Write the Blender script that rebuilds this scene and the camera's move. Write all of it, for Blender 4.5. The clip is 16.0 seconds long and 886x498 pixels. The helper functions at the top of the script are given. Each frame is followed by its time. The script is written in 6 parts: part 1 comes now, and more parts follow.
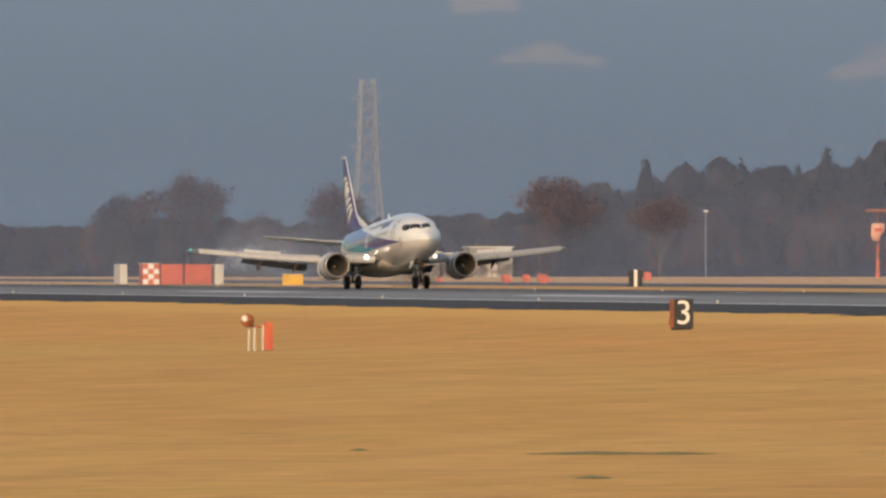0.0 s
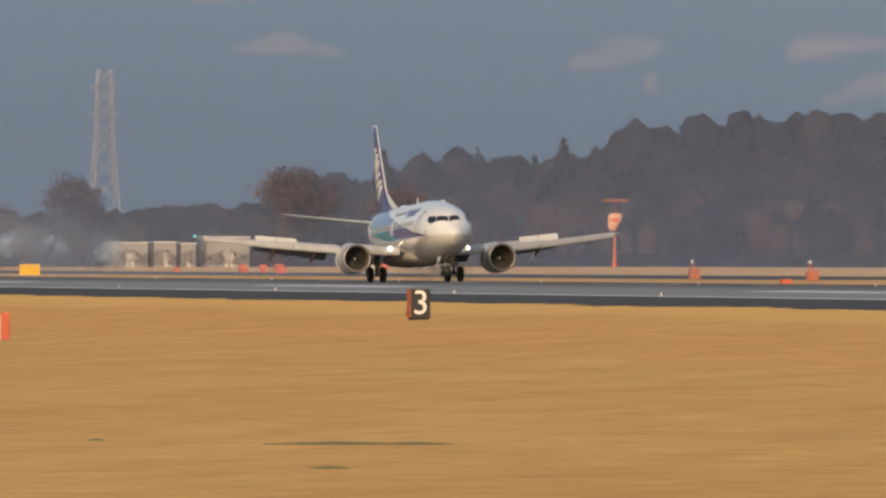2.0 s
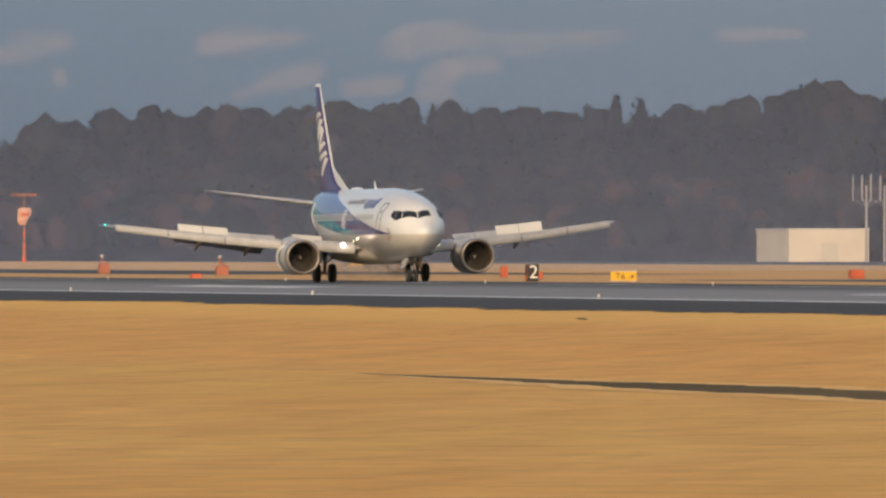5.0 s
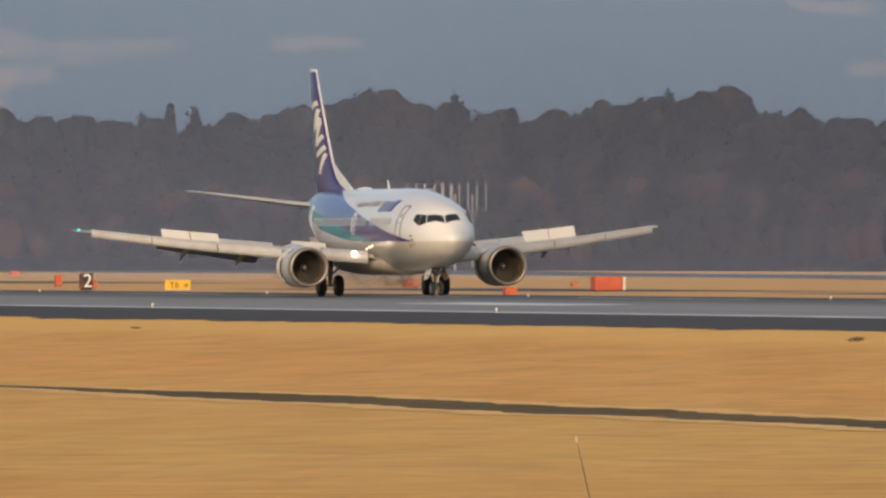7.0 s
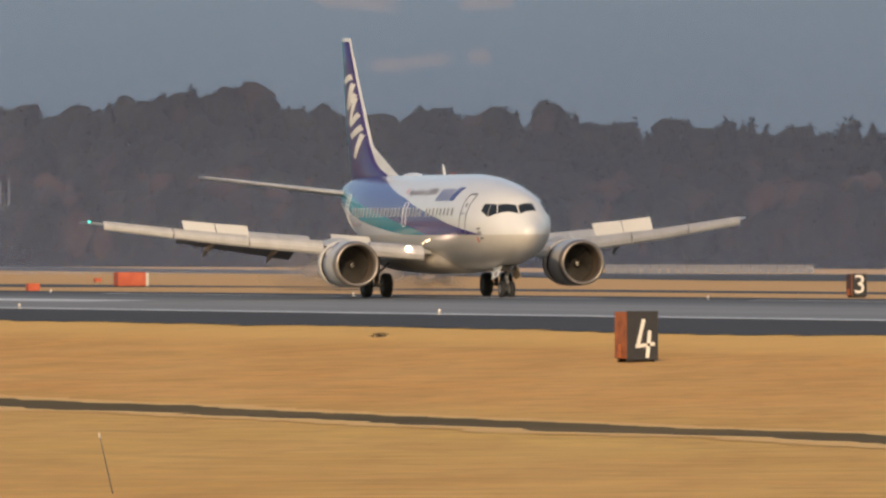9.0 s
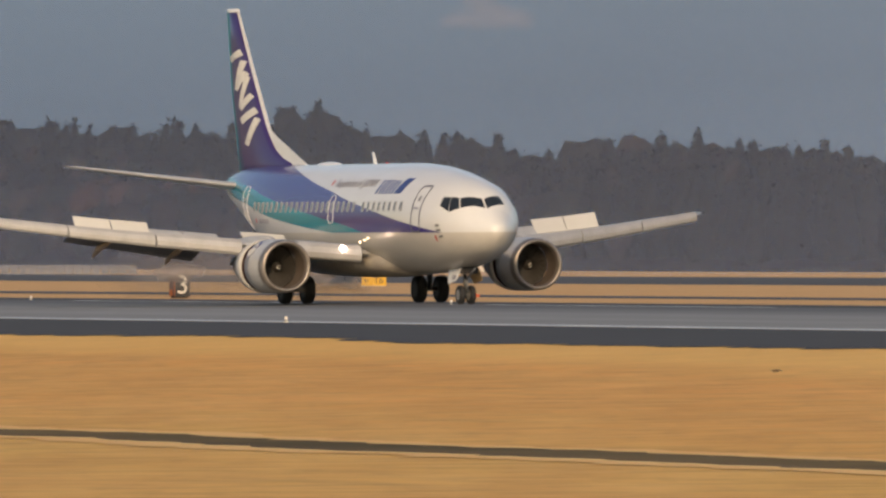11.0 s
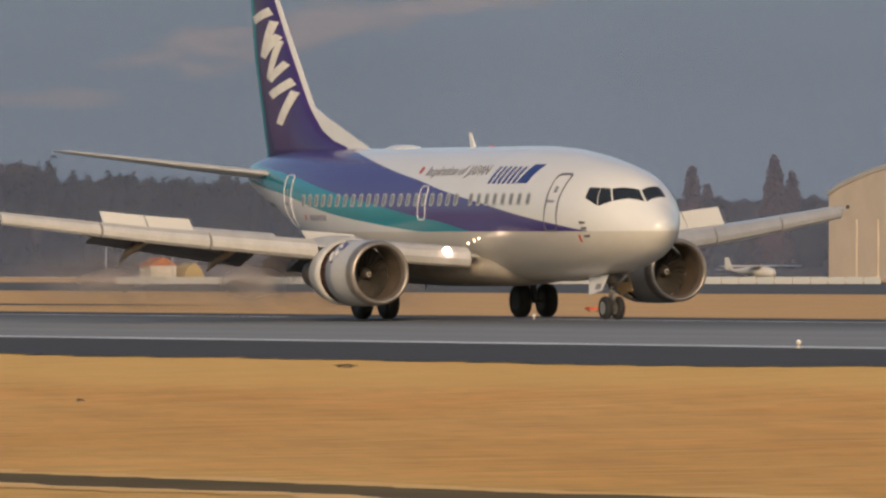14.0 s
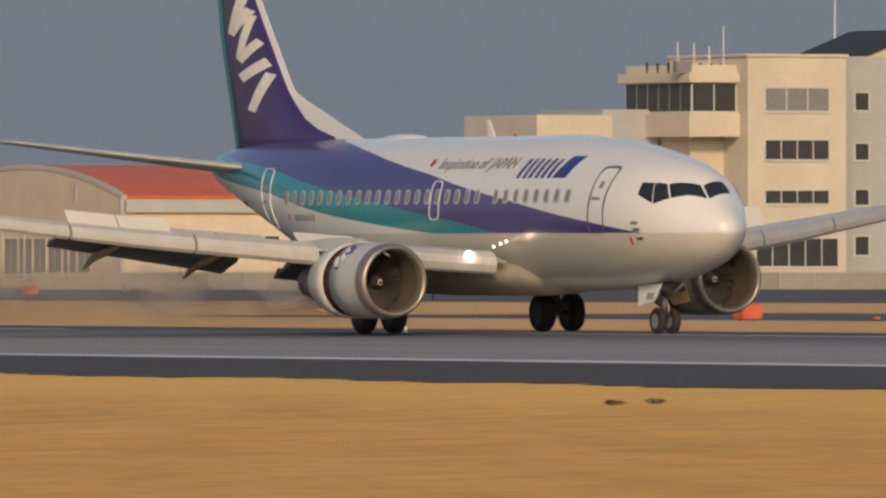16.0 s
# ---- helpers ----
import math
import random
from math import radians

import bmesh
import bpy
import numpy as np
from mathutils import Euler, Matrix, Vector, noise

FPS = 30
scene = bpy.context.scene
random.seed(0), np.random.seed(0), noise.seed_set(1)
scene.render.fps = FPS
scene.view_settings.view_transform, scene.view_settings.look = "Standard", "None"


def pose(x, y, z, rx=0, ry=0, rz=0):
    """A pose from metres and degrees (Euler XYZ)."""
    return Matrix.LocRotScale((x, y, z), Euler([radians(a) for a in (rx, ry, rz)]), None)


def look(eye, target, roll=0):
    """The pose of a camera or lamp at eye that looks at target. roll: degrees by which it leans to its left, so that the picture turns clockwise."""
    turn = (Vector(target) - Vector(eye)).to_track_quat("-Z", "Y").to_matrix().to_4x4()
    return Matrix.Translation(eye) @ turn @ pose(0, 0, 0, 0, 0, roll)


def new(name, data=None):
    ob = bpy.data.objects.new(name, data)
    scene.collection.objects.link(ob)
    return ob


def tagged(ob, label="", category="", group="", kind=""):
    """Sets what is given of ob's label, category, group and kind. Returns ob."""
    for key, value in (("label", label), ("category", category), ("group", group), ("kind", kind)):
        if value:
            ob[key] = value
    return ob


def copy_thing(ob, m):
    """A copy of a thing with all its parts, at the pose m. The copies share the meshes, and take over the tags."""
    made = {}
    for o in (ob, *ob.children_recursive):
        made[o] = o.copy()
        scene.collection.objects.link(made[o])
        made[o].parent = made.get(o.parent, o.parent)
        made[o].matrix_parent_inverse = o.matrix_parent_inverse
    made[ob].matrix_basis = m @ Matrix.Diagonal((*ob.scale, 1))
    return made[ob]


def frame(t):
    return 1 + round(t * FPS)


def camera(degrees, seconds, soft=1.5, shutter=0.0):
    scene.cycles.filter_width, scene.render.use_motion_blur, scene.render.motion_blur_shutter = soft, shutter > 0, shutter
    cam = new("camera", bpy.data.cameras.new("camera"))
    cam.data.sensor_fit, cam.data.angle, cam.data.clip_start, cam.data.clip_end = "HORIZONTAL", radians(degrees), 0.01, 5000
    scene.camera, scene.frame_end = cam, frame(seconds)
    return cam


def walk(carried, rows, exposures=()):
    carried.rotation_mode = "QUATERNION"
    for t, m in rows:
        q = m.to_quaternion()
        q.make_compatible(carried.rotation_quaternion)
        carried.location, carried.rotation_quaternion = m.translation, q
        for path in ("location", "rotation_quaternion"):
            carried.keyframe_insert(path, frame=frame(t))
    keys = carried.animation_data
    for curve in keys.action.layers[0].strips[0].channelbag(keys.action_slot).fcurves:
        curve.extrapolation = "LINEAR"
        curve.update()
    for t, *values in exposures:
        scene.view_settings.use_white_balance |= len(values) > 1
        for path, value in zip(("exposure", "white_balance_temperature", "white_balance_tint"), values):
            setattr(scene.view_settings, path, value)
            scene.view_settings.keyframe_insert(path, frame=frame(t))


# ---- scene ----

# ---------------- camera ----------------
EYE = (0.0, 0.0, 2.171)
cam = camera(3.4473, 16.0, soft=2.5)
PAN = [  # seconds, bearing from -X towards +Y, tilt (degrees)
    (0, 9.1377, 0.0619), (0.5, 9.3929, 0.0661), (1, 9.6383, 0.0550), (1.5, 9.8954, 0.0375), (2, 10.1613, 0.0230),
    (2.5, 10.4299, 0.0184), (3, 10.7771, 0.0174), (3.2, 10.9290, 0.0085), (5.3, 12.7032, 0.0067), (5.5, 12.8594, 0.0095),
    (6, 13.2567, 0.0151), (6.5, 13.7075, 0.0225), (7, 14.1939, 0.0361), (7.5, 14.6091, 0.0295), (8, 15.0360, 0.0268),
    (8.5, 15.5040, 0.0218), (9, 16.0499, 0.0199), (9.5, 16.6706, 0.0175), (10, 17.3326, 0.0205), (10.2, 17.5949, 0.0201),
    (12.3, 20.5059, 0.0328), (12.5, 20.7787, 0.0341), (13, 21.4363, 0.0350), (13.5, 22.0596, 0.0386), (14, 22.7311, 0.0372),
    (14.5, 23.4884, 0.0463), (15, 24.3084, 0.0473), (15.5, 25.2515, 0.0572), (16, 26.2221, 0.0593)]


def ahead(bearing, tilt):
    a, e = radians(bearing), radians(tilt)
    return (EYE[0] - math.cos(a) * math.cos(e) * 100, EYE[1] + math.sin(a) * math.cos(e) * 100, EYE[2] + math.sin(e) * 100)


walk(cam, [(t, look(EYE, ahead(a, e))) for t, a, e in PAN],
     [(0, 0.05), (9.0, 0.09), (11.0, 0.03), (13.5, -0.07), (16, -0.19)])

# ---------------- light ----------------
SUN_ELEV, SUN_SIDE = 22.0, 24.0       # degrees; side: from +X towards -Y
scene.view_settings.exposure = 0.0
world = bpy.data.worlds.new("sky")
scene.world = world
world.use_nodes = True
wn = world.node_tree
sky = wn.nodes.new("ShaderNodeTexSky")
sky.sky_type, sky.sun_disc = "NISHITA", False
sky.sun_elevation, sky.sun_rotation = radians(SUN_ELEV), radians(90 + SUN_SIDE)
sky.dust_density = 2.0
wn.links.new(sky.outputs[0], wn.nodes["Background"].inputs[0])
wn.nodes["Background"].inputs[1].default_value = 0.125
sun = new("sun", bpy.data.lights.new("sun", "SUN"))
sun.data.energy, sun.data.angle, sun.data.color = 2.3, radians(0.6), (1.0, 0.70, 0.40)
ce = math.cos(radians(SUN_ELEV))
to_sun = Vector((ce * math.cos(radians(SUN_SIDE)), -ce * math.sin(radians(SUN_SIDE)), math.sin(radians(SUN_ELEV))))
sun.matrix_world = look((0, 0, 60), Vector((0, 0, 60)) - to_sun)


# ---------------- materials ----------------
def nodes_of(name):
    m = bpy.data.materials.new(name)
    m.use_nodes = True
    t = m.node_tree
    return m, t, t.nodes["Principled BSDF"]


def node(t, kind, **sets):
    n = t.nodes.new(kind)
    for k, v in sets.items():
        n.inputs[k].default_value = v
    return n


def coords(t, scale=(1, 1, 1), which="Object"):
    tc, mp = t.nodes.new("ShaderNodeTexCoord"), t.nodes.new("ShaderNodeMapping")
    mp.inputs["Scale"].default_value = scale
    t.links.new(tc.outputs[which], mp.inputs[0])
    return mp.outputs[0]


def mixed(t, fac, a, b, mode="MIX"):
    n = t.nodes.new("ShaderNodeMix")
    n.data_type, n.blend_type = "RGBA", mode
    for sock, v in ((n.inputs[0], fac), (n.inputs[6], a), (n.inputs[7], b)):
        if isinstance(v, bpy.types.NodeSocket):
            t.links.new(v, sock)
        elif isinstance(v, (int, float)):
            sock.default_value = v
        else:
            sock.default_value = (*v[:3], 1)
    return n.outputs[2]


def math_node(t, op, a, b=0.0, clamp=False):
    n = t.nodes.new("ShaderNodeMath")
    n.operation, n.use_clamp = op, clamp
    for sock, v in ((n.inputs[0], a), (n.inputs[1], b)):
        if isinstance(v, bpy.types.NodeSocket):
            t.links.new(v, sock)
        else:
            sock.default_value = v
    return n.outputs[0]


def noise_of(t, vec, scale, detail=4.0, lo=0.35, hi=0.65):
    n = node(t, "ShaderNodeTexNoise", Scale=scale, Detail=detail)
    t.links.new(vec, n.inputs["Vector"])
    r = node(t, "ShaderNodeMapRange", **{"From Min": lo, "From Max": hi})
    t.links.new(n.outputs[0], r.inputs[0])
    return r.outputs[0]


def surface(name, base, dark=None, scale=2.0, fine=20.0, rough=0.6, metal=0.0, stretch=(1, 1, 1), bump=0.0, amount=0.5, random_by=0.0):
    """A worn surface: two scales of variation between base and dark, with a little relief."""
    m, t, p = nodes_of(name)
    dark = dark or tuple(c * 0.75 for c in base)
    vec = coords(t, stretch)
    a, b = noise_of(t, vec, scale), noise_of(t, vec, fine, 6)
    c = mixed(t, math_node(t, "MULTIPLY", a, amount), base, dark)
    c = mixed(t, math_node(t, "MULTIPLY", b, amount * 0.5), c, dark)
    if random_by:
        info = t.nodes.new("ShaderNodeObjectInfo")
        v = math_node(t, "ADD", math_node(t, "MULTIPLY", info.outputs["Random"], random_by), 1 - random_by / 2)
        comb = t.nodes.new("ShaderNodeCombineColor")
        for k in range(3):
            t.links.new(v, comb.inputs[k])
        c = mixed(t, 1.0, c, comb.outputs[0], "MULTIPLY")
    t.links.new(c, p.inputs["Base Color"])
    p.inputs["Roughness"].default_value, p.inputs["Metallic"].default_value = rough, metal
    if bump:
        bn = node(t, "ShaderNodeBump", Strength=bump, Distance=0.02)
        t.links.new(b, bn.inputs["Height"])
        t.links.new(bn.outputs[0], p.inputs["Normal"])
    return m


def glow(name, colour, strength):
    m, t, p = nodes_of(name)
    p.inputs["Base Color"].default_value = (*colour, 1)
    p.inputs["Emission Color"].default_value = (*colour, 1)
    p.inputs["Emission Strength"].default_value = strength
    return m


def grass_material():
    m, t, p = nodes_of("dry_grass")
    v = coords(t)
    sep = t.nodes.new("ShaderNodeSeparateXYZ")
    t.links.new(v, sep.inputs[0])
    wob = noise_of(t, coords(t, (0.004, 0.03, 1)), 1.0, 4, 0.2, 0.8)
    y = math_node(t, "ADD", sep.outputs[1], math_node(t, "MULTIPLY", wob, 26.0))
    near = node(t, "ShaderNodeMapRange", **{"From Min": 97.0, "From Max": 106.0})
    t.links.new(y, near.inputs[0])
    c = mixed(t, near.outputs[0], (0.85, 0.565, 0.155), (0.9, 0.42, 0.115))
    verge = node(t, "ShaderNodeMapRange", **{"From Min": 119.0, "From Max": 125.0})
    t.links.new(math_node(t, "ADD", sep.outputs[1], math_node(t, "MULTIPLY", math_node(t, "SUBTRACT", noise_of(t, coords(t, (0.02, 0.06, 1)), 1.0, 5, 0.25, 0.75), 0.5), 9.0)), verge.inputs[0])
    edge = node(t, "ShaderNodeMapRange", **{"From Min": 150.0, "From Max": 140.0})
    t.links.new(sep.outputs[1], edge.inputs[0])
    strip_of = math_node(t, "MULTIPLY", verge.outputs[0], edge.outputs[0])
    broad = noise_of(t, coords(t, (0.008, 0.05, 1)), 1.0, 5, 0.35, 0.65)
    c = mixed(t, math_node(t, "MULTIPLY", broad, 0.5), c, (0.72, 0.365, 0.085))
    patch = noise_of(t, coords(t, (0.03, 0.16, 1)), 1.0, 6, 0.4, 0.66)
    c = mixed(t, math_node(t, "MULTIPLY", patch, 0.5), c, (0.72, 0.4, 0.1))
    fine = noise_of(t, coords(t, (0.35, 1.3, 1)), 1.0, 6, 0.3, 0.75)
    c = mixed(t, math_node(t, "MULTIPLY", fine, 0.35), c, (0.82, 0.53, 0.17))
    dark = noise_of(t, coords(t, (0.05, 0.5, 1)), 1.3, 6, 0.57, 0.75)
    c = mixed(t, math_node(t, "MULTIPLY", dark, 0.5), c, (0.46, 0.26, 0.09))
    turn = t.nodes.new("ShaderNodeMapping")
    turn.inputs["Rotation"].default_value = (0, 0, radians(19))
    t.links.new(coords(t), turn.inputs[0])

    def blotch(along, across, lo, hi):
        sc = t.nodes.new("ShaderNodeMapping")
        sc.inputs["Scale"].default_value = (along, across, 1)
        t.links.new(turn.outputs[0], sc.inputs[0])
        return noise_of(t, sc.outputs[0], 1.0, 6, lo, hi)
    c = mixed(t, math_node(t, "MULTIPLY", blotch(0.011, 0.022, 0.4, 0.62), 0.5), c, (0.78, 0.385, 0.1))
    c = mixed(t, math_node(t, "MULTIPLY", blotch(0.035, 0.16, 0.4, 0.64), 0.35), c, (0.92, 0.55, 0.19))
    c = mixed(t, math_node(t, "MULTIPLY", blotch(0.06, 0.42, 0.42, 0.66), 0.5), c, (0.63, 0.315, 0.085))
    c = mixed(t, math_node(t, "MULTIPLY", blotch(0.22, 1.6, 0.5, 0.72), 0.25), c, (0.45, 0.24, 0.08))
    clump = noise_of(t, coords(t, (0.8, 0.4, 1)), 1.0, 7, 0.47, 0.66)
    c = mixed(t, math_node(t, "MULTIPLY", clump, 0.4), c, (0.5, 0.28, 0.095))
    speck = noise_of(t, coords(t, (2.0, 1.1, 1)), 1.0, 6, 0.46, 0.66)
    c = mixed(t, math_node(t, "MULTIPLY", speck, 0.3), c, (0.56, 0.3, 0.09))
    pale = noise_of(t, coords(t, (0.4, 0.22, 1)), 1.7, 6, 0.47, 0.68)
    c = mixed(t, math_node(t, "MULTIPLY", pale, 0.3), c, (0.95, 0.6, 0.21))
    c = mixed(t, math_node(t, "MULTIPLY", strip_of, 0.55), c, (0.9, 0.56, 0.17))
    # beyond the runway: haze over the grass mixed into its colour
    far = node(t, "ShaderNodeMapRange", **{"From Min": 209.0, "From Max": 214.0})
    t.links.new(sep.outputs[1], far.inputs[0])
    c = mixed(t, math_node(t, "MULTIPLY", far.outputs[0], 0.6), c, (0.62, 0.41, 0.22))
    t.links.new(c, p.inputs["Base Color"])
    p.inputs["Roughness"].default_value = 0.9
    p.inputs["Specular IOR Level"].default_value = 0.1
    bn = node(t, "ShaderNodeBump", Strength=0.4, Distance=0.08)
    t.links.new(fine, bn.inputs["Height"])
    t.links.new(bn.outputs[0], p.inputs["Normal"])
    return m


def asphalt_material(name, base, streak=0.4, rubber=False):
    m, t, p = nodes_of(name)
    a = noise_of(t, coords(t, (0.006, 0.25, 1)), 1.0, 5, 0.3, 0.7)
    b = noise_of(t, coords(t, (0.3, 0.6, 1)), 1.0, 6, 0.3, 0.7)
    c = mixed(t, math_node(t, "MULTIPLY", a, streak), base, tuple(k * 0.55 for k in base))
    c = mixed(t, math_node(t, "MULTIPLY", b, 0.25), c, tuple(k * 1.35 for k in base))
    if rubber:
        sep = t.nodes.new("ShaderNodeSeparateXYZ")
        t.links.new(coords(t), sep.inputs[0])
        off = math_node(t, "ABSOLUTE", math_node(t, "SUBTRACT", sep.outputs[1], 174.0))
        band = node(t, "ShaderNodeMapRange", **{"From Min": 14.0, "From Max": 7.0})
        t.links.new(off, band.inputs[0])
        c = mixed(t, math_node(t, "MULTIPLY", band.outputs[0], 0.75), c, (0.09, 0.092, 0.092))
    t.links.new(c, p.inputs["Base Color"])
    p.inputs["Roughness"].default_value = 0.8
    p.inputs["Specular IOR Level"].default_value = 0.25
    return m


M_GRASS = grass_material()
M_RUNWAY = asphalt_material("runway_asphalt", (0.275, 0.27, 0.262), 0.45, rubber=True)
M_SHOULDER = asphalt_material("shoulder_asphalt", (0.068, 0.06, 0.055), 0.3)
M_TAXI = asphalt_material("taxiway_asphalt", (0.1, 0.095, 0.092))
M_LINE = surface("runway_paint", (0.82, 0.82, 0.8), (0.5, 0.5, 0.5), 0.15, 1.5, 0.7, amount=0.7)
M_DITCH = surface("damp_ditch_soil", (0.2, 0.14, 0.066), (0.1, 0.075, 0.038), 0.05, 0.6, 0.9, amount=0.8)
M_DITCH.node_tree.nodes["Principled BSDF"].inputs["Specular IOR Level"].default_value = 0.05
M_BANK = surface("pale_dry_grass", (0.87, 0.54, 0.175), (0.8, 0.46, 0.14), 0.06, 0.7, 0.9, amount=0.8)
M_GREEN = surface("green_grass", (0.2, 0.19, 0.05), (0.33, 0.25, 0.08), 0.4, 3.0, 0.9, amount=0.7)
M_WHITE = surface("white_aircraft_paint", (0.74, 0.74, 0.73), (0.6, 0.59, 0.57), 0.7, 6.0, 0.28, amount=0.3)
M_GREY = surface("wing_grey_paint", (0.5, 0.5, 0.495), (0.36, 0.36, 0.355), 0.8, 5.0, 0.35, 0.0, (0.4, 2, 1), amount=0.6)
M_METAL = surface("bare_aluminium", (0.5, 0.49, 0.48), (0.36, 0.35, 0.335), 1.2, 9.0, 0.36, 0.2, (0.3, 2, 1), amount=0.5)
# shade and dirt under the wing root, darkened into the colour
M_BELLY = surface("belly_grey", (0.42, 0.38, 0.33), (0.2, 0.185, 0.16), 0.8, 5.0, 0.4, amount=0.6)
M_LIP = surface("nacelle_lip_metal", (0.36, 0.32, 0.285), (0.22, 0.195, 0.17), 2.0, 9.0, 0.4, 0.65, amount=0.5)
M_RUSTY = surface("reverser_recess", (0.11, 0.035, 0.025), (0.03, 0.02, 0.018), 2.5, 9.0, 0.6, amount=0.8)
M_NACELLE = surface("nacelle_paint", (0.53, 0.52, 0.505), (0.38, 0.37, 0.35), 1.0, 7.0, 0.35, amount=0.4)
M_DUCT = surface("inlet_duct", (0.19, 0.15, 0.12), (0.1, 0.08, 0.065), 1.5, 8.0, 0.5, 0.3)
M_FAN = surface("fan_blades", (0.04, 0.035, 0.03), (0.026, 0.023, 0.02), 2.0, 8.0, 0.7, 0.1)
# golden light on the door's inner face, painted as its colour
M_DOORIN = surface("gold_lit_door", (0.55, 0.37, 0.16), (0.38, 0.24, 0.1), 3.0, 12.0, 0.35, 0.3, amount=0.6)
M_DARK = surface("dark_recess", (0.035, 0.03, 0.028), (0.015, 0.014, 0.013), 2.0, 10.0, 0.6)
M_FLAP = surface("flap_underside", (0.16, 0.16, 0.17), (0.06, 0.06, 0.065), 0.8, 5.0, 0.5, amount=0.7)
M_SPOILER = surface("spoiler_cream", (0.62, 0.6, 0.55), (0.54, 0.52, 0.47), 0.8, 5.0, 0.4, amount=0.4)
M_FAIRING = surface("flap_fairing_brown", (0.36, 0.26, 0.17), (0.2, 0.15, 0.1), 1.5, 8.0, 0.5, amount=0.6)
M_CONCRETE = surface("grey_concrete", (0.3, 0.285, 0.255), (0.21, 0.2, 0.18), 0.4, 3.0, 0.85, amount=0.7, random_by=0.2)
M_TYRE = surface("tyre_rubber", (0.018, 0.018, 0.02), (0.01, 0.01, 0.01), 3.0, 14.0, 0.75)
M_STRUT = surface("gear_steel", (0.3, 0.3, 0.3), (0.12, 0.12, 0.12), 4.0, 15.0, 0.35, 0.7)
M_HUB = surface("wheel_hub", (0.45, 0.45, 0.44), (0.2, 0.2, 0.2), 6.0, 20.0, 0.4, 0.5)
M_GLASS = surface("cockpit_glass", (0.028, 0.036, 0.05), (0.018, 0.024, 0.034), 1.5, 6.0, 0.42)
M_GLASS.node_tree.nodes["Principled BSDF"].inputs["Specular IOR Level"].default_value = 0.06
M_WINDOW = surface("cabin_window", (0.24, 0.24, 0.25), (0.16, 0.16, 0.17), 5.0, 20.0, 0.25)
M_FRAME = surface("window_surround", (0.4, 0.4, 0.4), (0.32, 0.32, 0.32), 5.0, 20.0, 0.4)
M_OUTLINE = surface("door_outline", (0.1, 0.1, 0.13), (0.07, 0.07, 0.1), 5.0, 20.0, 0.5)
M_OUTWHITE = surface("door_outline_white", (0.8, 0.8, 0.82), (0.65, 0.65, 0.68), 5.0, 20.0, 0.5)
M_BLUE = surface("logo_blue", (0.025, 0.045, 0.21), (0.02, 0.035, 0.16), 4.0, 15.0, 0.35)
M_LETTER = surface("lettering_grey_blue", (0.25, 0.25, 0.29), (0.2, 0.2, 0.24), 4.0, 15.0, 0.4)
M_RED = surface("red_marking", (0.5, 0.04, 0.03), (0.35, 0.03, 0.025), 4.0, 15.0, 0.45)
M_PURPLE = surface("fin_purple", (0.05, 0.03, 0.15), (0.04, 0.022, 0.11), 0.8, 6.0, 0.3, amount=0.5)
M_TEAL = surface("fin_teal", (0.0, 0.22, 0.3), (0.0, 0.16, 0.23), 0.8, 6.0, 0.3, amount=0.4)
# orange toned down a little for haze over the far markers
M_ORANGE = surface("orange_paint", (0.56, 0.13, 0.06), (0.4, 0.07, 0.03), 1.5, 9.0, 0.55, amount=0.7, random_by=0.3)
# duller orange for the far cabinets: haze is put into the colour
M_HAZEORANGE = surface("haze_dulled_orange", (0.44, 0.14, 0.08), (0.3, 0.12, 0.08), 1.5, 9.0, 0.6, amount=0.7)
M_RUST = surface("weathered_orange_paint", (0.5, 0.16, 0.05), (0.22, 0.07, 0.03), 2.5, 9.0, 0.7, amount=0.9)
M_BLACK = surface("sign_black", (0.018, 0.019, 0.022), (0.03, 0.03, 0.034), 3.0, 10.0, 0.5)
M_SIGNWHITE = surface("sign_white", (0.8, 0.78, 0.72), (0.6, 0.58, 0.52), 4.0, 15.0, 0.5)
M_YELLOW = surface("sign_yellow", (0.75, 0.45, 0.03), (0.6, 0.34, 0.02), 2.0, 9.0, 0.5, amount=0.5)
M_SOCK = surface("faded_sock", (0.62, 0.4, 0.3), (0.55, 0.25, 0.15), 0.8, 3.0, 0.7, amount=0.8)
# yellow dulled in the colour for haze over the apron
M_TENT = surface("dulled_yellow_sheet", (0.42, 0.32, 0.13), (0.33, 0.25, 0.11), 0.8, 5.0, 0.7, amount=0.6)
M_POST = surface("pale_post", (0.6, 0.58, 0.52), (0.4, 0.38, 0.34), 3.0, 12.0, 0.6)
M_CREAM = surface("cream_render", (0.63, 0.56, 0.46), (0.5, 0.44, 0.36), 0.25, 2.0, 0.8, amount=0.5)
M_TAN = surface("tan_sheet_wall", (0.54, 0.49, 0.41), (0.43, 0.39, 0.33), 0.3, 3.0, 0.7, amount=0.5)
M_GREYWALL = surface("grey_wall", (0.42, 0.43, 0.43), (0.32, 0.33, 0.33), 0.3, 2.0, 0.8, amount=0.5)
M_ROOF = surface("orange_roof", (0.6, 0.14, 0.06), (0.45, 0.1, 0.045), 0.3, 2.0, 0.6, amount=0.5)
M_PANE = surface("building_pane", (0.05, 0.055, 0.065), (0.03, 0.03, 0.035), 0.8, 5.0, 0.12)
# lattice tinted towards the backdrop: bluish haze put into the colour
M_LATTICE = surface("haze_blue_lattice", (0.29, 0.32, 0.38), (0.25, 0.275, 0.33), 0.2, 1.0, 0.6, 0.2)
M_MAST = surface("grey_mast_steel", (0.33, 0.3, 0.3), (0.26, 0.245, 0.25), 0.2, 1.0, 0.6, 0.1)
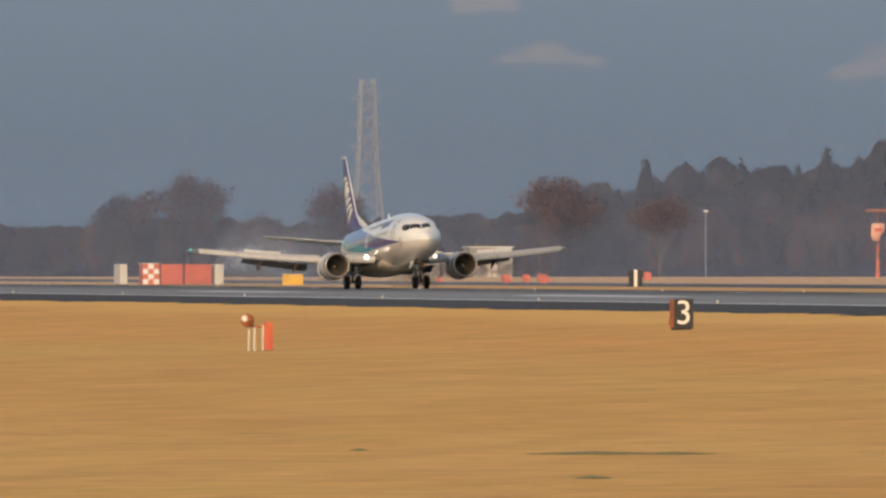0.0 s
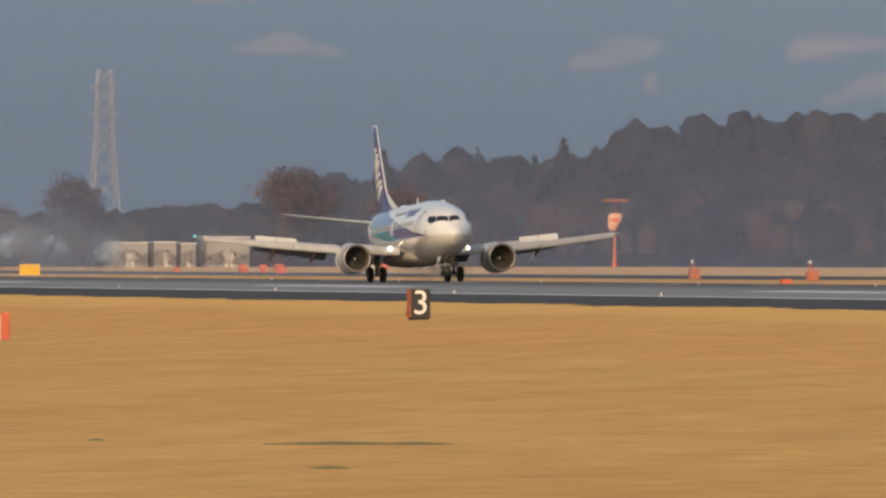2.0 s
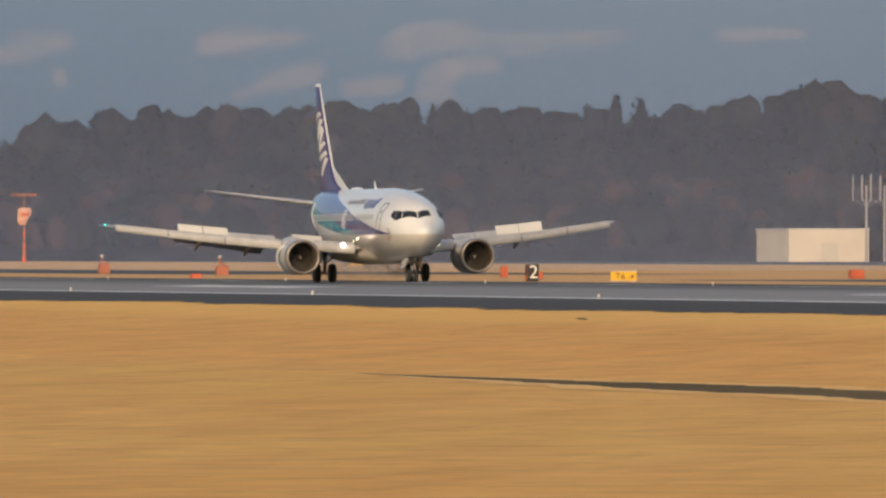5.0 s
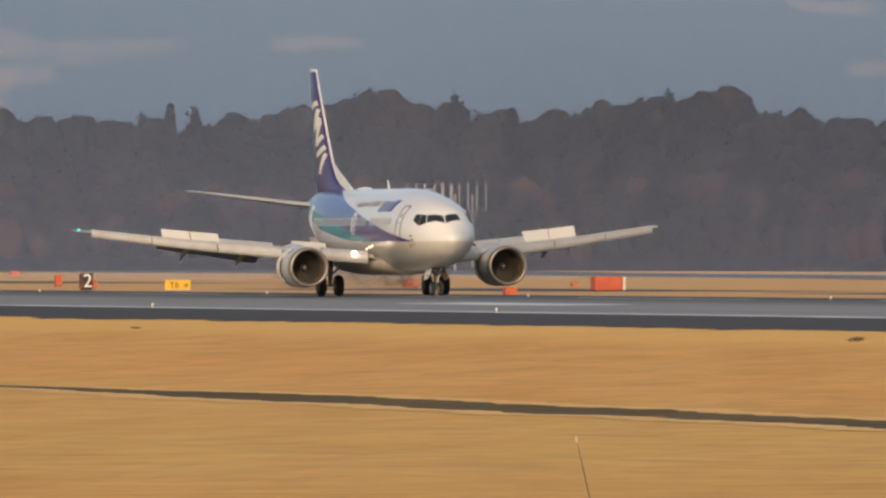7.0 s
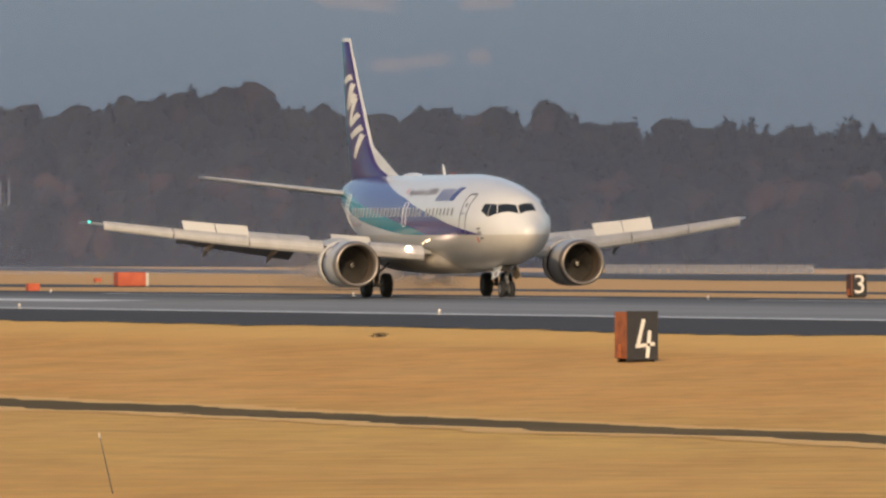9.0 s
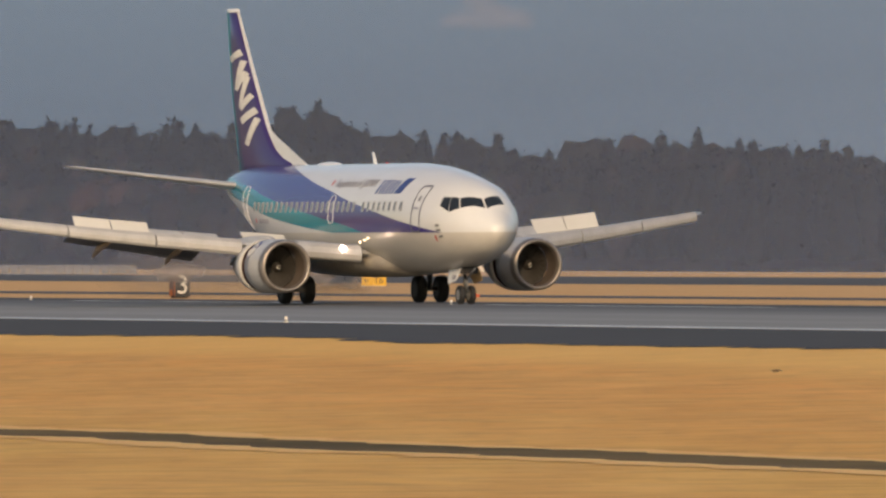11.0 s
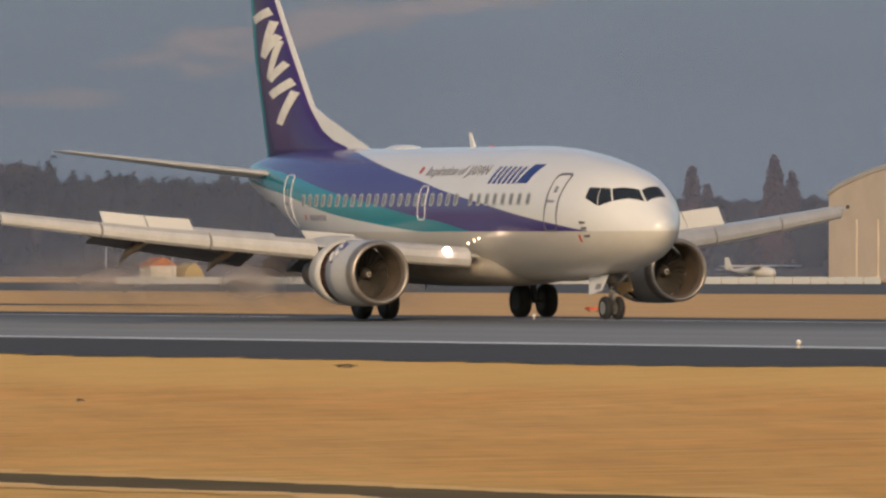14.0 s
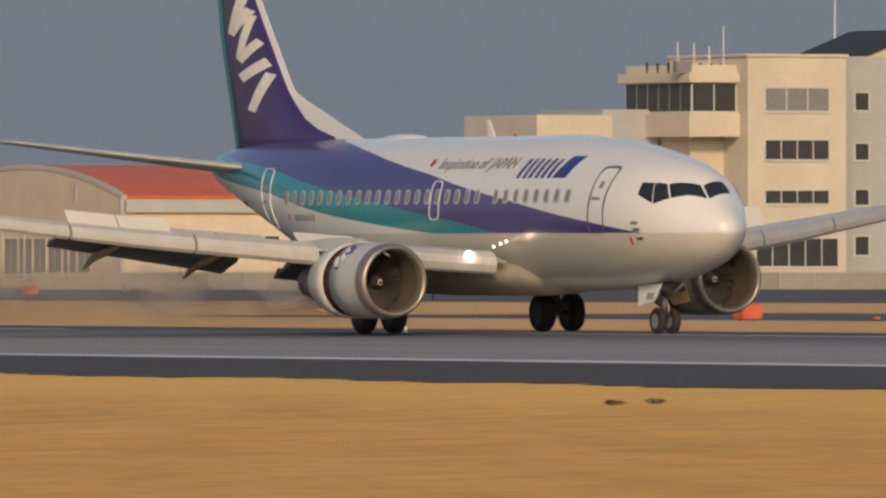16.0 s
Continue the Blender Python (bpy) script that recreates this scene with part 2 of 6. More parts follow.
M_LAMPGLOW = glow("landing_lamp", (1.0, 0.7, 0.52), 17.0)
M_LAMPSMALL = glow("taxi_lamp", (1.0, 0.78, 0.5), 5.0)
M_GREENLAMP = glow("green_nav_lamp", (0.1, 0.9, 0.75), 1.4)
M_EDGELAMP = glow("edge_lamp", (0.7, 0.62, 0.52), 0.15)


# ---------------- mesh helpers ----------------
def part(name, bm, material, parent=None, label="", smooth=False):
    me = bpy.data.meshes.new(name)
    bmesh.ops.recalc_face_normals(bm, faces=bm.faces[:])
    bm.to_mesh(me)
    bm.free()
    for m in (material if isinstance(material, (list, tuple)) else [material]):
        me.materials.append(m)
    if smooth:
        me.shade_smooth()
    ob = new(name, me)
    if parent:
        ob.parent = parent
    if label:
        ob["label"] = label
    return ob


def thing(name, x, y, z, label, category, group="", kind="", rz=0.0):
    ob = new(name)
    ob.empty_display_size = 0.2
    ob.matrix_basis = pose(x, y, z, 0, 0, rz)
    return tagged(ob, label, category, group, kind)


def box(bm, x0, x1, y0, y1, z0, z1, bevel=0.0):
    r = bmesh.ops.create_cube(bm, size=1.0, matrix=Matrix.Translation(((x0 + x1) / 2, (y0 + y1) / 2, (z0 + z1) / 2)) @ Matrix.Diagonal((x1 - x0, y1 - y0, z1 - z0, 1)))
    if bevel:
        edges = {e for v in r["verts"] for e in v.link_edges}
        bmesh.ops.bevel(bm, geom=list(edges), offset=bevel, segments=2, affect="EDGES")
    return bm


def rod(bm, a, b, r0, r1=None, n=8):
    a, b = Vector(a), Vector(b)
    d = b - a
    m = Matrix.Translation((a + b) / 2) @ d.to_track_quat("Z", "Y").to_matrix().to_4x4()
    bmesh.ops.create_cone(bm, cap_ends=True, segments=n, radius1=r0, radius2=r0 if r1 is None else r1, depth=d.length, matrix=m)
    return bm


def loft(bm, rings, closed=True, cap=True):
    """Joins rings of points, all with the same count, into a skin."""
    vs = [[bm.verts.new(p) for p in r] for r in rings]
    n = len(rings[0])
    for a, b in zip(vs, vs[1:]):
        for i in range(n if closed else n - 1):
            j = (i + 1) % n
            bm.faces.new((a[i], a[j], b[j], b[i]))
    if cap:
        bm.faces.new(vs[0])
        bm.faces.new(vs[-1])
    return bm


def ellipse(x, cy, cz, ry, rz, n=32, flat=0.0):
    """A ring across the X axis; flat squashes its lower half."""
    pts = []
    for i in range(n):
        a = 2 * math.pi * i / n
        s, c = math.sin(a), math.cos(a)
        pts.append((x, cy + ry * c, cz + rz * s * (1 - flat if s < 0 else 1)))
    return pts


def slab(bm, corners, thick):
    """A plate from its upper outline, given round, with that thickness downwards."""
    top = [Vector(c) for c in corners]
    nrm = (top[1] - top[0]).cross(top[2] - top[0]).normalized()
    if nrm.z < 0:
        nrm = -nrm
    return loft(bm, [top, [p - nrm * thick for p in top]])


def text_part(name, words, size, material, parent, m, label="", depth=0.01, shear=0.0, align="CENTER"):
    cu = bpy.data.curves.new(name, "FONT")
    cu.body, cu.size, cu.extrude, cu.shear = words, size, depth, shear
    cu.align_x, cu.align_y = align, "CENTER"
    cu.resolution_u = 3
    tmp = bpy.data.objects.new(name, cu)
    me = bpy.data.meshes.new_from_object(tmp)
    bpy.data.objects.remove(tmp)
    bpy.data.curves.remove(cu)
    me.materials.clear()
    me.materials.append(material)
    ob = new(name, me)
    ob.parent = parent
    ob.matrix_basis = m
    if label:
        ob["label"] = label
    return ob


# ---------------- ground ----------------
PROFILE = [(-700, -1.5), (-60, -1.46), (30, -1.43), (55, -1.35), (85, -1.23), (115, -0.77), (132, -0.26), (144.6, 0.0), (171, 0.358),
           (197.4, 0.05), (211, 0.06), (222, 0.0), (4600, 0.0)]


def ground_z(y):
    for (a, za), (b, zb) in zip(PROFILE, PROFILE[1:]):
        if a <= y <= b:
            return za + (zb - za) * (y - a) / (b - a)
    return 0.0


def strip(bm, x0, x1, y0, y1, lift, steps=1):
    """A sheet over the ground's profile."""
    ys = sorted({y0, y1, *[y for y, _ in PROFILE if y0 < y < y1]})
    for k in range(steps):
        xa, xb = x0 + (x1 - x0) * k / steps, x0 + (x1 - x0) * (k + 1) / steps
        rows = [[bm.verts.new((x, y, ground_z(y) + lift)) for y in ys] for x in (xa, xb)]
        for i in range(len(ys) - 1):
            bm.faces.new((rows[0][i], rows[1][i], rows[1][i + 1], rows[0][i + 1]))
    return bm


def build_ground():
    tagged(part("ground", strip(bmesh.new(), -4900, 900, -700, 4600, 0.0, 12), M_GRASS),
           "wide dry golden winter grass field beside the runway", "ground", kind="structure")
    runway = tagged(part("runway", strip(bmesh.new(), -2600, 700, 144.6, 197.4, 0.02), M_RUNWAY),
                    "grey asphalt runway with worn white markings", "runway", kind="structure")
    bm = bmesh.new()
    prev = None
    for k in range(3900):
        x = -1500 + 0.5 * k if k else -2600
        y = 132.2 + 2.2 * noise.noise((x * 0.02, 3.1, 0)) + 1.6 * noise.noise((x * 0.09, 7.7, 0)) + 0.9 * noise.noise((x * 0.4, 1.3, 0)) + 0.7 * noise.noise((x * 1.3, 5.3, 0))
        v = [bm.verts.new((x, yy, ground_z(yy) + 0.016)) for yy in (y, 144.6)]
        if prev:
            bm.faces.new((prev[0], v[0], v[1], prev[1]))
        prev = v
    tagged(part("shoulder_near", bm, M_SHOULDER), "dark asphalt runway shoulder with grass creeping over its edge", "shoulder", kind="structure")
    tagged(part("shoulder_far", strip(bmesh.new(), -2600, 700, 197.4, 210.5, 0.016), M_SHOULDER), "dark asphalt shoulder on the runway's far side", "shoulder", kind="structure")
    part("edge_line", strip(bmesh.new(), -2600, 700, 144.75, 146.1, 0.026), M_LINE, runway, "white edge line")
    part("edge_line", strip(bmesh.new(), -2600, 700, 196.4, 197.2, 0.026), M_LINE, runway, "white edge line")
    for x in range(-2400, 600, 50):
        part("centre_dash", strip(bmesh.new(), x, x + 30, 170.55, 171.45, 0.026), M_LINE, runway)
    for xa, xb in ((-945, -894), (-782, -746), (-627, -598), (-1100, -1050)):
        for y in (156.4, 182.6):
            part("touchdown_mark", strip(bmesh.new(), xa, xb, y, y + 3.2, 0.026), M_LINE, runway, "broad white touchdown mark")
    # far pavements
    bm = bmesh.new()
    for near, far in (([(-2600, 505), (-1984, 494), (-1500, 420), (-1151, 354), (-897, 359), (-789, 367), (-700, 390), (-300, 420)],
                       [(-3600, 830), (-3108, 774), (-2100, 560), (-1547, 475), (-1207, 483), (-1240, 600), (-1100, 640), (-500, 700)]),):
        a, b = [bm.verts.new((x, y, 0.012)) for x, y in near], [bm.verts.new((x, y, 0.012)) for x, y in far]
        for i in range(len(a) - 1):
            bm.faces.new((a[i], a[i + 1], b[i + 1], b[i]))
    tagged(part("taxiway", bm, M_TAXI), "dark asphalt taxiway and apron across the field", "taxiway", kind="structure")
    bm = bmesh.new()
    for xa, xb, ya, yb in ((-1010, -930, 238, 262), (-870, -640, 240, 254), (-560, -330, 262, 300), (-2300, -1250, 250, 300)):
        bm.faces.new([bm.verts.new(c) for c in ((xa, ya, 0.012), (xb, ya + 2, 0.012), (xb + 12, yb, 0.012), (xa - 20, yb + 3, 0.012))])
    tagged(part("taxiway_link", bm, M_TAXI), "narrow dark asphalt links between runway and taxiway", "taxiway", kind="structure")
    # drainage strip
    bm = bmesh.new()
    rows = []
    rnd = random.Random(5)
    for i in range(480):
        x = -394 + i
        w = 2.0 * min(1, i / 45 + 0.06)
        c = 84.5 - 2.5 * min(1, (x + 394) / 170) + 0.2 * math.sin(x * 0.03)
        lo = w * (0.85 + 0.5 * noise.noise((x * 0.12, 0.3, 0)) + 0.3 * noise.noise((x * 0.6, 5.2, 0)))
        hi = w * (0.85 + 0.4 * noise.noise((x * 0.1, 8.3, 0)) + 0.3 * noise.noise((x * 0.7, 2.2, 0)))
        rows.append([bm.verts.new((x, y, ground_z(y) + 0.015)) for y in (c - lo, c + hi)])
    bank = bmesh.new()
    for side in (0, 1):
        edge = [r[side].co for r in rows]
        lip = []
        for k, p in enumerate(edge):
            w = (1.1 + 1.5 * noise.noise((p.x * 0.05, 4.0 + side, 0)) ** 2 + 0.5 * noise.noise((p.x * 0.4, 9.0 + side, 0))) * min(1, k / 30)
            y = p.y + (w + 0.05) * (1 if side else -1)
            lip.append([bank.verts.new((p.x, p.y, p.z + 0.004)), bank.verts.new((p.x, y, ground_z(y) + 0.012))])
        for a, b in zip(lip, lip[1:]):
            bank.faces.new((a[0], b[0], b[1], a[1]))
    tagged(part("ditch_bank", bank, M_BANK), "pale dry grass along both lips of the ditch", "grass", kind="structure")
    for a, b in zip(rows, rows[1:]):
        bm.faces.new((a[0], b[0], b[1], a[1]))
    tagged(part("drainage_ditch", bm, M_DITCH), "shallow dark damp drainage ditch through the dry grass", "ditch", kind="structure")


build_ground()


# ---------------- aeroplane ----------------
def nose_x(x):
    """Blunt nose: what lies ahead of the flight deck's door, drawn in."""
    return x if x < 12.3 else 12.3 + (x - 12.3) * 0.75


STATIONS = [  # x, top, bottom, half width
    (15.5, 2.70, 2.66, 0.03), (15.46, 2.83, 2.53, 0.16), (15.35, 2.95, 2.40, 0.30), (15.0, 3.16, 2.12, 0.56), (14.5, 3.42, 1.91, 0.80), (14.25, 3.57, 1.84, 0.92),
    (14.0, 3.78, 1.77, 1.02), (13.5, 4.06, 1.67, 1.22), (13.0, 4.25, 1.58, 1.40), (12.0, 4.51, 1.42, 1.65), (11.0, 4.70, 1.27, 1.77),
    (10.0, 4.87, 1.18, 1.84), (8.6, 5.03, 1.12, 1.88), (7.0, 5.12, 1.12, 1.88), (5.5, 5.13, 1.12, 1.88), (2.0, 5.13, 1.12, 1.88), (-1.0, 5.13, 1.12, 1.88),
    (-3.0, 5.13, 1.14, 1.88), (-5.0, 5.13, 1.32, 1.85), (-7.0, 5.13, 1.72, 1.72), (-9.0, 5.13, 2.28, 1.48), (-11.0, 5.10, 2.90, 1.14), (-12.5, 5.02, 3.34, 0.82),
    (-13.8, 4.88, 3.72, 0.50), (-14.6, 4.74, 3.98, 0.30), (-15.0, 4.58, 4.15, 0.14)]
STATIONS = [(nose_x(s[0]), *s[1:]) for s in STATIONS]


def section(x):
    for a, b in zip(STATIONS, STATIONS[1:]):
        if b[0] <= x <= a[0]:
            f = (a[0] - x) / (a[0] - b[0])
            return [p + (q - p) * f for p, q in zip(a[1:], b[1:])]
    return list(STATIONS[-1][1:])


def on_skin(x, y, z, out=0.0):
    """The point of the hull's skin outward of (x, y, z)."""
    top, bot, hw = section(x)
    cz, hh = (top + bot) / 2, (top - bot) / 2
    r = math.hypot(y / hw, (z - cz) / hh)
    q = Vector((x, y / r, cz + (z - cz) / r))
    nrm = Vector((0, q.y / hw ** 2, (q.z - cz) / hh ** 2)).normalized()
    return q + nrm * out


def side_y(x, z):
    top, bot, hw = section(x)
    cz, hh = (top + bot) / 2, (top - bot) / 2
    return hw * math.sqrt(max(0.0, 1 - ((z - cz) / hh) ** 2))


def skin_patch(bm, corners, out, nu=5, nv=4):
    """A patch laid on the hull; corners round: a, b along the top, c, d back along the bottom."""
    a, b, c, d = [Vector(k) for k in corners]
    grid = []
    for j in range(nv + 1):
        v = j / nv
        grid.append([bm.verts.new(on_skin(*(a.lerp(b, i / nu).lerp(d.lerp(c, i / nu), v)), out)) for i in range(nu + 1)])
    for j in range(nv):
        for i in range(nu):
            bm.faces.new((grid[j][i], grid[j][i + 1], grid[j + 1][i + 1], grid[j + 1][i]))
    ret = bmesh.ops.extrude_face_region(bm, geom=bm.faces[:])
    for v in [g for g in ret["geom"] if isinstance(g, bmesh.types.BMVert)]:
        v.co = on_skin(*v.co, -0.02)
    return bm


def skin_band(bm, outline, width, out=0.012):
    """A closed band along an outline of (x, z) on the starboard side."""
    fine = []
    for (xa, za), (xb, zb) in zip(outline, outline[1:] + outline[:1]):
        m = max(1, int(math.hypot(xb - xa, zb - za) / 0.1))
        fine += [(xa + (xb - xa) * k / m, za + (zb - za) * k / m) for k in range(m)]
    outline = fine
    n = len(outline)
    cx, cz = sum(p[0] for p in outline) / n, sum(p[1] for p in outline) / n
    rings = []
    for x, z in outline:
        d = Vector((x - cx, z - cz)).normalized() * width
        o, i2 = (x, z), (x - d.x, z - d.y)
        rings.append([on_skin(p[0], -side_y(*p), p[1], k) for p, k in ((o, -0.01), (o, out), (i2, out), (i2, -0.01))])
    vs = [[bm.verts.new(p) for p in r] for r in rings]
    for k in range(n):
        a, b = vs[k], vs[(k + 1) % n]
        for i in range(4):
            bm.faces.new((a[i], a[(i + 1) % 4], b[(i + 1) % 4], b[i]))
    return bm


def rounded(x0, x1, z0, z1, r, n=4):
    pts = []
    for cx, cz, a0 in ((x1 - r, z1 - r, 0), (x0 + r, z1 - r, 90), (x0 + r, z0 + r, 180), (x1 - r, z0 + r, 270)):
        for k in range(n + 1):
            a = radians(a0 + 90 * k / n)
            pts.append((cx + r * math.cos(a), cz + r * math.sin(a)))
    return pts


def livery_material():
    m, t, p = nodes_of("hull_livery")
    sep = t.nodes.new("ShaderNodeSeparateXYZ")
    t.links.new(coords(t), sep.inputs[0])
    x01 = node(t, "ShaderNodeMapRange", **{"From Min": -16.0, "From Max": 16.0})
    t.links.new(sep.outputs[0], x01.inputs[0])

    def above(points):
        """1 where the hull lies above a line of (x, z)."""
        cv = t.nodes.new("ShaderNodeFloatCurve")
        pts = [((x + 16) / 32, z / 8) for x, z in points]
        c = cv.mapping.curves[0]
        while len(c.points) < len(pts):
            c.points.new(0.5, 0.5)
        for q, (a, b) in zip(c.points, pts):
            q.location = (a, b)
            q.handle_type = "AUTO"
        cv.mapping.update()
        t.links.new(x01.outputs[0], cv.inputs["Value"])
        d = math_node(t, "SUBTRACT", sep.outputs[2], math_node(t, "MULTIPLY", cv.outputs[0], 8.0))
        return math_node(t, "MULTIPLY", math_node(t, "ADD", d, 0.008), 60.0, True)

    top = above([(-16, 7.6), (-8, 5.42), (-6.43, 5.09), (-5.38, 4.99), (-3.9, 4.81), (-1.96, 4.54), (-0.49, 4.34), (1.28, 4.11), (2.44, 3.92), (3.86, 3.72), (4.9, 3.58), (6.23, 3.41), (7.53, 3.23), (9.1, 3.03), (10.8, 2.83), (12.05, 2.67), (12.9, 2.57), (16, 2.4)])
    teal_top = above([(-16, 5.0), (-14.0, 4.76), (-8.5, 4.28), (-5.9, 3.92), (-2.7, 3.54), (0.45, 3.17), (3.35, 2.86), (5.3, 2.6), (16, 2.2)])
    teal_bot = above([(-16, 4.5), (-14.0, 4.18), (-8.5, 3.66), (-7.4, 3.5), (-5.6, 3.24), (-2.7, 2.94), (1.8, 2.6), (16, 2.2)])
    belly = above([(-16, 2.62), (16, 2.6)])
    grime = noise_of(t, coords(t, (0.5, 2, 1.5)), 1.2, 6, 0.3, 0.8)
    white = mixed(t, math_node(t, "MULTIPLY", grime, 0.22), (0.71, 0.71, 0.7), (0.55, 0.53, 0.5))
    # belly grey raised and warmed: low sun on it put into the colour
    grey = mixed(t, math_node(t, "MULTIPLY", grime, 0.4), (0.6, 0.565, 0.5), (0.44, 0.41, 0.36))
    c = mixed(t, teal_bot, white, (0.0, 0.225, 0.305))
    c = mixed(t, teal_top, c, (0.058, 0.045, 0.2))
    c = mixed(t, top, c, white)
    c = mixed(t, belly, grey, c)
    t.links.new(c, p.inputs["Base Color"])
    p.inputs["Roughness"].default_value = 0.27
    p.inputs["Coat Weight"].default_value = 0.3
    p.inputs["Coat Roughness"].default_value = 0.12
    return m


M_HULL = livery_material()


def airfoil(x_le, x_te, y, z, thick, droop=0.0, n=7):
    """A wing section, nose at x_le; droop lowers its tail."""
    c = x_le - x_te
    up, lo = [], []
    for i in range(n):
        f = 0.5 - 0.5 * math.cos(math.pi * i / (n - 1))
        h = thick * (2.6 * math.sqrt(f) - 1.1 * f - 1.5 * f * f + 0.04)
        d = droop * f * f
        up.append((x_le - c * f, y, z + h * 0.6 - d))
        lo.append((x_le - c * f, y, z - h * 0.4 - d))
    return up + lo[::-1]


# wing plan, for one side: distance out, leading edge, trailing edge, height
WING = [(1.7, 5.6, -2.5, 1.85, 0.36), (3.3, 4.0, -2.6, 2.0, 0.32), (5.4, 1.95, -2.75, 2.2, 0.24), (9.5, -0.05, -3.6, 2.6, 0.15), (14.2, -2.3, -4.25, 3.2, 0.08)]


def wing_at(y):
    for a, b in zip(WING, WING[1:]):
        if a[0] <= y <= b[0]:
            f = (y - a[0]) / (b[0] - a[0])
            return [p + (q - p) * f for p, q in zip(a[1:], b[1:])]
    return list(WING[-1][1:])


def build_wing(plane, side):
    s = side
    wing = part("wing", loft(bmesh.new(), [airfoil(le, te, s * y, z, th) for y, le, te, z, th in WING] +
                             [airfoil(-2.75, -4.2, s * 14.42, 3.24, 0.04)]), M_GREY, plane, "grey swept wing with extended flaps", True)
    # slats, drooped ahead of the outer wing, in three lengths
    for ya, yb in ((5.5, 8.3), (8.36, 11.2), (11.26, 13.9)):
        rings = []
        for y in (ya, (ya + yb) / 2, yb):
            le, te, z, th = wing_at(y)
            k = 0.62 + 0.38 * (14.2 - y) / 8.8
            prof = [(0.14, 0.20), (0.32, 0.06), (0.42, -0.12), (0.40, -0.30), (0.28, -0.40), (0.2, -0.37), (0.24, -0.2), (0.18, -0.02), (0.05, 0.15)]
            rings.append([(le + px * k, s * y, z + pz * k) for px, pz in prof])
        part("slat", loft(bmesh.new(), rings), M_METAL, wing, "polished metal slat")
    # inner leading edge flap beside the engine
    rings = []
    for y in (2.05, 3.0, 3.85):
        le, te, z, th = wing_at(y)
        rings.append([(le + px, s * y, z + pz) for px, pz in ((-0.1, 0.3), (0.2, 0.24), (0.38, 0.1), (0.44, -0.1), (0.38, -0.28), (0.25, -0.34), (0.2, -0.3), (0.2, 0.0), (-0.1, 0.2))])
    part("leading_edge_flap", loft(bmesh.new(), rings), M_METAL, wing, "polished metal leading edge")
    # trailing flaps, two elements each, well down
    for ya, yb in ((1.95, 4.1), (5.55, 10.3)):
        for hang, back, ch, tilt in ((0.2, 0.05, 0.8, 22), (0.42, 0.7, 0.42, 27)):
            rings = []
            for y in (ya, yb):
                le, te, z, th = wing_at(y)
                k = 1.0 if y < 6 else 1.0 - 0.1 * (y - 6)
                r0 = radians(tilt)
                x0, z0 = te - back * k + 0.5 * k, z - hang * k - 0.02
                rings.append([(x0, s * y, z0), (x0 - 0.1 * k, s * y, z0 + 0.09 * k), (x0 - ch * k * math.cos(r0), s * y, z0 - ch * k * math.sin(r0) + 0.02),
                              (x0 - ch * k * math.cos(r0), s * y, z0 - ch * k * math.sin(r0)), (x0 - 0.05, s * y, z0 - 0.09 * k)])
            part("flap", loft(bmesh.new(), rings), M_FLAP, wing, "lowered dark flap")
    # flap track fairings
    for y in (6.35, 9.0):
        le, te, z, th = wing_at(y)
        rings = []
        for px, dz, r in ((1.2, -0.2, 0.02), (0.5, -0.33, 0.1), (-0.3, -0.46, 0.11), (-0.8, -0.68, 0.07), (-1.1, -0.84, 0.01)):
            rings.append([(te + px, s * y + r * math.cos(a), z + dz + 1.3 * r * math.sin(a)) for a in [2 * math.pi * k / 8 for k in range(8)]])
        part("flap_fairing", loft(bmesh.new(), rings), M_FAIRING, wing, "brown pointed flap track fairing", True)
    # raised spoilers
    for ya, yb, rise, ch, off, mat in ((8.92, 10.25, 0.53, 0.7, 0.75, M_SPOILER), (7.55, 8.88, 0.53, 0.74, 0.8, M_SPOILER),
                                       (6.32, 7.56, 0.3, 0.7, 0.95, M_GREY), (5.02, 6.28, 0.3, 0.7, 0.95, M_GREY), (2.35, 4.0, 0.46, 0.8, 0.7, M_SPOILER)):
        ring = []
        for y in (ya, yb):
            le, te, z, th = wing_at(y)
            ring.append(((te + off + 0.35, s * y, z + th * 0.5), (te + off + 0.35 - math.sqrt(max(0.05, ch * ch - rise * rise)), s * y, z + th * 0.5 + rise)))
        (a, b), (c, d) = ring
        part("spoiler", slab(bmesh.new(), [a, b, d, c], 0.035), mat, wing, "raised cream spoiler panel" if mat is M_SPOILER else "slightly raised grey spoiler panel")
    # tip lamp and static fairing
    lamp = bmesh.new()
    bmesh.ops.create_uvsphere(lamp, u_segments=10, v_segments=6, radius=0.06, matrix=Matrix.Translation((-2.55, s * 14.4, 3.26)))
    part("navigation_lamp", lamp, M_GREENLAMP if s < 0 else M_DARK, wing, "green wing tip lamp" if s < 0 else "unlit dark wing tip lamp")
    # landing lamp in the wing root
    lamp = bmesh.new()
    bmesh.ops.create_cone(lamp, cap_ends=True, segments=16, radius1=0.115, radius2=0.1, depth=0.08, matrix=Matrix.Translation((5.35 if s > 0 else 5.22, s * 2.62, 2.04)) @ Euler((0, radians(90), 0)).to_matrix().to_4x4())
    part("landing_lamp", lamp, M_LAMPGLOW if s < 0 else M_LAMPSMALL, wing, "bright round landing lamp")
    if s < 0:
        for x, y, z in ((5.55, -2.08, 2.26), (5.75, -1.98, 2.34), (5.98, -1.93, 2.4)):
            lamp = bmesh.new()
            bmesh.ops.create_uvsphere(lamp, u_segments=8, v_segments=6, radius=0.034, matrix=Matrix.Translation((x, y, z)))
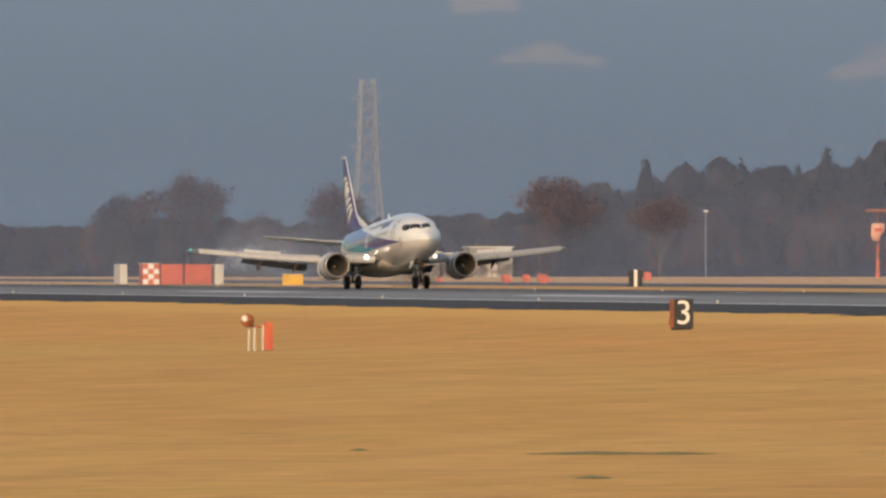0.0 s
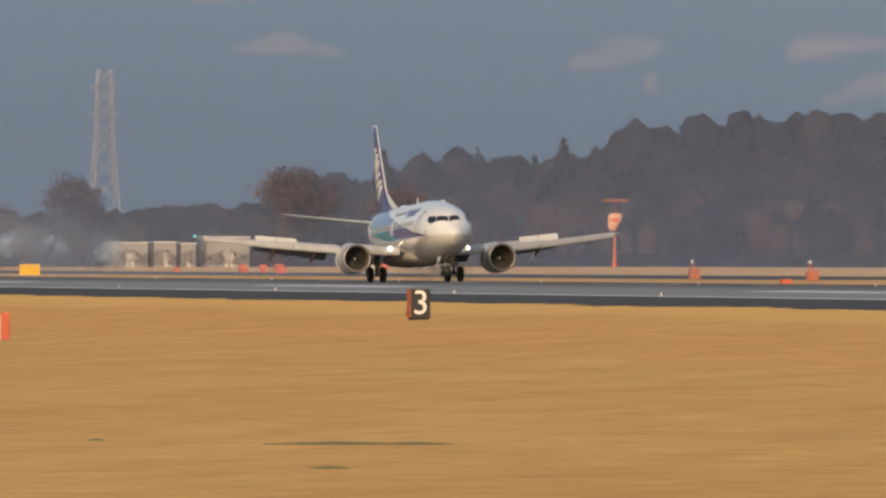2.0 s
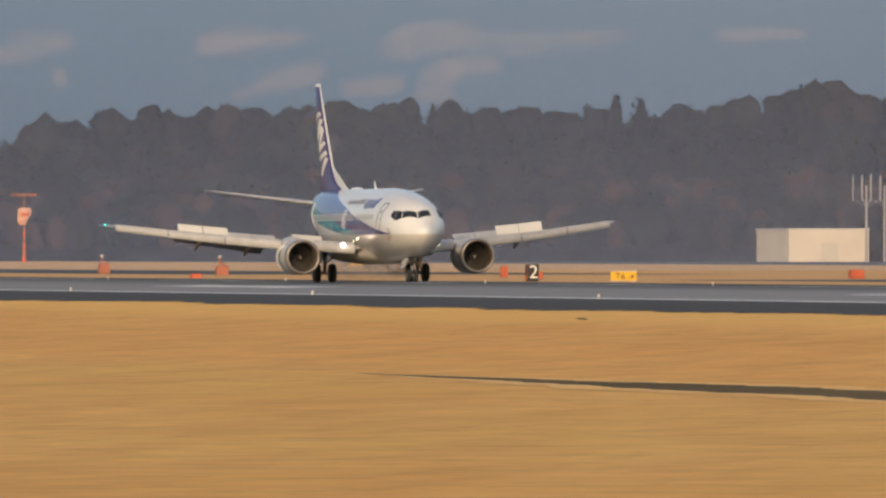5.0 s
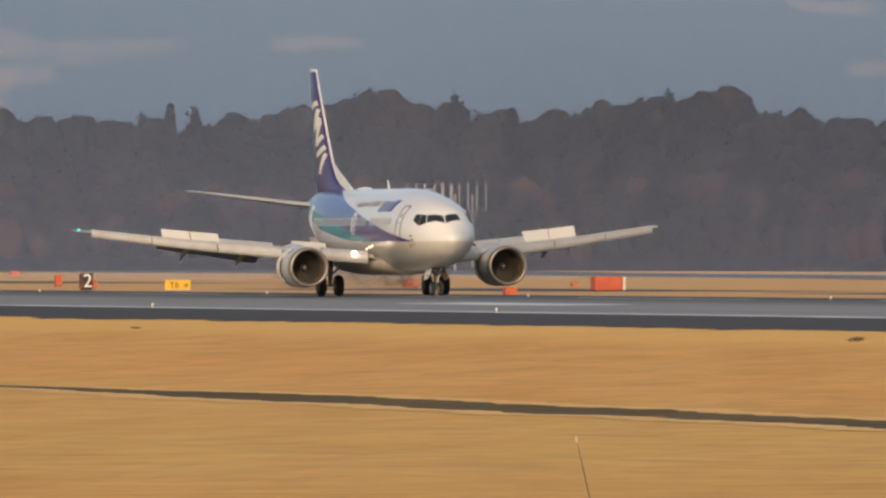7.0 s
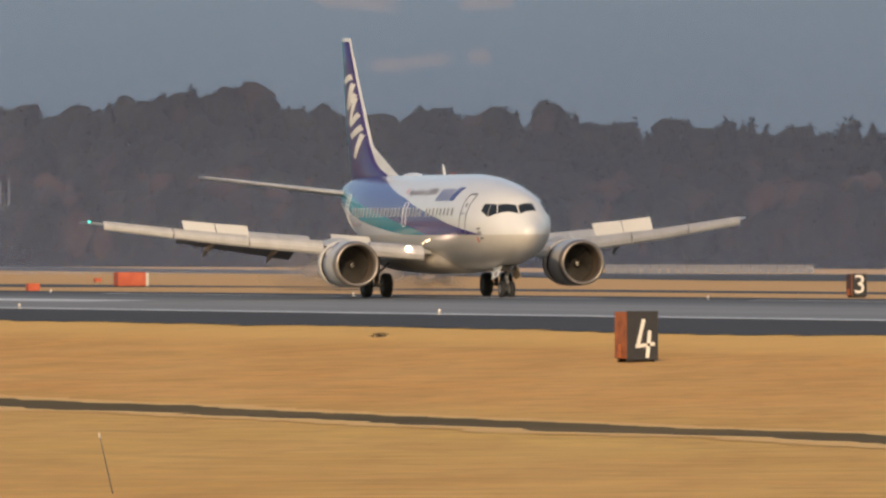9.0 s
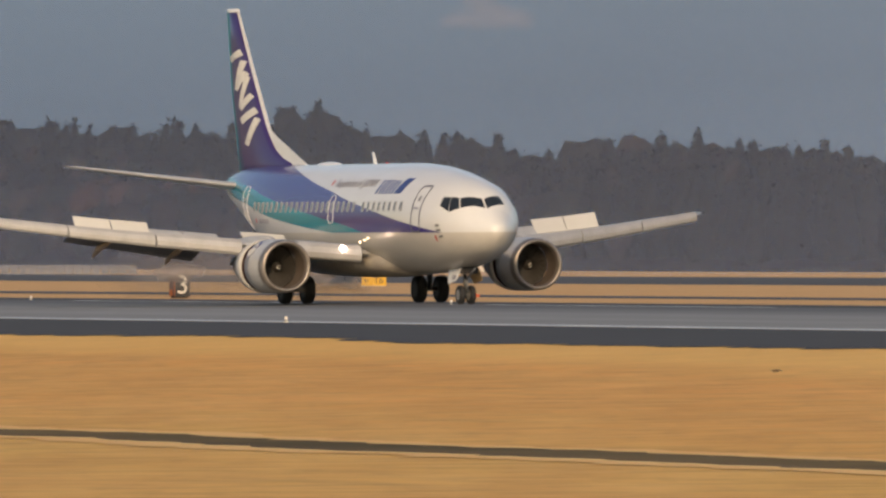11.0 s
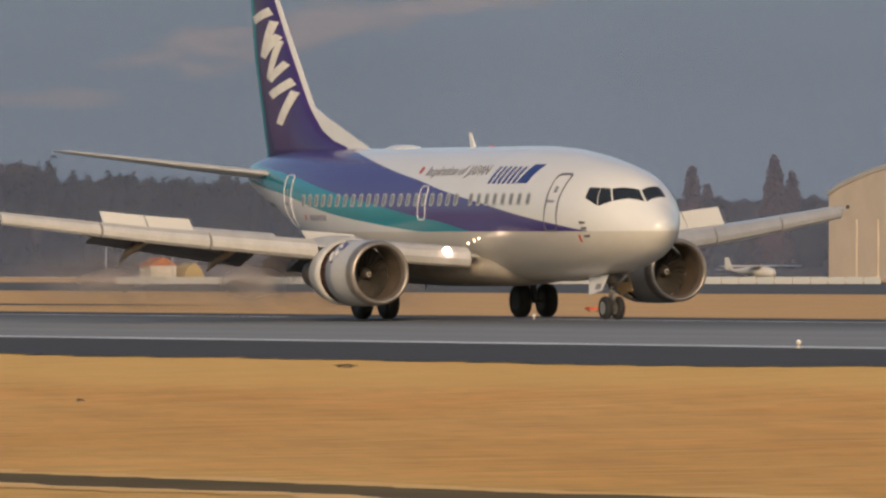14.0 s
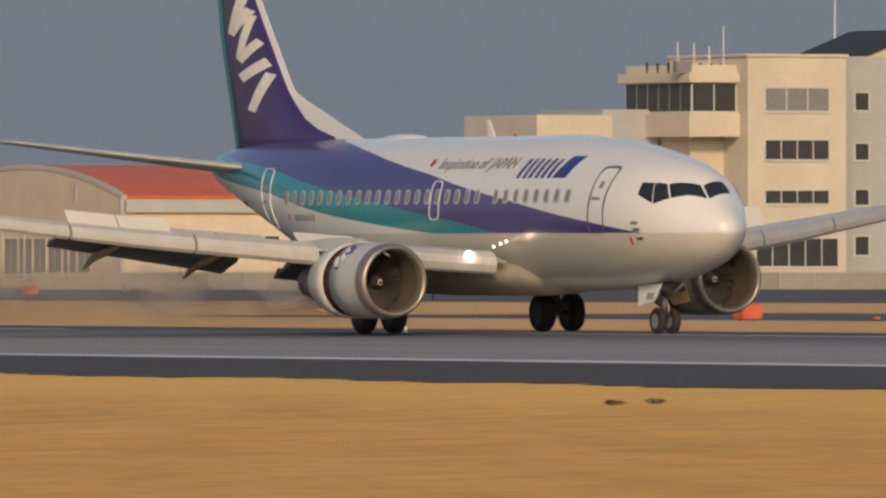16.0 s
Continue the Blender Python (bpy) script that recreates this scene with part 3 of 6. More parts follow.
            part("root_lamp", lamp, M_LAMPSMALL, wing, "small warm wing root lamp")
    return wing


def build_engine(plane, side):
    cy, cz = side * 4.88, 1.38
    tall = 1.07
    outer = [(5.1, 0.995, 0.93), (4.8, 1.02, 0.945), (4.3, 1.04, 0.95), (3.72, 1.04, 0.95), (3.7, 1.0, 0.91)]
    eng = part("engine_cowl", loft(bmesh.new(), [ellipse(x, cy, cz, a, b * tall, 40, 0.06) for x, a, b in outer], cap=False), M_NACELLE, plane, "pale grey engine cowling", True)
    part("inlet_lip", loft(bmesh.new(), [ellipse(x, cy, cz, a, b * tall, 40, 0.06) for x, a, b in [(5.1, 0.995, 0.93), (5.28, 0.98, 0.925), (5.40, 0.94, 0.895), (5.46, 0.88, 0.85), (5.44, 0.82, 0.80), (5.34, 0.785, 0.765), (5.2, 0.77, 0.75)]], cap=False), M_LIP, eng, "bare metal inlet lip", True)
    part("inlet_duct", loft(bmesh.new(), [ellipse(x, cy, cz, a, b * tall, 40, 0.05) for x, a, b in [(5.2, 0.77, 0.75), (5.0, 0.75, 0.74), (4.55, 0.76, 0.76), (4.3, 0.765, 0.765)]], cap=False), M_DUCT, eng, "dark inlet duct", True)
    if side < 0:
        # painted emblem high on the outboard flank: a purple field with pale strokes
        def flank(a, x, out):
            return (x, cy + (1.04 + out) * math.cos(radians(a)), cz + (0.95 * tall + out) * math.sin(radians(a)))
        field = [(112, 3.86), (118, 4.25), (132, 4.38), (150, 4.3), (162, 4.05), (158, 3.8), (136, 3.76)]
        loft(bm := bmesh.new(), [[flank(a, x, o) for a, x in field] for o in (0.012, -0.06)])
        part("cowl_emblem", bm, M_PURPLE, eng, "small purple emblem field")
        for a0, x0, a1, x1 in ((120, 3.92, 128, 4.2), (132, 4.0, 142, 4.22), (140, 3.85, 154, 3.98)):
            loft(bm := bmesh.new(), [[flank(a0, x0, o), flank(a1, x1, o), flank(a1 + 5, x1 - 0.06, o), flank(a0 + 6, x0 - 0.08, o)] for o in (0.022, -0.04)])
            part("emblem_stroke", bm, M_SIGNWHITE, eng, "pale emblem stroke")
    # fan: disc, blades, spinner
    bm = bmesh.new()
    bmesh.ops.create_cone(bm, cap_ends=True, segments=32, radius1=0.765, radius2=0.765, depth=0.04, matrix=Matrix.Translation((4.2, cy, cz)) @ Euler((0, radians(90), 0)).to_matrix().to_4x4())
    fan = part("fan_disc", bm, M_FAN, eng)
    for k in range(22):
        a = 2 * math.pi * k / 22
        u, v = Vector((0, math.cos(a), math.sin(a))), Vector((0, -math.sin(a), math.cos(a)))
        c0 = Vector((4.3, cy, cz))
        ring = lambda r, w, tw: [c0 + u * r + v * w + Vector((tw, 0, 0)), c0 + u * r - v * w - Vector((tw, 0, 0)), c0 + u * r - v * w - Vector((tw + 0.012, 0, 0)), c0 + u * r + v * w + Vector((tw - 0.012, 0, 0))]
        part("fan_blade", loft(bmesh.new(), [ring(0.2, 0.035, 0.05), ring(0.5, 0.06, 0.04), ring(0.75, 0.085, 0.025)]), M_FAN, fan)
    part("spinner", loft(bmesh.new(), [ellipse(x, cy, cz, r, r, 20) for x, r in ((4.62, 0.01), (4.58, 0.06), (4.45, 0.14), (4.3, 0.2), (4.22, 0.215))]), M_FAN, eng, "dark conical spinner", True)
    bm = bmesh.new()
    for k in range(14):
        a = k * 0.42
        r = 0.03 + 0.0045 * k
        bmesh.ops.create_uvsphere(bm, u_segments=6, v_segments=4, radius=0.014, matrix=Matrix.Translation((4.64 - r * 0.62, cy + r * math.cos(a), cz + r * math.sin(a))))
    part("spinner_spiral", bm, M_SIGNWHITE, eng, "white painted spiral")
    # thrust reverser: dark gap with a lattice of vanes, then the sleeve run aft
    part("reverser_core", loft(bmesh.new(), [ellipse(x, cy, cz, a, b * tall, 40, 0.06) for x, a, b in ((3.74, 0.93, 0.86), (2.7, 0.9, 0.83))], cap=False), M_RUSTY, eng, "dark red-brown reverser opening", True)
    for k in range(16):
        a = 2 * math.pi * (k + 0.5) / 16
        p0 = (3.7, cy + 0.95 * math.cos(a), cz + 0.88 * math.sin(a))
        p1 = (3.05, cy + 0.95 * math.cos(a), cz + 0.88 * math.sin(a))
        part("reverser_vane", rod(bmesh.new(), p0, p1, 0.025, n=4), M_RUSTY, eng)
    part("reverser_sleeve", loft(bmesh.new(), [ellipse(x, cy, cz, a, b * tall, 40, 0.05) for x, a, b in ((3.22, 0.97, 0.89), (3.24, 1.02, 0.94), (2.85, 1.01, 0.93), (2.45, 0.94, 0.87), (2.1, 0.83, 0.78), (1.8, 0.71, 0.67), (1.8, 0.67, 0.63), (2.1, 0.7, 0.65))], cap=False), M_NACELLE, eng, "grey reverser sleeve slid aft", True)
    part("exhaust_nozzle", loft(bmesh.new(), [ellipse(x, cy, cz, a, a, 28) for x, a in ((2.0, 0.6), (1.2, 0.52), (0.6, 0.4), (0.6, 0.36), (1.1, 0.3))]), M_DUCT, eng, "dark exhaust nozzle", True)
    part("pylon", loft(bmesh.new(), [[(x, cy - w, z0), (x, cy + w, z0), (x, cy + w * 0.7, z1), (x, cy - w * 0.7, z1)] for x, w, z0, z1 in
                                     ((4.4, 0.05, 2.25, 2.36), (3.4, 0.18, 2.15, 2.5), (2.0, 0.2, 2.05, 2.52), (0.2, 0.16, 1.85, 2.4), (-1.4, 0.05, 1.9, 2.1))]), M_NACELLE, eng, "engine pylon", True)


def wheel(parent, x, y, r, w, name="wheel"):
    prof = [(w * 0.5, r * 0.55), (w * 0.52, r * 0.72), (w * 0.46, r * 0.9), (w * 0.3, r * 0.985), (0, r), (-w * 0.3, r * 0.985), (-w * 0.46, r * 0.9), (-w * 0.52, r * 0.72), (-w * 0.5, r * 0.55)]
    n = 32
    rings = [[(x + rr * math.cos(2 * math.pi * k / n), y + yy, r + rr * math.sin(2 * math.pi * k / n)) for k in range(n)] for yy, rr in prof]
    tyre = part("tyre", loft(bmesh.new(), rings, cap=False), M_TYRE, parent, "black tyre", True)
    rings = [[(x + rr * math.cos(2 * math.pi * k / 20), y + yy, r + rr * math.sin(2 * math.pi * k / 20)) for k in range(20)] for yy, rr in
             ((-w * 0.48, r * 0.56), (-w * 0.36, r * 0.48), (-w * 0.3, r * 0.2), (-w * 0.42, r * 0.14), (-w * 0.42, 0.01), (w * 0.42, 0.01), (w * 0.42, r * 0.14), (w * 0.3, r * 0.2), (w * 0.36, r * 0.48), (w * 0.48, r * 0.56))]
    part("hub", loft(bmesh.new(), rings), M_HUB if w < 0.3 else M_DARK, tyre, "pale metal hub" if w < 0.3 else "dark steel hub")


def build_gear(plane):
    for s in (-1, 1):
        y = s * 2.615
        bm = rod(rod(bmesh.new(), (0, y, 0.5), (0.05, y * 0.98, 1.9), 0.095, 0.13, 12), (0, y - 0.4, 0.508), (0, y + 0.4, 0.508), 0.075, n=10)
        rod(bm, (0, y, 0.95), (0.1, y - s * 0.9, 1.75), 0.05)
        rod(bm, (-0.1, y, 0.6), (-0.25, y, 0.95), 0.04)
        rod(bm, (-0.25, y, 0.95), (-0.06, y, 1.25), 0.04)
        leg = part("main_gear_leg", bm, M_STRUT, plane, "steel main gear leg", True)
        for d in (-0.43, 0.43):
            wheel(leg, 0, y + d, 0.508, 0.37)
        part("gear_door", slab(bmesh.new(), [(0.35, y + s * 0.2, 1.75), (-0.35, y + s * 0.2, 1.75), (-0.25, y + s * 0.25, 1.05), (0.25, y + s * 0.25, 1.05)], 0.03), M_NACELLE, leg, "pale gear door")
    bm = rod(rod(bmesh.new(), (11.07, 0, 0.35), (10.95, 0, 1.4), 0.06, 0.085, 12), (11.07, -0.24, 0.34), (11.07, 0.24, 0.34), 0.05, n=10)
    rod(bm, (11.05, 0, 0.85), (12.1, 0, 1.3), 0.04)
    rod(bm, (11.2, 0, 0.45), (11.3, 0, 0.7), 0.03)
    rod(bm, (11.3, 0, 0.7), (11.06, 0, 0.95), 0.03)
    leg = part("nose_gear_leg", bm, M_STRUT, plane, "steel nose gear leg", True)
    for d in (-0.2, 0.2):
        wheel(leg, 11.07, d, 0.343, 0.2)
    for s in (-1, 1):
        door = part("nose_gear_door", slab(bmesh.new(), [(10.25, s * 0.34, 1.24), (11.55, s * 0.34, 1.32), (11.45, s * 0.52, 0.86), (10.6, s * 0.52, 0.74)], 0.025), M_WHITE if s < 0 else M_DOORIN, plane, "white nose gear door" if s < 0 else "gear door with golden light painted on its inner face")
        if s < 0:
            bm = bmesh.new()
            for k in range(3):
                x = 11.0 + 0.13 * k
                slab(bm, [(x, -0.455, 1.06), (x + 0.09, -0.455, 1.065), (x + 0.09, -0.512, 0.9), (x, -0.512, 0.895)], 0.012)
            part("door_mark", bm, M_LETTER, door, "three short grey bars")
    # near-black solid box in place of the shade inside the bay
    part("gear_bay", box(bmesh.new(), 10.2, 11.6, -0.31, 0.31, 1.1, 1.34, 0.03), M_DARK, plane, "solid near-black box standing for shade in the nose gear bay")
    lamp = bmesh.new()
    bmesh.ops.create_cone(lamp, cap_ends=True, segments=12, radius1=0.07, radius2=0.07, depth=0.05, matrix=Matrix.Translation((11.12, 0, 0.88)) @ Euler((0, radians(90), 0)).to_matrix().to_4x4())
    part("taxi_lamp", lamp, M_HUB, leg, "small taxi lamp")


def build_plane():
    plane = thing("airliner", 0, 0, 0, "white twin-jet airliner with purple and teal stripes and raised spoilers", "airliner")
    rings = [ellipse(x, 0, (t + b) / 2, hw, (t - b) / 2, 48) for x, t, b, hw in STATIONS]
    hull = part("fuselage", loft(bmesh.new(), rings), M_HULL, plane, "white hull, purple and teal sweep, grey belly", True)
    # wing-body fairing
    part("wing_fairing", loft(bmesh.new(), [ellipse(x, 0, z, w, h, 28) for x, z, w, h in ((6.6, 1.5, 0.5, 0.25), (5.6, 1.52, 1.55, 0.5), (4.0, 1.55, 2.0, 0.58), (0.0, 1.55, 2.1, 0.58), (-2.5, 1.55, 1.9, 0.52), (-4.2, 1.5, 1.2, 0.3), (-5.0, 1.5, 0.4, 0.1))]), M_BELLY, plane, "grey wing root fairing", True)
    # cabin windows
    xs = [9.19 - 0.567 * k for k in range(8)] + [4.16 - 0.574 * k for k in range(21)]
    wm = None
    for x in xs:
        z = 3.56
        y = -side_y(x, z)
        if wm is None:
            bm = bmesh.new()
            pts = rounded(-0.14, 0.14, -0.2, 0.2, 0.11)
            loft(bm, [[(a, -0.012, b) for a, b in pts], [(a * 0.97, 0.02, b * 0.97) for a, b in pts]])
            fr = part("window", bm, M_FRAME, plane, "oval cabin window")
            wm = fr.data
            bm = bmesh.new()
            pts = rounded(-0.095, 0.095, -0.15, 0.15, 0.08)
            loft(bm, [[(a, -0.018, b) for a, b in pts], [(a, 0.01, b) for a, b in pts]])
            pn = part("pane", bm, M_WINDOW, fr)
            pm = pn.data
        else:
            fr, pn = new("window", wm), new("pane", pm)
            fr.parent, pn.parent = plane, fr
        q = on_skin(x, y, z)
        slope = (side_y(x + 0.2, z) - side_y(x - 0.2, z)) / 0.4
        top, bot, hw = section(x)
        lean = math.atan2((z - (top + bot) / 2) / ((top - bot) / 2) ** 2, 1 / hw ** 2 * abs(y))
        fr.matrix_basis = Matrix.Translation(q) @ Euler((-lean, 0, -math.atan(slope))).to_matrix().to_4x4()
    # doors and exits
    for x0, x1, z0, z1, mat, nm in ((10.3, 11.06, 2.6, 4.3, M_OUTLINE, "forward_door"), (-9.35, -8.6, 2.75, 4.36, M_OUTWHITE, "rear_door"), (1.47, 2.02, 2.95, 3.98, M_OUTWHITE, "overwing_exit")):
        d = part(nm, skin_band(bmesh.new(), rounded(x0, x1, z0, z1, 0.16), 0.05 if nm == "forward_door" else 0.027, 0.018), mat, plane, "outlined cabin door" if nm != "overwing_exit" else "outlined overwing exit")
        if nm != "overwing_exit":
            xm = (x0 + x1) / 2
            part("door_handle", skin_patch(bmesh.new(), [(xm - 0.28, -side_y(xm, 3.5), 3.52), (xm + 0.1, -side_y(xm, 3.5), 3.52), (xm + 0.1, -side_y(xm, 3.45), 3.44), (xm - 0.28, -side_y(xm, 3.45), 3.44)], 0.02, 2, 1), M_LETTER, d, "dark handle")
            part("door_window", skin_patch(bmesh.new(), [(xm - 0.08, -side_y(xm, 3.9), 3.92), (xm + 0.08, -side_y(xm, 3.9), 3.92), (xm + 0.08, -side_y(xm, 3.75), 3.74), (xm - 0.08, -side_y(xm, 3.75), 3.74)], 0.015, 2, 2), M_WINDOW, d)
    # windscreen
    panes = [[(13.98, -0.2, 3.87), (13.66, 0.5, 3.93), (14.05, 0.6, 3.64), (14.42, -0.2, 3.6)], [(13.27, -0.93, 3.9), (13.93, -0.27, 3.9), (14.38, -0.27, 3.6), (13.64, -1.05, 3.54)]]
    for s in (-1, 1):
        aft = 0.4 if s > 0 else 0.0
        panes.append([(12.79 - aft, s * 1.1, 3.9), (13.21 - aft, s * 0.95, 3.88), (13.59 - aft, s * 1.08, 3.52), (13.13 - aft, s * 1.34, 3.36)])
        panes.append([(12.26 - aft, s * 1.25, 3.89), (12.74 - aft, s * 1.12, 3.9), (13.07 - aft, s * 1.35, 3.37), (12.33 - aft, s * 1.43, 3.58)])
    for c in panes:
        part("windscreen_pane", skin_patch(bmesh.new(), [(nose_x(x), y, z) for x, y, z in c], 0.014), M_GLASS, plane, "dark cockpit glass", True)
    # fin: three bands of paint, each a slice of the section
    def fin_ring(xa, xb, z, th):
        n = 8
        return [(xa + (xb - xa) * k / n, th * math.sin(math.pi * (0.08 + 0.84 * k / n)), z) for k in range(n + 1)] + [(xa + (xb - xa) * k / n, -th * math.sin(math.pi * (0.08 + 0.84 * k / n)), z) for k in range(n, -1, -1)]
    zs = [4.75, 5.2, 5.4, 5.7, 6.17, 6.43, 6.63, 8.0, 8.75, 9.9, 10.93]
    le = [-5.0, -6.28, -6.95, -7.9, -9.45, -10.15, -10.35, -11.45, -12.06, -12.95, -13.73]
    wh = [-6.9, -7.7, -8.65, -9.45, -10.1, -10.4, -10.6, -11.72, -12.32, -13.18, -13.93]
    te = [-13.75, -13.82, -13.9, -14.0, -14.12, -14.2, -14.28, -14.68, -14.8, -14.97, -15.12]
    th = [0.3, 0.28, 0.27, 0.26, 0.24, 0.235, 0.23, 0.2, 0.18, 0.15, 0.11]
    fin = part("fin", loft(bmesh.new(), [fin_ring(b, c + 0.3, z, t) for b, c, z, t in zip(wh, te, zs, th)]), M_PURPLE, plane, "purple tail fin", True)
    part("fin_leading_edge", loft(bmesh.new(), [[(a, -0.012, z), ((a + b) / 2, -t * 0.15, z), (b, -t * 0.247, z), (b, t * 0.247, z), ((a + b) / 2, t * 0.15, z), (a, 0.012, z)] for a, b, z, t in zip(le, wh, zs, th)]), M_WHITE, fin, "white leading edge")
    part("rudder_edge", loft(bmesh.new(), [[(c + 0.32, -t * 0.25, z), (c, -0.012, z), (c, 0.012, z), (c + 0.32, t * 0.25, z)] for c, z, t in zip(te, zs, th)]), M_TEAL, fin, "teal rudder edge")
    part("fin_cap", loft(bmesh.new(), [fin_ring(-13.72, -15.1, 10.93, 0.115), fin_ring(-13.8, -15.12, 11.03, 0.1), fin_ring(-13.95, -15.1, 11.08, 0.05)]), M_WHITE, fin, "white fin cap")
    def fin_y(x, z):
        """Half thickness of the fin at a point of its side."""
        for k in range(len(zs) - 1):
            if zs[k] <= z <= zs[k + 1]:
                f = (z - zs[k]) / (zs[k + 1] - zs[k])
                a, b, t = [q[k] + (q[k + 1] - q[k]) * f for q in (wh, te, th)]
                u = min(1.0, max(0.0, (x - a) / (b + 0.3 - a)))
                return t * math.sin(math.pi * (0.08 + 0.84 * u))
        return 0.1

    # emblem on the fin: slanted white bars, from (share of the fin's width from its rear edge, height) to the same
    def fin_x(u, z):
        for k in range(len(zs) - 1):
            if zs[k] <= z <= zs[k + 1]:
                f = (z - zs[k]) / (zs[k + 1] - zs[k])
                a, b = [q[k] + (q[k + 1] - q[k]) * f for q in (te, wh)]
                return a + (b - a) * u
        return wh[-1]
    for s in (-1, 1):
        for ua, za, ub, zb, w in ((0.12, 9.14, 0.82, 9.42, 0.13), (0.84, 9.1, 0.33, 8.0, 0.11), (0.33, 8.0, 0.86, 8.66, 0.11), (0.86, 8.5, 0.4, 7.36, 0.085), (0.4, 7.28, 0.86, 7.8, 0.11),
                               (0.36, 6.8, 0.88, 7.24, 0.13), (0.86, 6.92, 0.4, 5.92, 0.11)):
            (xa, xb) = fin_x(ua, za), fin_x(ub, zb)
            run = Vector(((xb - xa) * 0.4, zb - za)).normalized()
            ox, oz = -run.y * w / 0.4, run.x * w
            rows = []
            for k in range(7):
                f = k / 6
                x, z = xa + (xb - xa) * f, za + (zb - za) * f
                lo, hi = (x - ox, z - oz), (x + ox, z + oz)
                rows.append([(p[0], s * (fin_y(*p) + o), p[1]) for o in (0.014, -0.01) for p in ((lo, hi) if o > 0 else (hi, lo))])
            part("emblem_bar", loft(bmesh.new(), rows), M_SIGNWHITE, fin, "slanted white emblem bar")
    # tailplane
    for s in (-1, 1):
        rings = [airfoil(a, b, s * y, z, t) for y, a, b, z, t in ((0.5, -11.0, -14.4, 4.34, 0.3), (1.2, -11.65, -14.6, 4.42, 0.26), (6.0, -14.95, -16.2, 5.11, 0.1), (6.2, -15.3, -16.2, 5.14, 0.04))]
        part("tailplane", loft(bmesh.new(), rings), M_GREY, plane, "grey swept tailplane", True)
    for s in (-1, 1):
        build_wing(plane, s)
        build_engine(plane, s)
    build_gear(plane)
    # aerials
    part("aerial", loft(bmesh.new(), [[(1.62, -0.03, 5.08), (1.62, 0.03, 5.08), (1.3, 0.03, 5.08), (1.3, -0.03, 5.08)], [(1.3, -0.01, 5.56), (1.3, 0.01, 5.56), (1.12, 0.01, 5.56), (1.12, -0.01, 5.56)]]), M_WHITE, plane, "white blade aerial")
    bm = bmesh.new()
    bmesh.ops.create_uvsphere(bm, u_segments=16, v_segments=8, radius=1, matrix=Matrix.Translation((-3.6, 0, 5.1)) @ Matrix.Diagonal((1.2, 0.3, 0.13, 1)))
    part("aerial_dome", bm, M_WHITE, plane, "low white aerial dome", True)
    bm = bmesh.new()
    bmesh.ops.create_uvsphere(bm, u_segments=10, v_segments=6, radius=0.05, matrix=Matrix.Translation((2.75, 0, 5.14)))
    part("beacon", bm, M_RED, plane, "red roof beacon")
    bm = rod(bmesh.new(), (-2.0, 0, 1.15), (-2.1, 0, 0.85), 0.03, 0.02)
    part("belly_aerial", bm, M_STRUT, plane)
    # markings on the hull: slogan, emblem bars, red disc, small bars
    x, z = 3.7, 4.41
    y = -side_y(x, z)
    lean = math.degrees(math.atan2((z - 3.125) / 2.005 ** 2, 1 / 1.88 ** 2 * abs(y)))
    at_x = 1.3
    for word in ("Inspiration", "of", "JAPAN"):
        ob = text_part("slogan_word", word, 0.51, M_LETTER, plane, pose(at_x, y - 0.014, z, 90 - lean, 0, 0), "grey italic lettering", 0.006, 0.25, "LEFT")
        at_x += max(v.co.x for v in ob.data.vertices) + 0.12
    for k in range(3):
        x0 = 6.05 + 0.67 * k
        for sh in (0.0, 0.34):
            part("emblem_bar", skin_patch(bmesh.new(), [(x0 + sh + 0.25, -side_y(x0, 4.52), 4.52), (x0 + sh + 0.4, -side_y(x0, 4.52), 4.52), (x0 + sh + 0.17, -side_y(x0, 4.02), 4.02), (x0 + sh, -side_y(x0, 4.02), 4.02)], 0.01, 2, 4), M_BLUE, plane, "slanted blue emblem bar")
    part("emblem_block", skin_patch(bmesh.new(), [(8.48, -side_y(8.5, 4.57), 4.57), (9.08, -side_y(9.0, 4.57), 4.57), (8.72, -side_y(8.7, 4.02), 4.02), (8.05, -side_y(8.1, 4.02), 4.02)], 0.011, 4, 5), M_BLUE, plane, "broad slanted blue block")
    bm = bmesh.new()
    bm.faces.new([bm.verts.new(on_skin(0.86 + 0.11 * math.cos(a), -side_y(0.86, 4.44 + 0.11 * math.sin(a)), 4.44 + 0.11 * math.sin(a), 0.012)) for a in [2 * math.pi * k / 16 for k in range(16)]])
    part("red_disc", bm, M_RED, plane, "red disc")
    part("red_disc", skin_patch(bmesh.new(), [(-7.28, -side_y(-7.2, 3.1), 3.14), (-7.14, -side_y(-7.2, 3.1), 3.14), (-7.14, -side_y(-7.2, 2.98), 2.98), (-7.28, -side_y(-7.2, 2.98), 2.98)], 0.01, 2, 2), M_RED, plane)
    for k in range(7):
        x0 = -6.75 + 0.21 * k
        part("small_bar", skin_patch(bmesh.new(), [(x0, -side_y(x0, 3.1), 3.13), (x0 + 0.13, -side_y(x0, 3.1), 3.13), (x0 + 0.13, -side_y(x0, 2.97), 2.96), (x0, -side_y(x0, 2.97), 2.96)], 0.01, 1, 2), M_LETTER, plane)
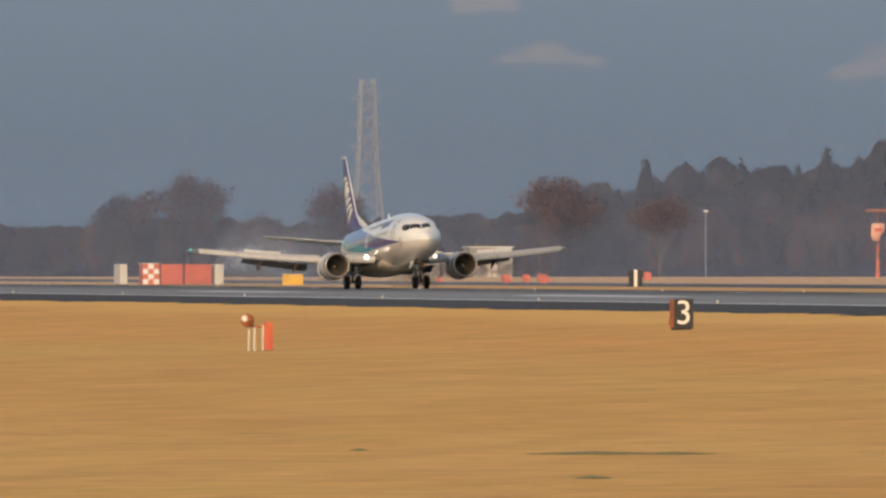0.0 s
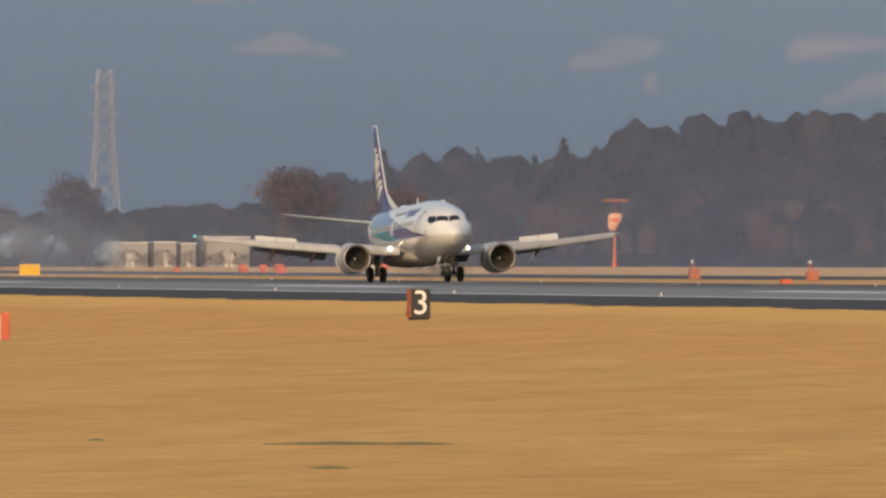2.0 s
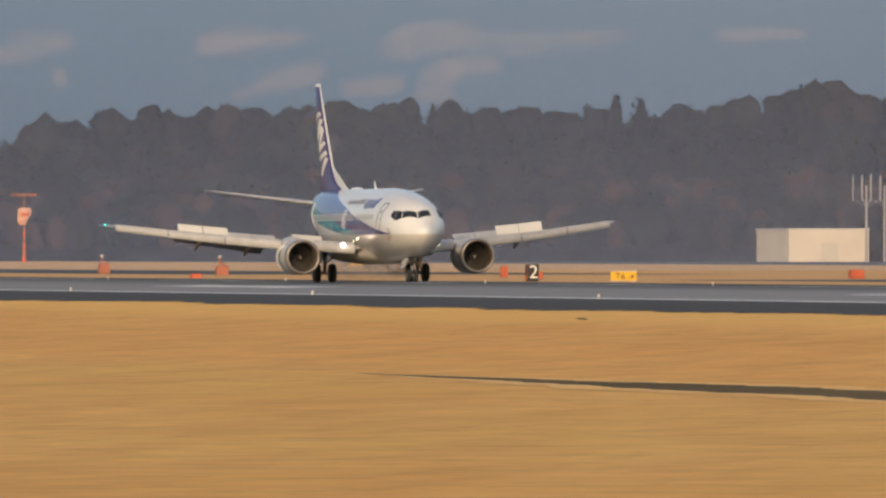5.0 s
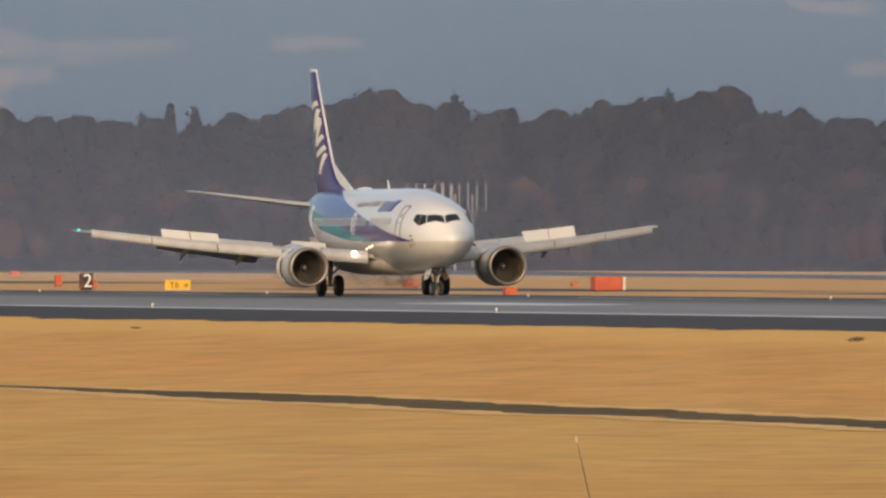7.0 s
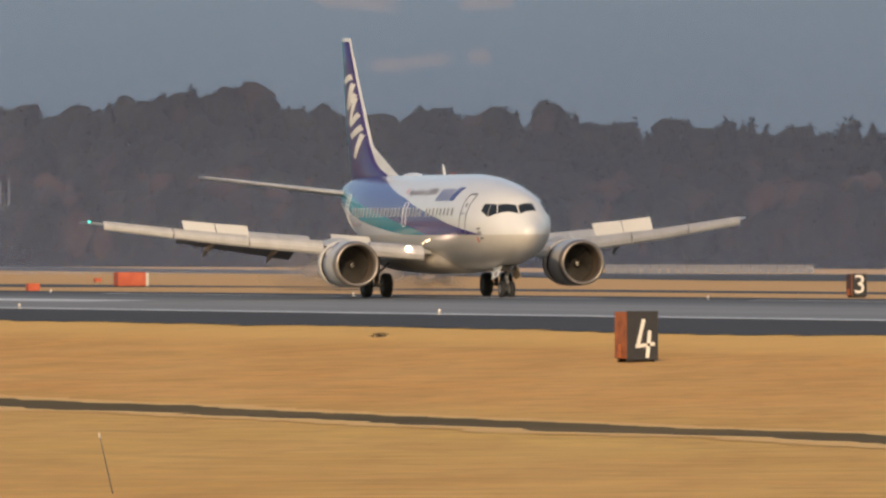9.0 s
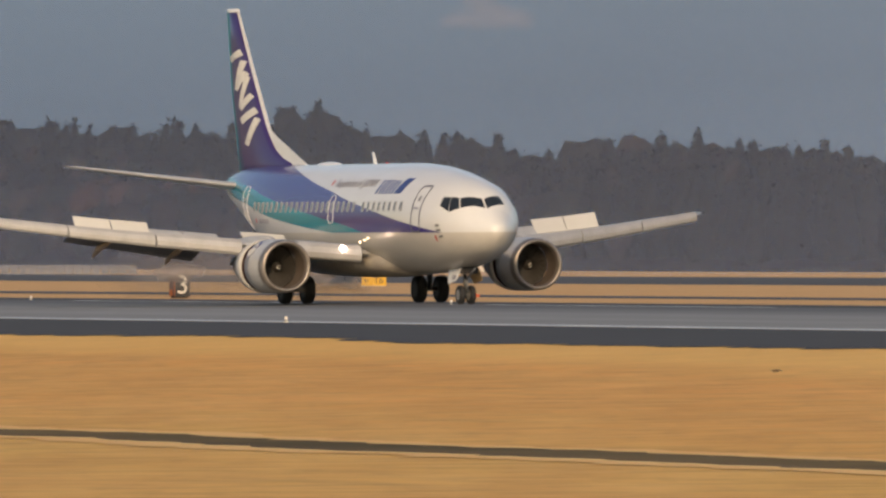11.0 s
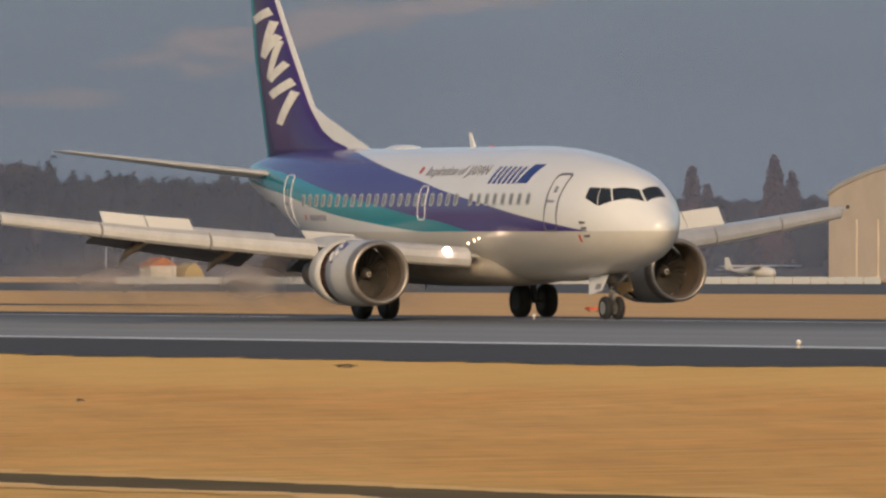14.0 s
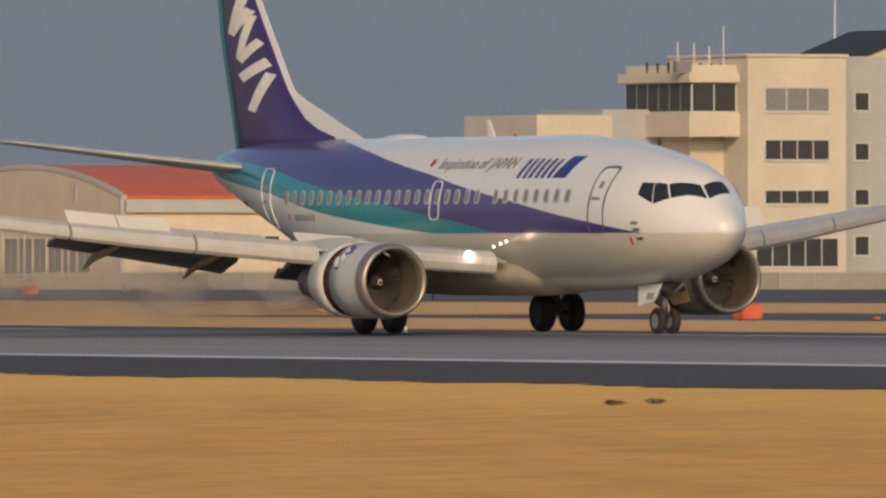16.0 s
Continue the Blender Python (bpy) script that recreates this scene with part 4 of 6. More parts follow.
    for x0, x1, z0, z1, m, nm in ((-11.9, -11.3, 3.38, 3.5, M_DARK, "outflow_door"), (12.1, 12.16, 2.3, 2.5, M_RED, "red_mark"), (-10.6, -10.3, 3.42, 3.47, M_STRUT, "drain_mast")):
        part(nm, skin_patch(bmesh.new(), [(x0, -side_y(x0, z1), z1), (x1, -side_y(x1, z1), z1), (x1, -side_y(x1, z0), z0), (x0, -side_y(x0, z0), z0)], 0.014, 2, 2), m, plane)
    for x0, z0 in ((12.25, 2.85), (12.35, 2.45), (12.3, 2.68)):
        part("probe", skin_patch(bmesh.new(), [(x0, -side_y(x0, z0), z0 + 0.05), (x0 + 0.2, -side_y(x0, z0), z0 + 0.04), (x0 + 0.2, -side_y(x0, z0), z0 - 0.03), (x0, -side_y(x0, z0), z0 - 0.03)], 0.03, 1, 1), M_STRUT, plane)
    return plane


airliner = build_plane()

ROLL = [  # seconds, place along the runway, heading, nose-up (degrees)
    (0, -1089.48, 3.03, 4.28), (0.5, -1057.59, 2.25, 3.31), (1, -1026.17, 1.38, 2.57), (1.5, -994.71, 0.66, 2.38), (2, -964.40, 0.23, 2.19),
    (2.5, -934.66, 0.04, 1.89), (3, -905.29, -0.13, 1.64), (4.2, -836.9, -0.4, 0.6), (5.5, -765.19, -0.69, 0.0), (6, -738.96, -0.72, 0.0), (6.5, -712.96, -0.74, 0.0),
    (7, -687.81, -0.68, 0.0), (7.5, -663.45, -0.61, 0.0), (8, -639.85, -0.54, 0.0), (8.5, -617.11, -0.63, 0.0), (9, -595.32, -0.81, 0.0), (9.5, -574.31, -0.38, 0.0),
    (10, -553.80, 0.04, 0.0), (12.5, -459.70, 2.76, 0.0), (13, -441.87, 2.91, 0.0), (13.5, -424.38, 2.55, 0.0), (14, -407.22, 1.82, 0.0), (14.5, -390.91, 1.36, 0.0),
    (15, -375.21, 1.06, 0.0), (15.5, -360.19, 1.01, 0.0), (16, -345.63, 0.64, 0.0)]
RUNWAY_Y, CROWN = 170.984, 0.378


# ---------------- distance ----------------
def at(bearing, dist, z=0.0):
    a = radians(bearing)
    return Vector((-math.cos(a) * dist, math.sin(a) * dist, z))


def backdrop_material():
    # the mountain glows: its haze and daylight are put into the emission
    m, t, p = nodes_of("glowing_haze_mountain")
    v = coords(t, (0.0006, 0.0006, 0.004))
    big = noise_of(t, v, 1.0, 5, 0.3, 0.72)
    sep = t.nodes.new("ShaderNodeSeparateXYZ")
    t.links.new(coords(t), sep.inputs[0])
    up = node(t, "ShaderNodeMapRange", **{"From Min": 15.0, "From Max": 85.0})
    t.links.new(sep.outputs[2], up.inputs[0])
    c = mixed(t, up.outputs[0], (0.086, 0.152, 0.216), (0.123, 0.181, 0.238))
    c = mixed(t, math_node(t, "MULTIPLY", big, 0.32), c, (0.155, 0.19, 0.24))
    # paler towards +Y: the brighter haze on that side, painted in
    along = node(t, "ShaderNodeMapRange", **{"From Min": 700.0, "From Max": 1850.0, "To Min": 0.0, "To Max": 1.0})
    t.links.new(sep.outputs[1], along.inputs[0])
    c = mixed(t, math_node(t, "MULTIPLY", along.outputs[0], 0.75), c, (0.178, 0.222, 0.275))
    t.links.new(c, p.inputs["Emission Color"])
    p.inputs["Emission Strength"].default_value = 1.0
    p.inputs["Base Color"].default_value = (0.02, 0.02, 0.02, 1)
    p.inputs["Roughness"].default_value = 1.0
    p.inputs["Specular IOR Level"].default_value = 0.0
    return m


def snow_material(name, cover):
    m, t, p = nodes_of(name)
    uv = t.nodes.new("ShaderNodeTexCoord")
    sep = t.nodes.new("ShaderNodeSeparateXYZ")
    t.links.new(uv.outputs["UV"], sep.inputs[0])
    n = noise_of(t, coords(t, (0.03, 0.03, 0.1)), 1.0, 8, 0.3, 0.7)
    fine = noise_of(t, coords(t, (0.15, 0.15, 0.35)), 1.0, 6, 0.3, 0.7)
    dv = math_node(t, "ABSOLUTE", math_node(t, "SUBTRACT", sep.outputs[1], 0.5))
    du = math_node(t, "ABSOLUTE", math_node(t, "SUBTRACT", sep.outputs[0], 0.5))
    across = math_node(t, "SUBTRACT", 1.0, math_node(t, "MULTIPLY", dv, 2.0))
    along = math_node(t, "MULTIPLY", math_node(t, "SUBTRACT", 0.5, du), 6.0, True)
    f = math_node(t, "ADD", math_node(t, "MULTIPLY", across, 1.4), math_node(t, "SUBTRACT", math_node(t, "MULTIPLY", n, 1.6), 1.0))
    f = math_node(t, "MULTIPLY", math_node(t, "MULTIPLY", f, 1.3, True), along)
    f = math_node(t, "MULTIPLY", f, math_node(t, "ADD", math_node(t, "MULTIPLY", fine, 0.3), 0.7))
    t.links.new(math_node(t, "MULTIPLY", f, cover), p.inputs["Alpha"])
    # the snow's pinkish light is put into its emission
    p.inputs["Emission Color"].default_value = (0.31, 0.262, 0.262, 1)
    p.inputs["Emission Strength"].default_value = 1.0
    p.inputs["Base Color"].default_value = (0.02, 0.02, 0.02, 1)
    p.inputs["Specular IOR Level"].default_value = 0.0
    return m


def build_distance():
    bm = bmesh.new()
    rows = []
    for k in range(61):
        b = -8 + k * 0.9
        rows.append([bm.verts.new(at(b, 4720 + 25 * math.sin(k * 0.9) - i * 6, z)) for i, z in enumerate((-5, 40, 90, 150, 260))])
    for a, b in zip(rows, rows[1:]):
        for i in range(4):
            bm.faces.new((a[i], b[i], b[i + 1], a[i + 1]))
    mountain = tagged(part("backdrop", bm, backdrop_material(), smooth=True), "glowing blue-grey mountain backdrop with haze painted in, far behind the airfield", "mountain", kind="structure")
    ms, clear = snow_material("far_snow_glow", 0.5), snow_material("clear_snow_glow", 0.8)
    d = 4560.0

    def snow(*path, mat=ms):
        """A glowing sheet for a snow field along a path of (bearing, height, half width in mrad)."""
        n = 8 * (len(path) - 1)
        bm = bmesh.new()
        uv = bm.loops.layers.uv.new("flow")
        rows = []
        for k in range(n + 1):
            f = k / 8
            i = min(int(f), len(path) - 2)
            f -= i
            f = f * f * (3 - 2 * f) * 0.5 + f * 0.5
            b, e, w = [p + (q - p) * f for p, q in zip(path[i], path[i + 1])]
            w *= 1.7
            q, r = path[max(0, i)], path[i + 1]
            run, rise = radians(r[0] - q[0]) * 1000, r[1] - q[1]
            ln = math.hypot(run, rise)
            rows.append([bm.verts.new(at(b - s * math.degrees(w / 1000) * rise / ln, d, EYE[2] + (e + s * w * run / ln) / 1000 * d)) for s in (-1, 1)])
        for k in range(n):
            a, b = rows[k], rows[k + 1]
            face = bm.faces.new((a[0], b[0], b[1], a[1]))
            for loop, c in zip(face.loops, ((k / n, 0), ((k + 1) / n, 0), ((k + 1) / n, 1), (k / n, 1))):
                loop[uv].uv = c
        part("snow_field", bm, mat, mountain, "glowing see-through sheet for a pinkish snow field in haze")
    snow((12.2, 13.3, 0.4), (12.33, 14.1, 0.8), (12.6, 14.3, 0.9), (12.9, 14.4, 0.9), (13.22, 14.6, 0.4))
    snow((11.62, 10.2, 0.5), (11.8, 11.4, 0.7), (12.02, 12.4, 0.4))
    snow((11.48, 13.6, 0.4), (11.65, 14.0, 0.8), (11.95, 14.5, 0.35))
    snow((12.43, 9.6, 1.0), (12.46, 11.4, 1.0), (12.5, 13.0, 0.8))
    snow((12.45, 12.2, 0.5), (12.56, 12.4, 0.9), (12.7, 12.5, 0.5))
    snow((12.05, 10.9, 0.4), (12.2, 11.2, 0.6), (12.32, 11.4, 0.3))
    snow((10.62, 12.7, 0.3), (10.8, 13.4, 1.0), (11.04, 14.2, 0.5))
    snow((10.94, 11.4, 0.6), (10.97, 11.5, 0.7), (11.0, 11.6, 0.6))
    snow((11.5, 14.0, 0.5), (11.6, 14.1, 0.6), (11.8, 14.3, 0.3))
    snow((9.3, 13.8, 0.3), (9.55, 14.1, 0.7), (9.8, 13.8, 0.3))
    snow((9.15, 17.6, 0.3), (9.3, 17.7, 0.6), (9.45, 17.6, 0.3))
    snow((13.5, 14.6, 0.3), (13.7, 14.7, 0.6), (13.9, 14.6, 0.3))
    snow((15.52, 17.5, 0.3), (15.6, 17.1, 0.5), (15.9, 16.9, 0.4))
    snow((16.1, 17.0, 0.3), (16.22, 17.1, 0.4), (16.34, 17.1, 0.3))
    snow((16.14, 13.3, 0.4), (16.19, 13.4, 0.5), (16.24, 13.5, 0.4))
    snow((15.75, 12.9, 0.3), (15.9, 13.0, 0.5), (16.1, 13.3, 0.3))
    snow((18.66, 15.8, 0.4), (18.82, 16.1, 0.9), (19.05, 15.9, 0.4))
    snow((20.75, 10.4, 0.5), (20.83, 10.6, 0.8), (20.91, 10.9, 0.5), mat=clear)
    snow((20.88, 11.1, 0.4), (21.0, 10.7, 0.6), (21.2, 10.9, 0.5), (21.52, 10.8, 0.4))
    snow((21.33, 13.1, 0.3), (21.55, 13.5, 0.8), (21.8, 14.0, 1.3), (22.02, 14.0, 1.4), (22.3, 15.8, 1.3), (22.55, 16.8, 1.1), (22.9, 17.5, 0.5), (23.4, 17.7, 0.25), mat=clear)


build_distance()

def build_haze_sheets():
    """Added see-through blue sheets that stand for winter haze, denser near the ground, between the field and the
    woods.
    """
    m, t, p = nodes_of("haze_sheet")
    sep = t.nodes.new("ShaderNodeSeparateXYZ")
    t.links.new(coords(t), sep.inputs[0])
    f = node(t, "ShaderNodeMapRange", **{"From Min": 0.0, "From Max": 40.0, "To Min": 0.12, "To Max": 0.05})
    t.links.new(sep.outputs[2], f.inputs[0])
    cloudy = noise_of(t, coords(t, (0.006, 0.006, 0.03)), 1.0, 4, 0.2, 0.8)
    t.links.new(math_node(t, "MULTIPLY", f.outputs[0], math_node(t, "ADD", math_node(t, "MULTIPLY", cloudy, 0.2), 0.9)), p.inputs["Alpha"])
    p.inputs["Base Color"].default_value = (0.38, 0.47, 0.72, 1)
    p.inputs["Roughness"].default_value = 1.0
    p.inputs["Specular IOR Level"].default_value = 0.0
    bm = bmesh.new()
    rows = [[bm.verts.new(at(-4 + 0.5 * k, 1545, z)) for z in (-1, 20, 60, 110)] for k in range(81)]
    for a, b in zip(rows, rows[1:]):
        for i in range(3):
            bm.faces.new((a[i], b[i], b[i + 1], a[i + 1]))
    tagged(part("haze", bm, m, smooth=True), "see-through bluish sheet standing for haze before the woods", "haze", kind="structure")
    # a second added sheet, dark blue, that dulls the woods along their edge
    m, t, p = nodes_of("haze_bank")
    sep = t.nodes.new("ShaderNodeSeparateXYZ")
    t.links.new(coords(t), sep.inputs[0])
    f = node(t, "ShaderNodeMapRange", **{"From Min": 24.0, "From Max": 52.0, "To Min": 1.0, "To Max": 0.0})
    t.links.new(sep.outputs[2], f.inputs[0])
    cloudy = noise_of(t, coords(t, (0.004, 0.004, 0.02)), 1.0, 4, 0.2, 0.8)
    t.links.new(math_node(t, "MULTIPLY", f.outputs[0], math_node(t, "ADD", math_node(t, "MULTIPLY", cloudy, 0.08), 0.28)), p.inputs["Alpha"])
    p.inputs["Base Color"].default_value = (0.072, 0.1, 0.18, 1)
    p.inputs["Roughness"].default_value = 1.0
    p.inputs["Specular IOR Level"].default_value = 0.0
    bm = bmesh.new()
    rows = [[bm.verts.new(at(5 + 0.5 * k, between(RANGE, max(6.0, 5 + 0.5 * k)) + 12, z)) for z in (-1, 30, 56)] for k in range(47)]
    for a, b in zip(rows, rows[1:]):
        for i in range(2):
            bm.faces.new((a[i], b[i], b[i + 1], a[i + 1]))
    tagged(part("haze_bank", bm, m, smooth=True), "see-through dark blue sheet standing for haze along the edge of the woods", "haze", kind="structure")



# ---------------- woods ----------------
# bearing, height of the treetops (mrad over the eye)
SKYLINE = [(6.0, 2.8), (7.74, 2.7), (8.0, 3.6), (8.4, 3.0), (8.7, 3.2), (9.35, 3.7), (9.6, 4.7), (9.71, 5.7), (10.0, 6.1), (10.16, 7.3), (10.5, 6.6), (10.79, 7.6),
           (10.9, 8.9), (11.3, 9.5), (11.6, 9.6), (12.06, 10.3), (12.5, 9.8), (12.9, 9.4), (13.7, 10.1), (13.88, 11.0), (14.1, 11.3), (14.3, 10.4), (14.67, 9.7), (14.9, 10.9)]
SKYLINE += [(15.3, 11.5), (15.5, 10.0), (15.7, 9.4), (15.95, 10.1), (16.42, 10.2), (16.66, 9.3), (17.35, 8.8), (17.9, 8.8), (17.96, 9.9), (18.22, 10.1), (18.29, 8.8), (18.7, 8.2), (19.06, 7.5),
            (19.65, 8.1), (20.2, 7.7), (20.45, 6.8), (21.1, 6.2), (21.7, 5.5), (22.4, 5.4), (23.1, 4.6), (23.5, 4.1), (25.0, 4.3), (28.0, 4.2)]
# single conifers standing above the rest: bearing, top
SPIRES = [(9.93, 7.3), (10.3, 7.1), (10.63, 7.9), (11.34, 9.9), (13.13, 10.7), (13.23, 10.4), (14.24, 11.3), (14.75, 10.4), (15.08, 11.4), (16.51, 10.0), (17.15, 9.3), (17.65, 9.3), (18.74, 8.6),
          (18.9, 8.4), (19.33, 8.1), (19.68, 8.5), (21.2, 6.7), (21.88, 6.5), (22.19, 6.0), (22.44, 5.8)]
RANGE = [(6.0, 2700), (11.0, 2650), (14.0, 2600), (17.0, 2200), (20.0, 1800), (23.0, 1650), (28.0, 1750)]


def between(table, v):
    for a, b in zip(table, table[1:]):
        if a[0] <= v <= b[0]:
            return a[1] + (b[1] - a[1]) * (v - a[0]) / (b[0] - a[0])
    return table[-1][1]


def leaf_material(name, base, dark, rough=0.9):
    m, t, p = nodes_of(name)
    geo = t.nodes.new("ShaderNodeNewGeometry")
    n = noise_of(t, coords(t, (0.05, 0.05, 0.06)), 1.0, 4, 0.32, 0.68)
    c = mixed(t, geo.outputs["Random Per Island"], base, dark)
    c = mixed(t, math_node(t, "MULTIPLY", n, 0.65), c, tuple(k * 0.66 for k in dark))
    dif, tra, mix = t.nodes.new("ShaderNodeBsdfDiffuse"), t.nodes.new("ShaderNodeBsdfTranslucent"), t.nodes.new("ShaderNodeMixShader")
    for b in (dif, tra):
        t.links.new(c, b.inputs[0])
    mix.inputs[0].default_value = 0.42
    t.links.new(dif.outputs[0], mix.inputs[1])
    t.links.new(tra.outputs[0], mix.inputs[2])
    t.links.new(mix.outputs[0], t.nodes["Material Output"].inputs[0])
    t.nodes.remove(p)
    return m


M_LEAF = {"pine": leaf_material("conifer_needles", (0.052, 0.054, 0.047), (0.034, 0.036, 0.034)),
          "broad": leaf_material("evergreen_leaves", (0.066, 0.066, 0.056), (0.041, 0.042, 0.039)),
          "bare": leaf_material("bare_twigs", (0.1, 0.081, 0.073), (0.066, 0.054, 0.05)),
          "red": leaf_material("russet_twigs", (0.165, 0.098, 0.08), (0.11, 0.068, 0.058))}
M_BARK = surface("bark", (0.1, 0.085, 0.08), (0.07, 0.06, 0.055), 0.5, 3.0, 0.9)


def crown(kind, h, rng, count, clump=1.0):
    """Clumps of a crown as triangles in an array (count * 2, 3, 3), the tree's foot at the origin."""
    u = rng.random(count)
    ang = rng.random(count) * 2 * np.pi
    if kind == "pine":
        z = h * (0.08 + 0.92 * u ** 0.9)
        r = (h * 0.19) * (1 - (z / h)) ** 0.8 * (0.55 + 0.5 * rng.random(count)) + 0.1
    else:
        lo = 0.08 if kind == "broad" else 0.2
        f = lo + (1 - lo) * u
        z = h * f
        shape = np.sqrt(np.clip(1 - ((f - 0.58) / 0.46) ** 2, 0.02, 1))
        lob = 0.78 + 0.3 * np.sin(ang * 3 + h) * np.sin(f * 9 + h)
        r = h * (0.36 if kind == "broad" else 0.42) * shape * lob * np.sqrt(0.25 + 0.75 * rng.random(count))
        z = z * (0.93 + 0.14 * rng.random(count))
    c = np.stack([r * np.cos(ang), r * np.sin(ang), z], 1)
    s = clump * h * (0.055 if kind == "broad" else 0.045) * (0.6 + 0.8 * rng.random(count))
    tri = rng.normal(size=(count, 2, 3, 3))
    tri /= np.linalg.norm(tri, axis=3, keepdims=True)
    if kind in ("bare", "red"):
        tri[..., 2] = np.abs(tri[..., 2]) * 1.3
        tri[:, :, 2] *= 0.35
    tri = tri * s[:, None, None, None] + c[:, None, None, :]
    return tri.reshape(-1, 3, 3)


def crown_normals(tri, h):
    """Soft normals, outward from the crown's middle."""
    n = tri.reshape(-1, 3) - np.array((0, 0, h * 0.3))
    n[:, 2] *= 0.6
    n /= np.linalg.norm(n, axis=1, keepdims=True)
    face = np.cross(tri[:, 1] - tri[:, 0], tri[:, 2] - tri[:, 0])
    turn = (face * n.reshape(-1, 3, 3).mean(1)).sum(1) < 0
    tri[turn] = tri[turn][:, ::-1]
    m = tri.reshape(-1, 3) - np.array((0, 0, h * 0.3))
    m[:, 2] *= 0.6
    face = np.cross(tri[:, 1] - tri[:, 0], tri[:, 2] - tri[:, 0])
    face /= np.linalg.norm(face, axis=1, keepdims=True) + 1e-9
    m = m / np.linalg.norm(m, axis=1, keepdims=True) + 0.1 * np.repeat(face, 3, 0)
    return m / np.linalg.norm(m, axis=1, keepdims=True)


def mesh_of(name, tris, material, normals=None):
    me = bpy.data.meshes.new(name)
    v = tris.reshape(-1, 3)
    me.vertices.add(len(v))
    me.vertices.foreach_set("co", v.astype(np.float32).ravel())
    n = len(tris)
    me.loops.add(n * 3)
    me.loops.foreach_set("vertex_index", np.arange(n * 3, dtype=np.int32))
    me.polygons.add(n)
    me.polygons.foreach_set("loop_start", np.arange(0, n * 3, 3, dtype=np.int32))
    me.update(calc_edges=True)
    me.materials.append(material)
    if normals is not None:
        me.polygons.foreach_set("use_smooth", np.ones(n, dtype=bool))
        me.normals_split_custom_set_from_vertices(normals.astype(np.float32))
    return me


def unit_ball():
    bm = bmesh.new()
    bmesh.ops.create_icosphere(bm, subdivisions=2, radius=1.0)
    v = np.array([tuple(p.co) for p in bm.verts])
    f = np.array([[p.index for p in q.verts] for q in bm.faces], dtype=np.int32)
    bm.free()
    return v, f


BALL_V, BALL_F = unit_ball()


def lumpy_crown(kind, h, rng):
    """The dense inside of a crown: an uneven, lobed body (points, triangles, normals), foot at the origin."""
    d = BALL_V
    f = (d[:, 2] + 1) / 2
    ph = rng.random(6) * 6.3
    ang = np.arctan2(d[:, 1], d[:, 0])
    lobes = 1 + 0.14 * np.sin(3 * ang + ph[0] + 5 * f) + 0.12 * np.sin(5 * ang + ph[1] - 9 * f) + 0.1 * np.sin(13 * f + ph[2] + 2 * ang) + 0.11 * rng.normal(size=len(d))
    if kind == "pine":
        lobes = 1 + (lobes - 1) * 0.4
        r = 0.2 * h * np.clip(1 - f, 0, 1) ** 0.62 * np.clip(f * 9, 0, 1) * lobes
        z = h * (0.04 + 0.95 * f)
    else:
        wide = 0.33 if kind == "broad" else 0.3
        r = wide * h * np.sqrt(np.clip(1 - d[:, 2] ** 2, 0, 1)) * lobes * (0.85 + 0.25 * f)
        z = h * (0.04 + 0.95 * f ** 0.85) * (1 + 0.05 * np.sin(2 * ang + ph[3]) * f)
    v = np.stack([r * np.cos(ang), r * np.sin(ang), z], 1)
    n = np.zeros_like(v)
    face = np.cross(v[BALL_F[:, 1]] - v[BALL_F[:, 0]], v[BALL_F[:, 2]] - v[BALL_F[:, 0]])
    for k in range(3):
        np.add.at(n, BALL_F[:, k], face)
    n /= np.linalg.norm(n, axis=1, keepdims=True) + 1e-9
    n = n * 0.7 + np.array((0.0, 0.0, 0.3)) + 0.15 * rng.normal(size=n.shape)
    n /= np.linalg.norm(n, axis=1, keepdims=True) + 1e-9
    return v, BALL_F, n


def leafy(v, n, h, kind, rng, count):
    """Small leaf clumps scattered over a crown's body."""
    pick = rng.integers(0, len(v), count)
    c = v[pick] * np.array((0.92, 0.92, 0.98)) + n[pick] * h * 0.012 * rng.normal(size=(count, 1)) + rng.normal(size=(count, 3)) * h * 0.022
    s = h * (0.045 if kind in ("bare", "red") else 0.055) * (0.5 + 0.8 * rng.random(count))
    tri = rng.normal(size=(count, 3, 3))
    tri /= np.linalg.norm(tri, axis=2, keepdims=True)
    if kind in ("bare", "red"):
        tri[:, 0] *= 1.9
        tri[:, 2] *= 0.5
    tri = tri * s[:, None, None] + c[:, None, :]
    nn = n[pick] + 0.5 * rng.normal(size=(count, 3))
    nn = np.repeat(nn / np.linalg.norm(nn, axis=1, keepdims=True), 3, 0)
    face = np.cross(tri[:, 1] - tri[:, 0], tri[:, 2] - tri[:, 0])
    turn = (face * n[pick]).sum(1) < 0
    tri[turn] = tri[turn][:, ::-1]
    return tri.reshape(-1, 3), np.arange(count * 3, dtype=np.int32).reshape(-1, 3), nn


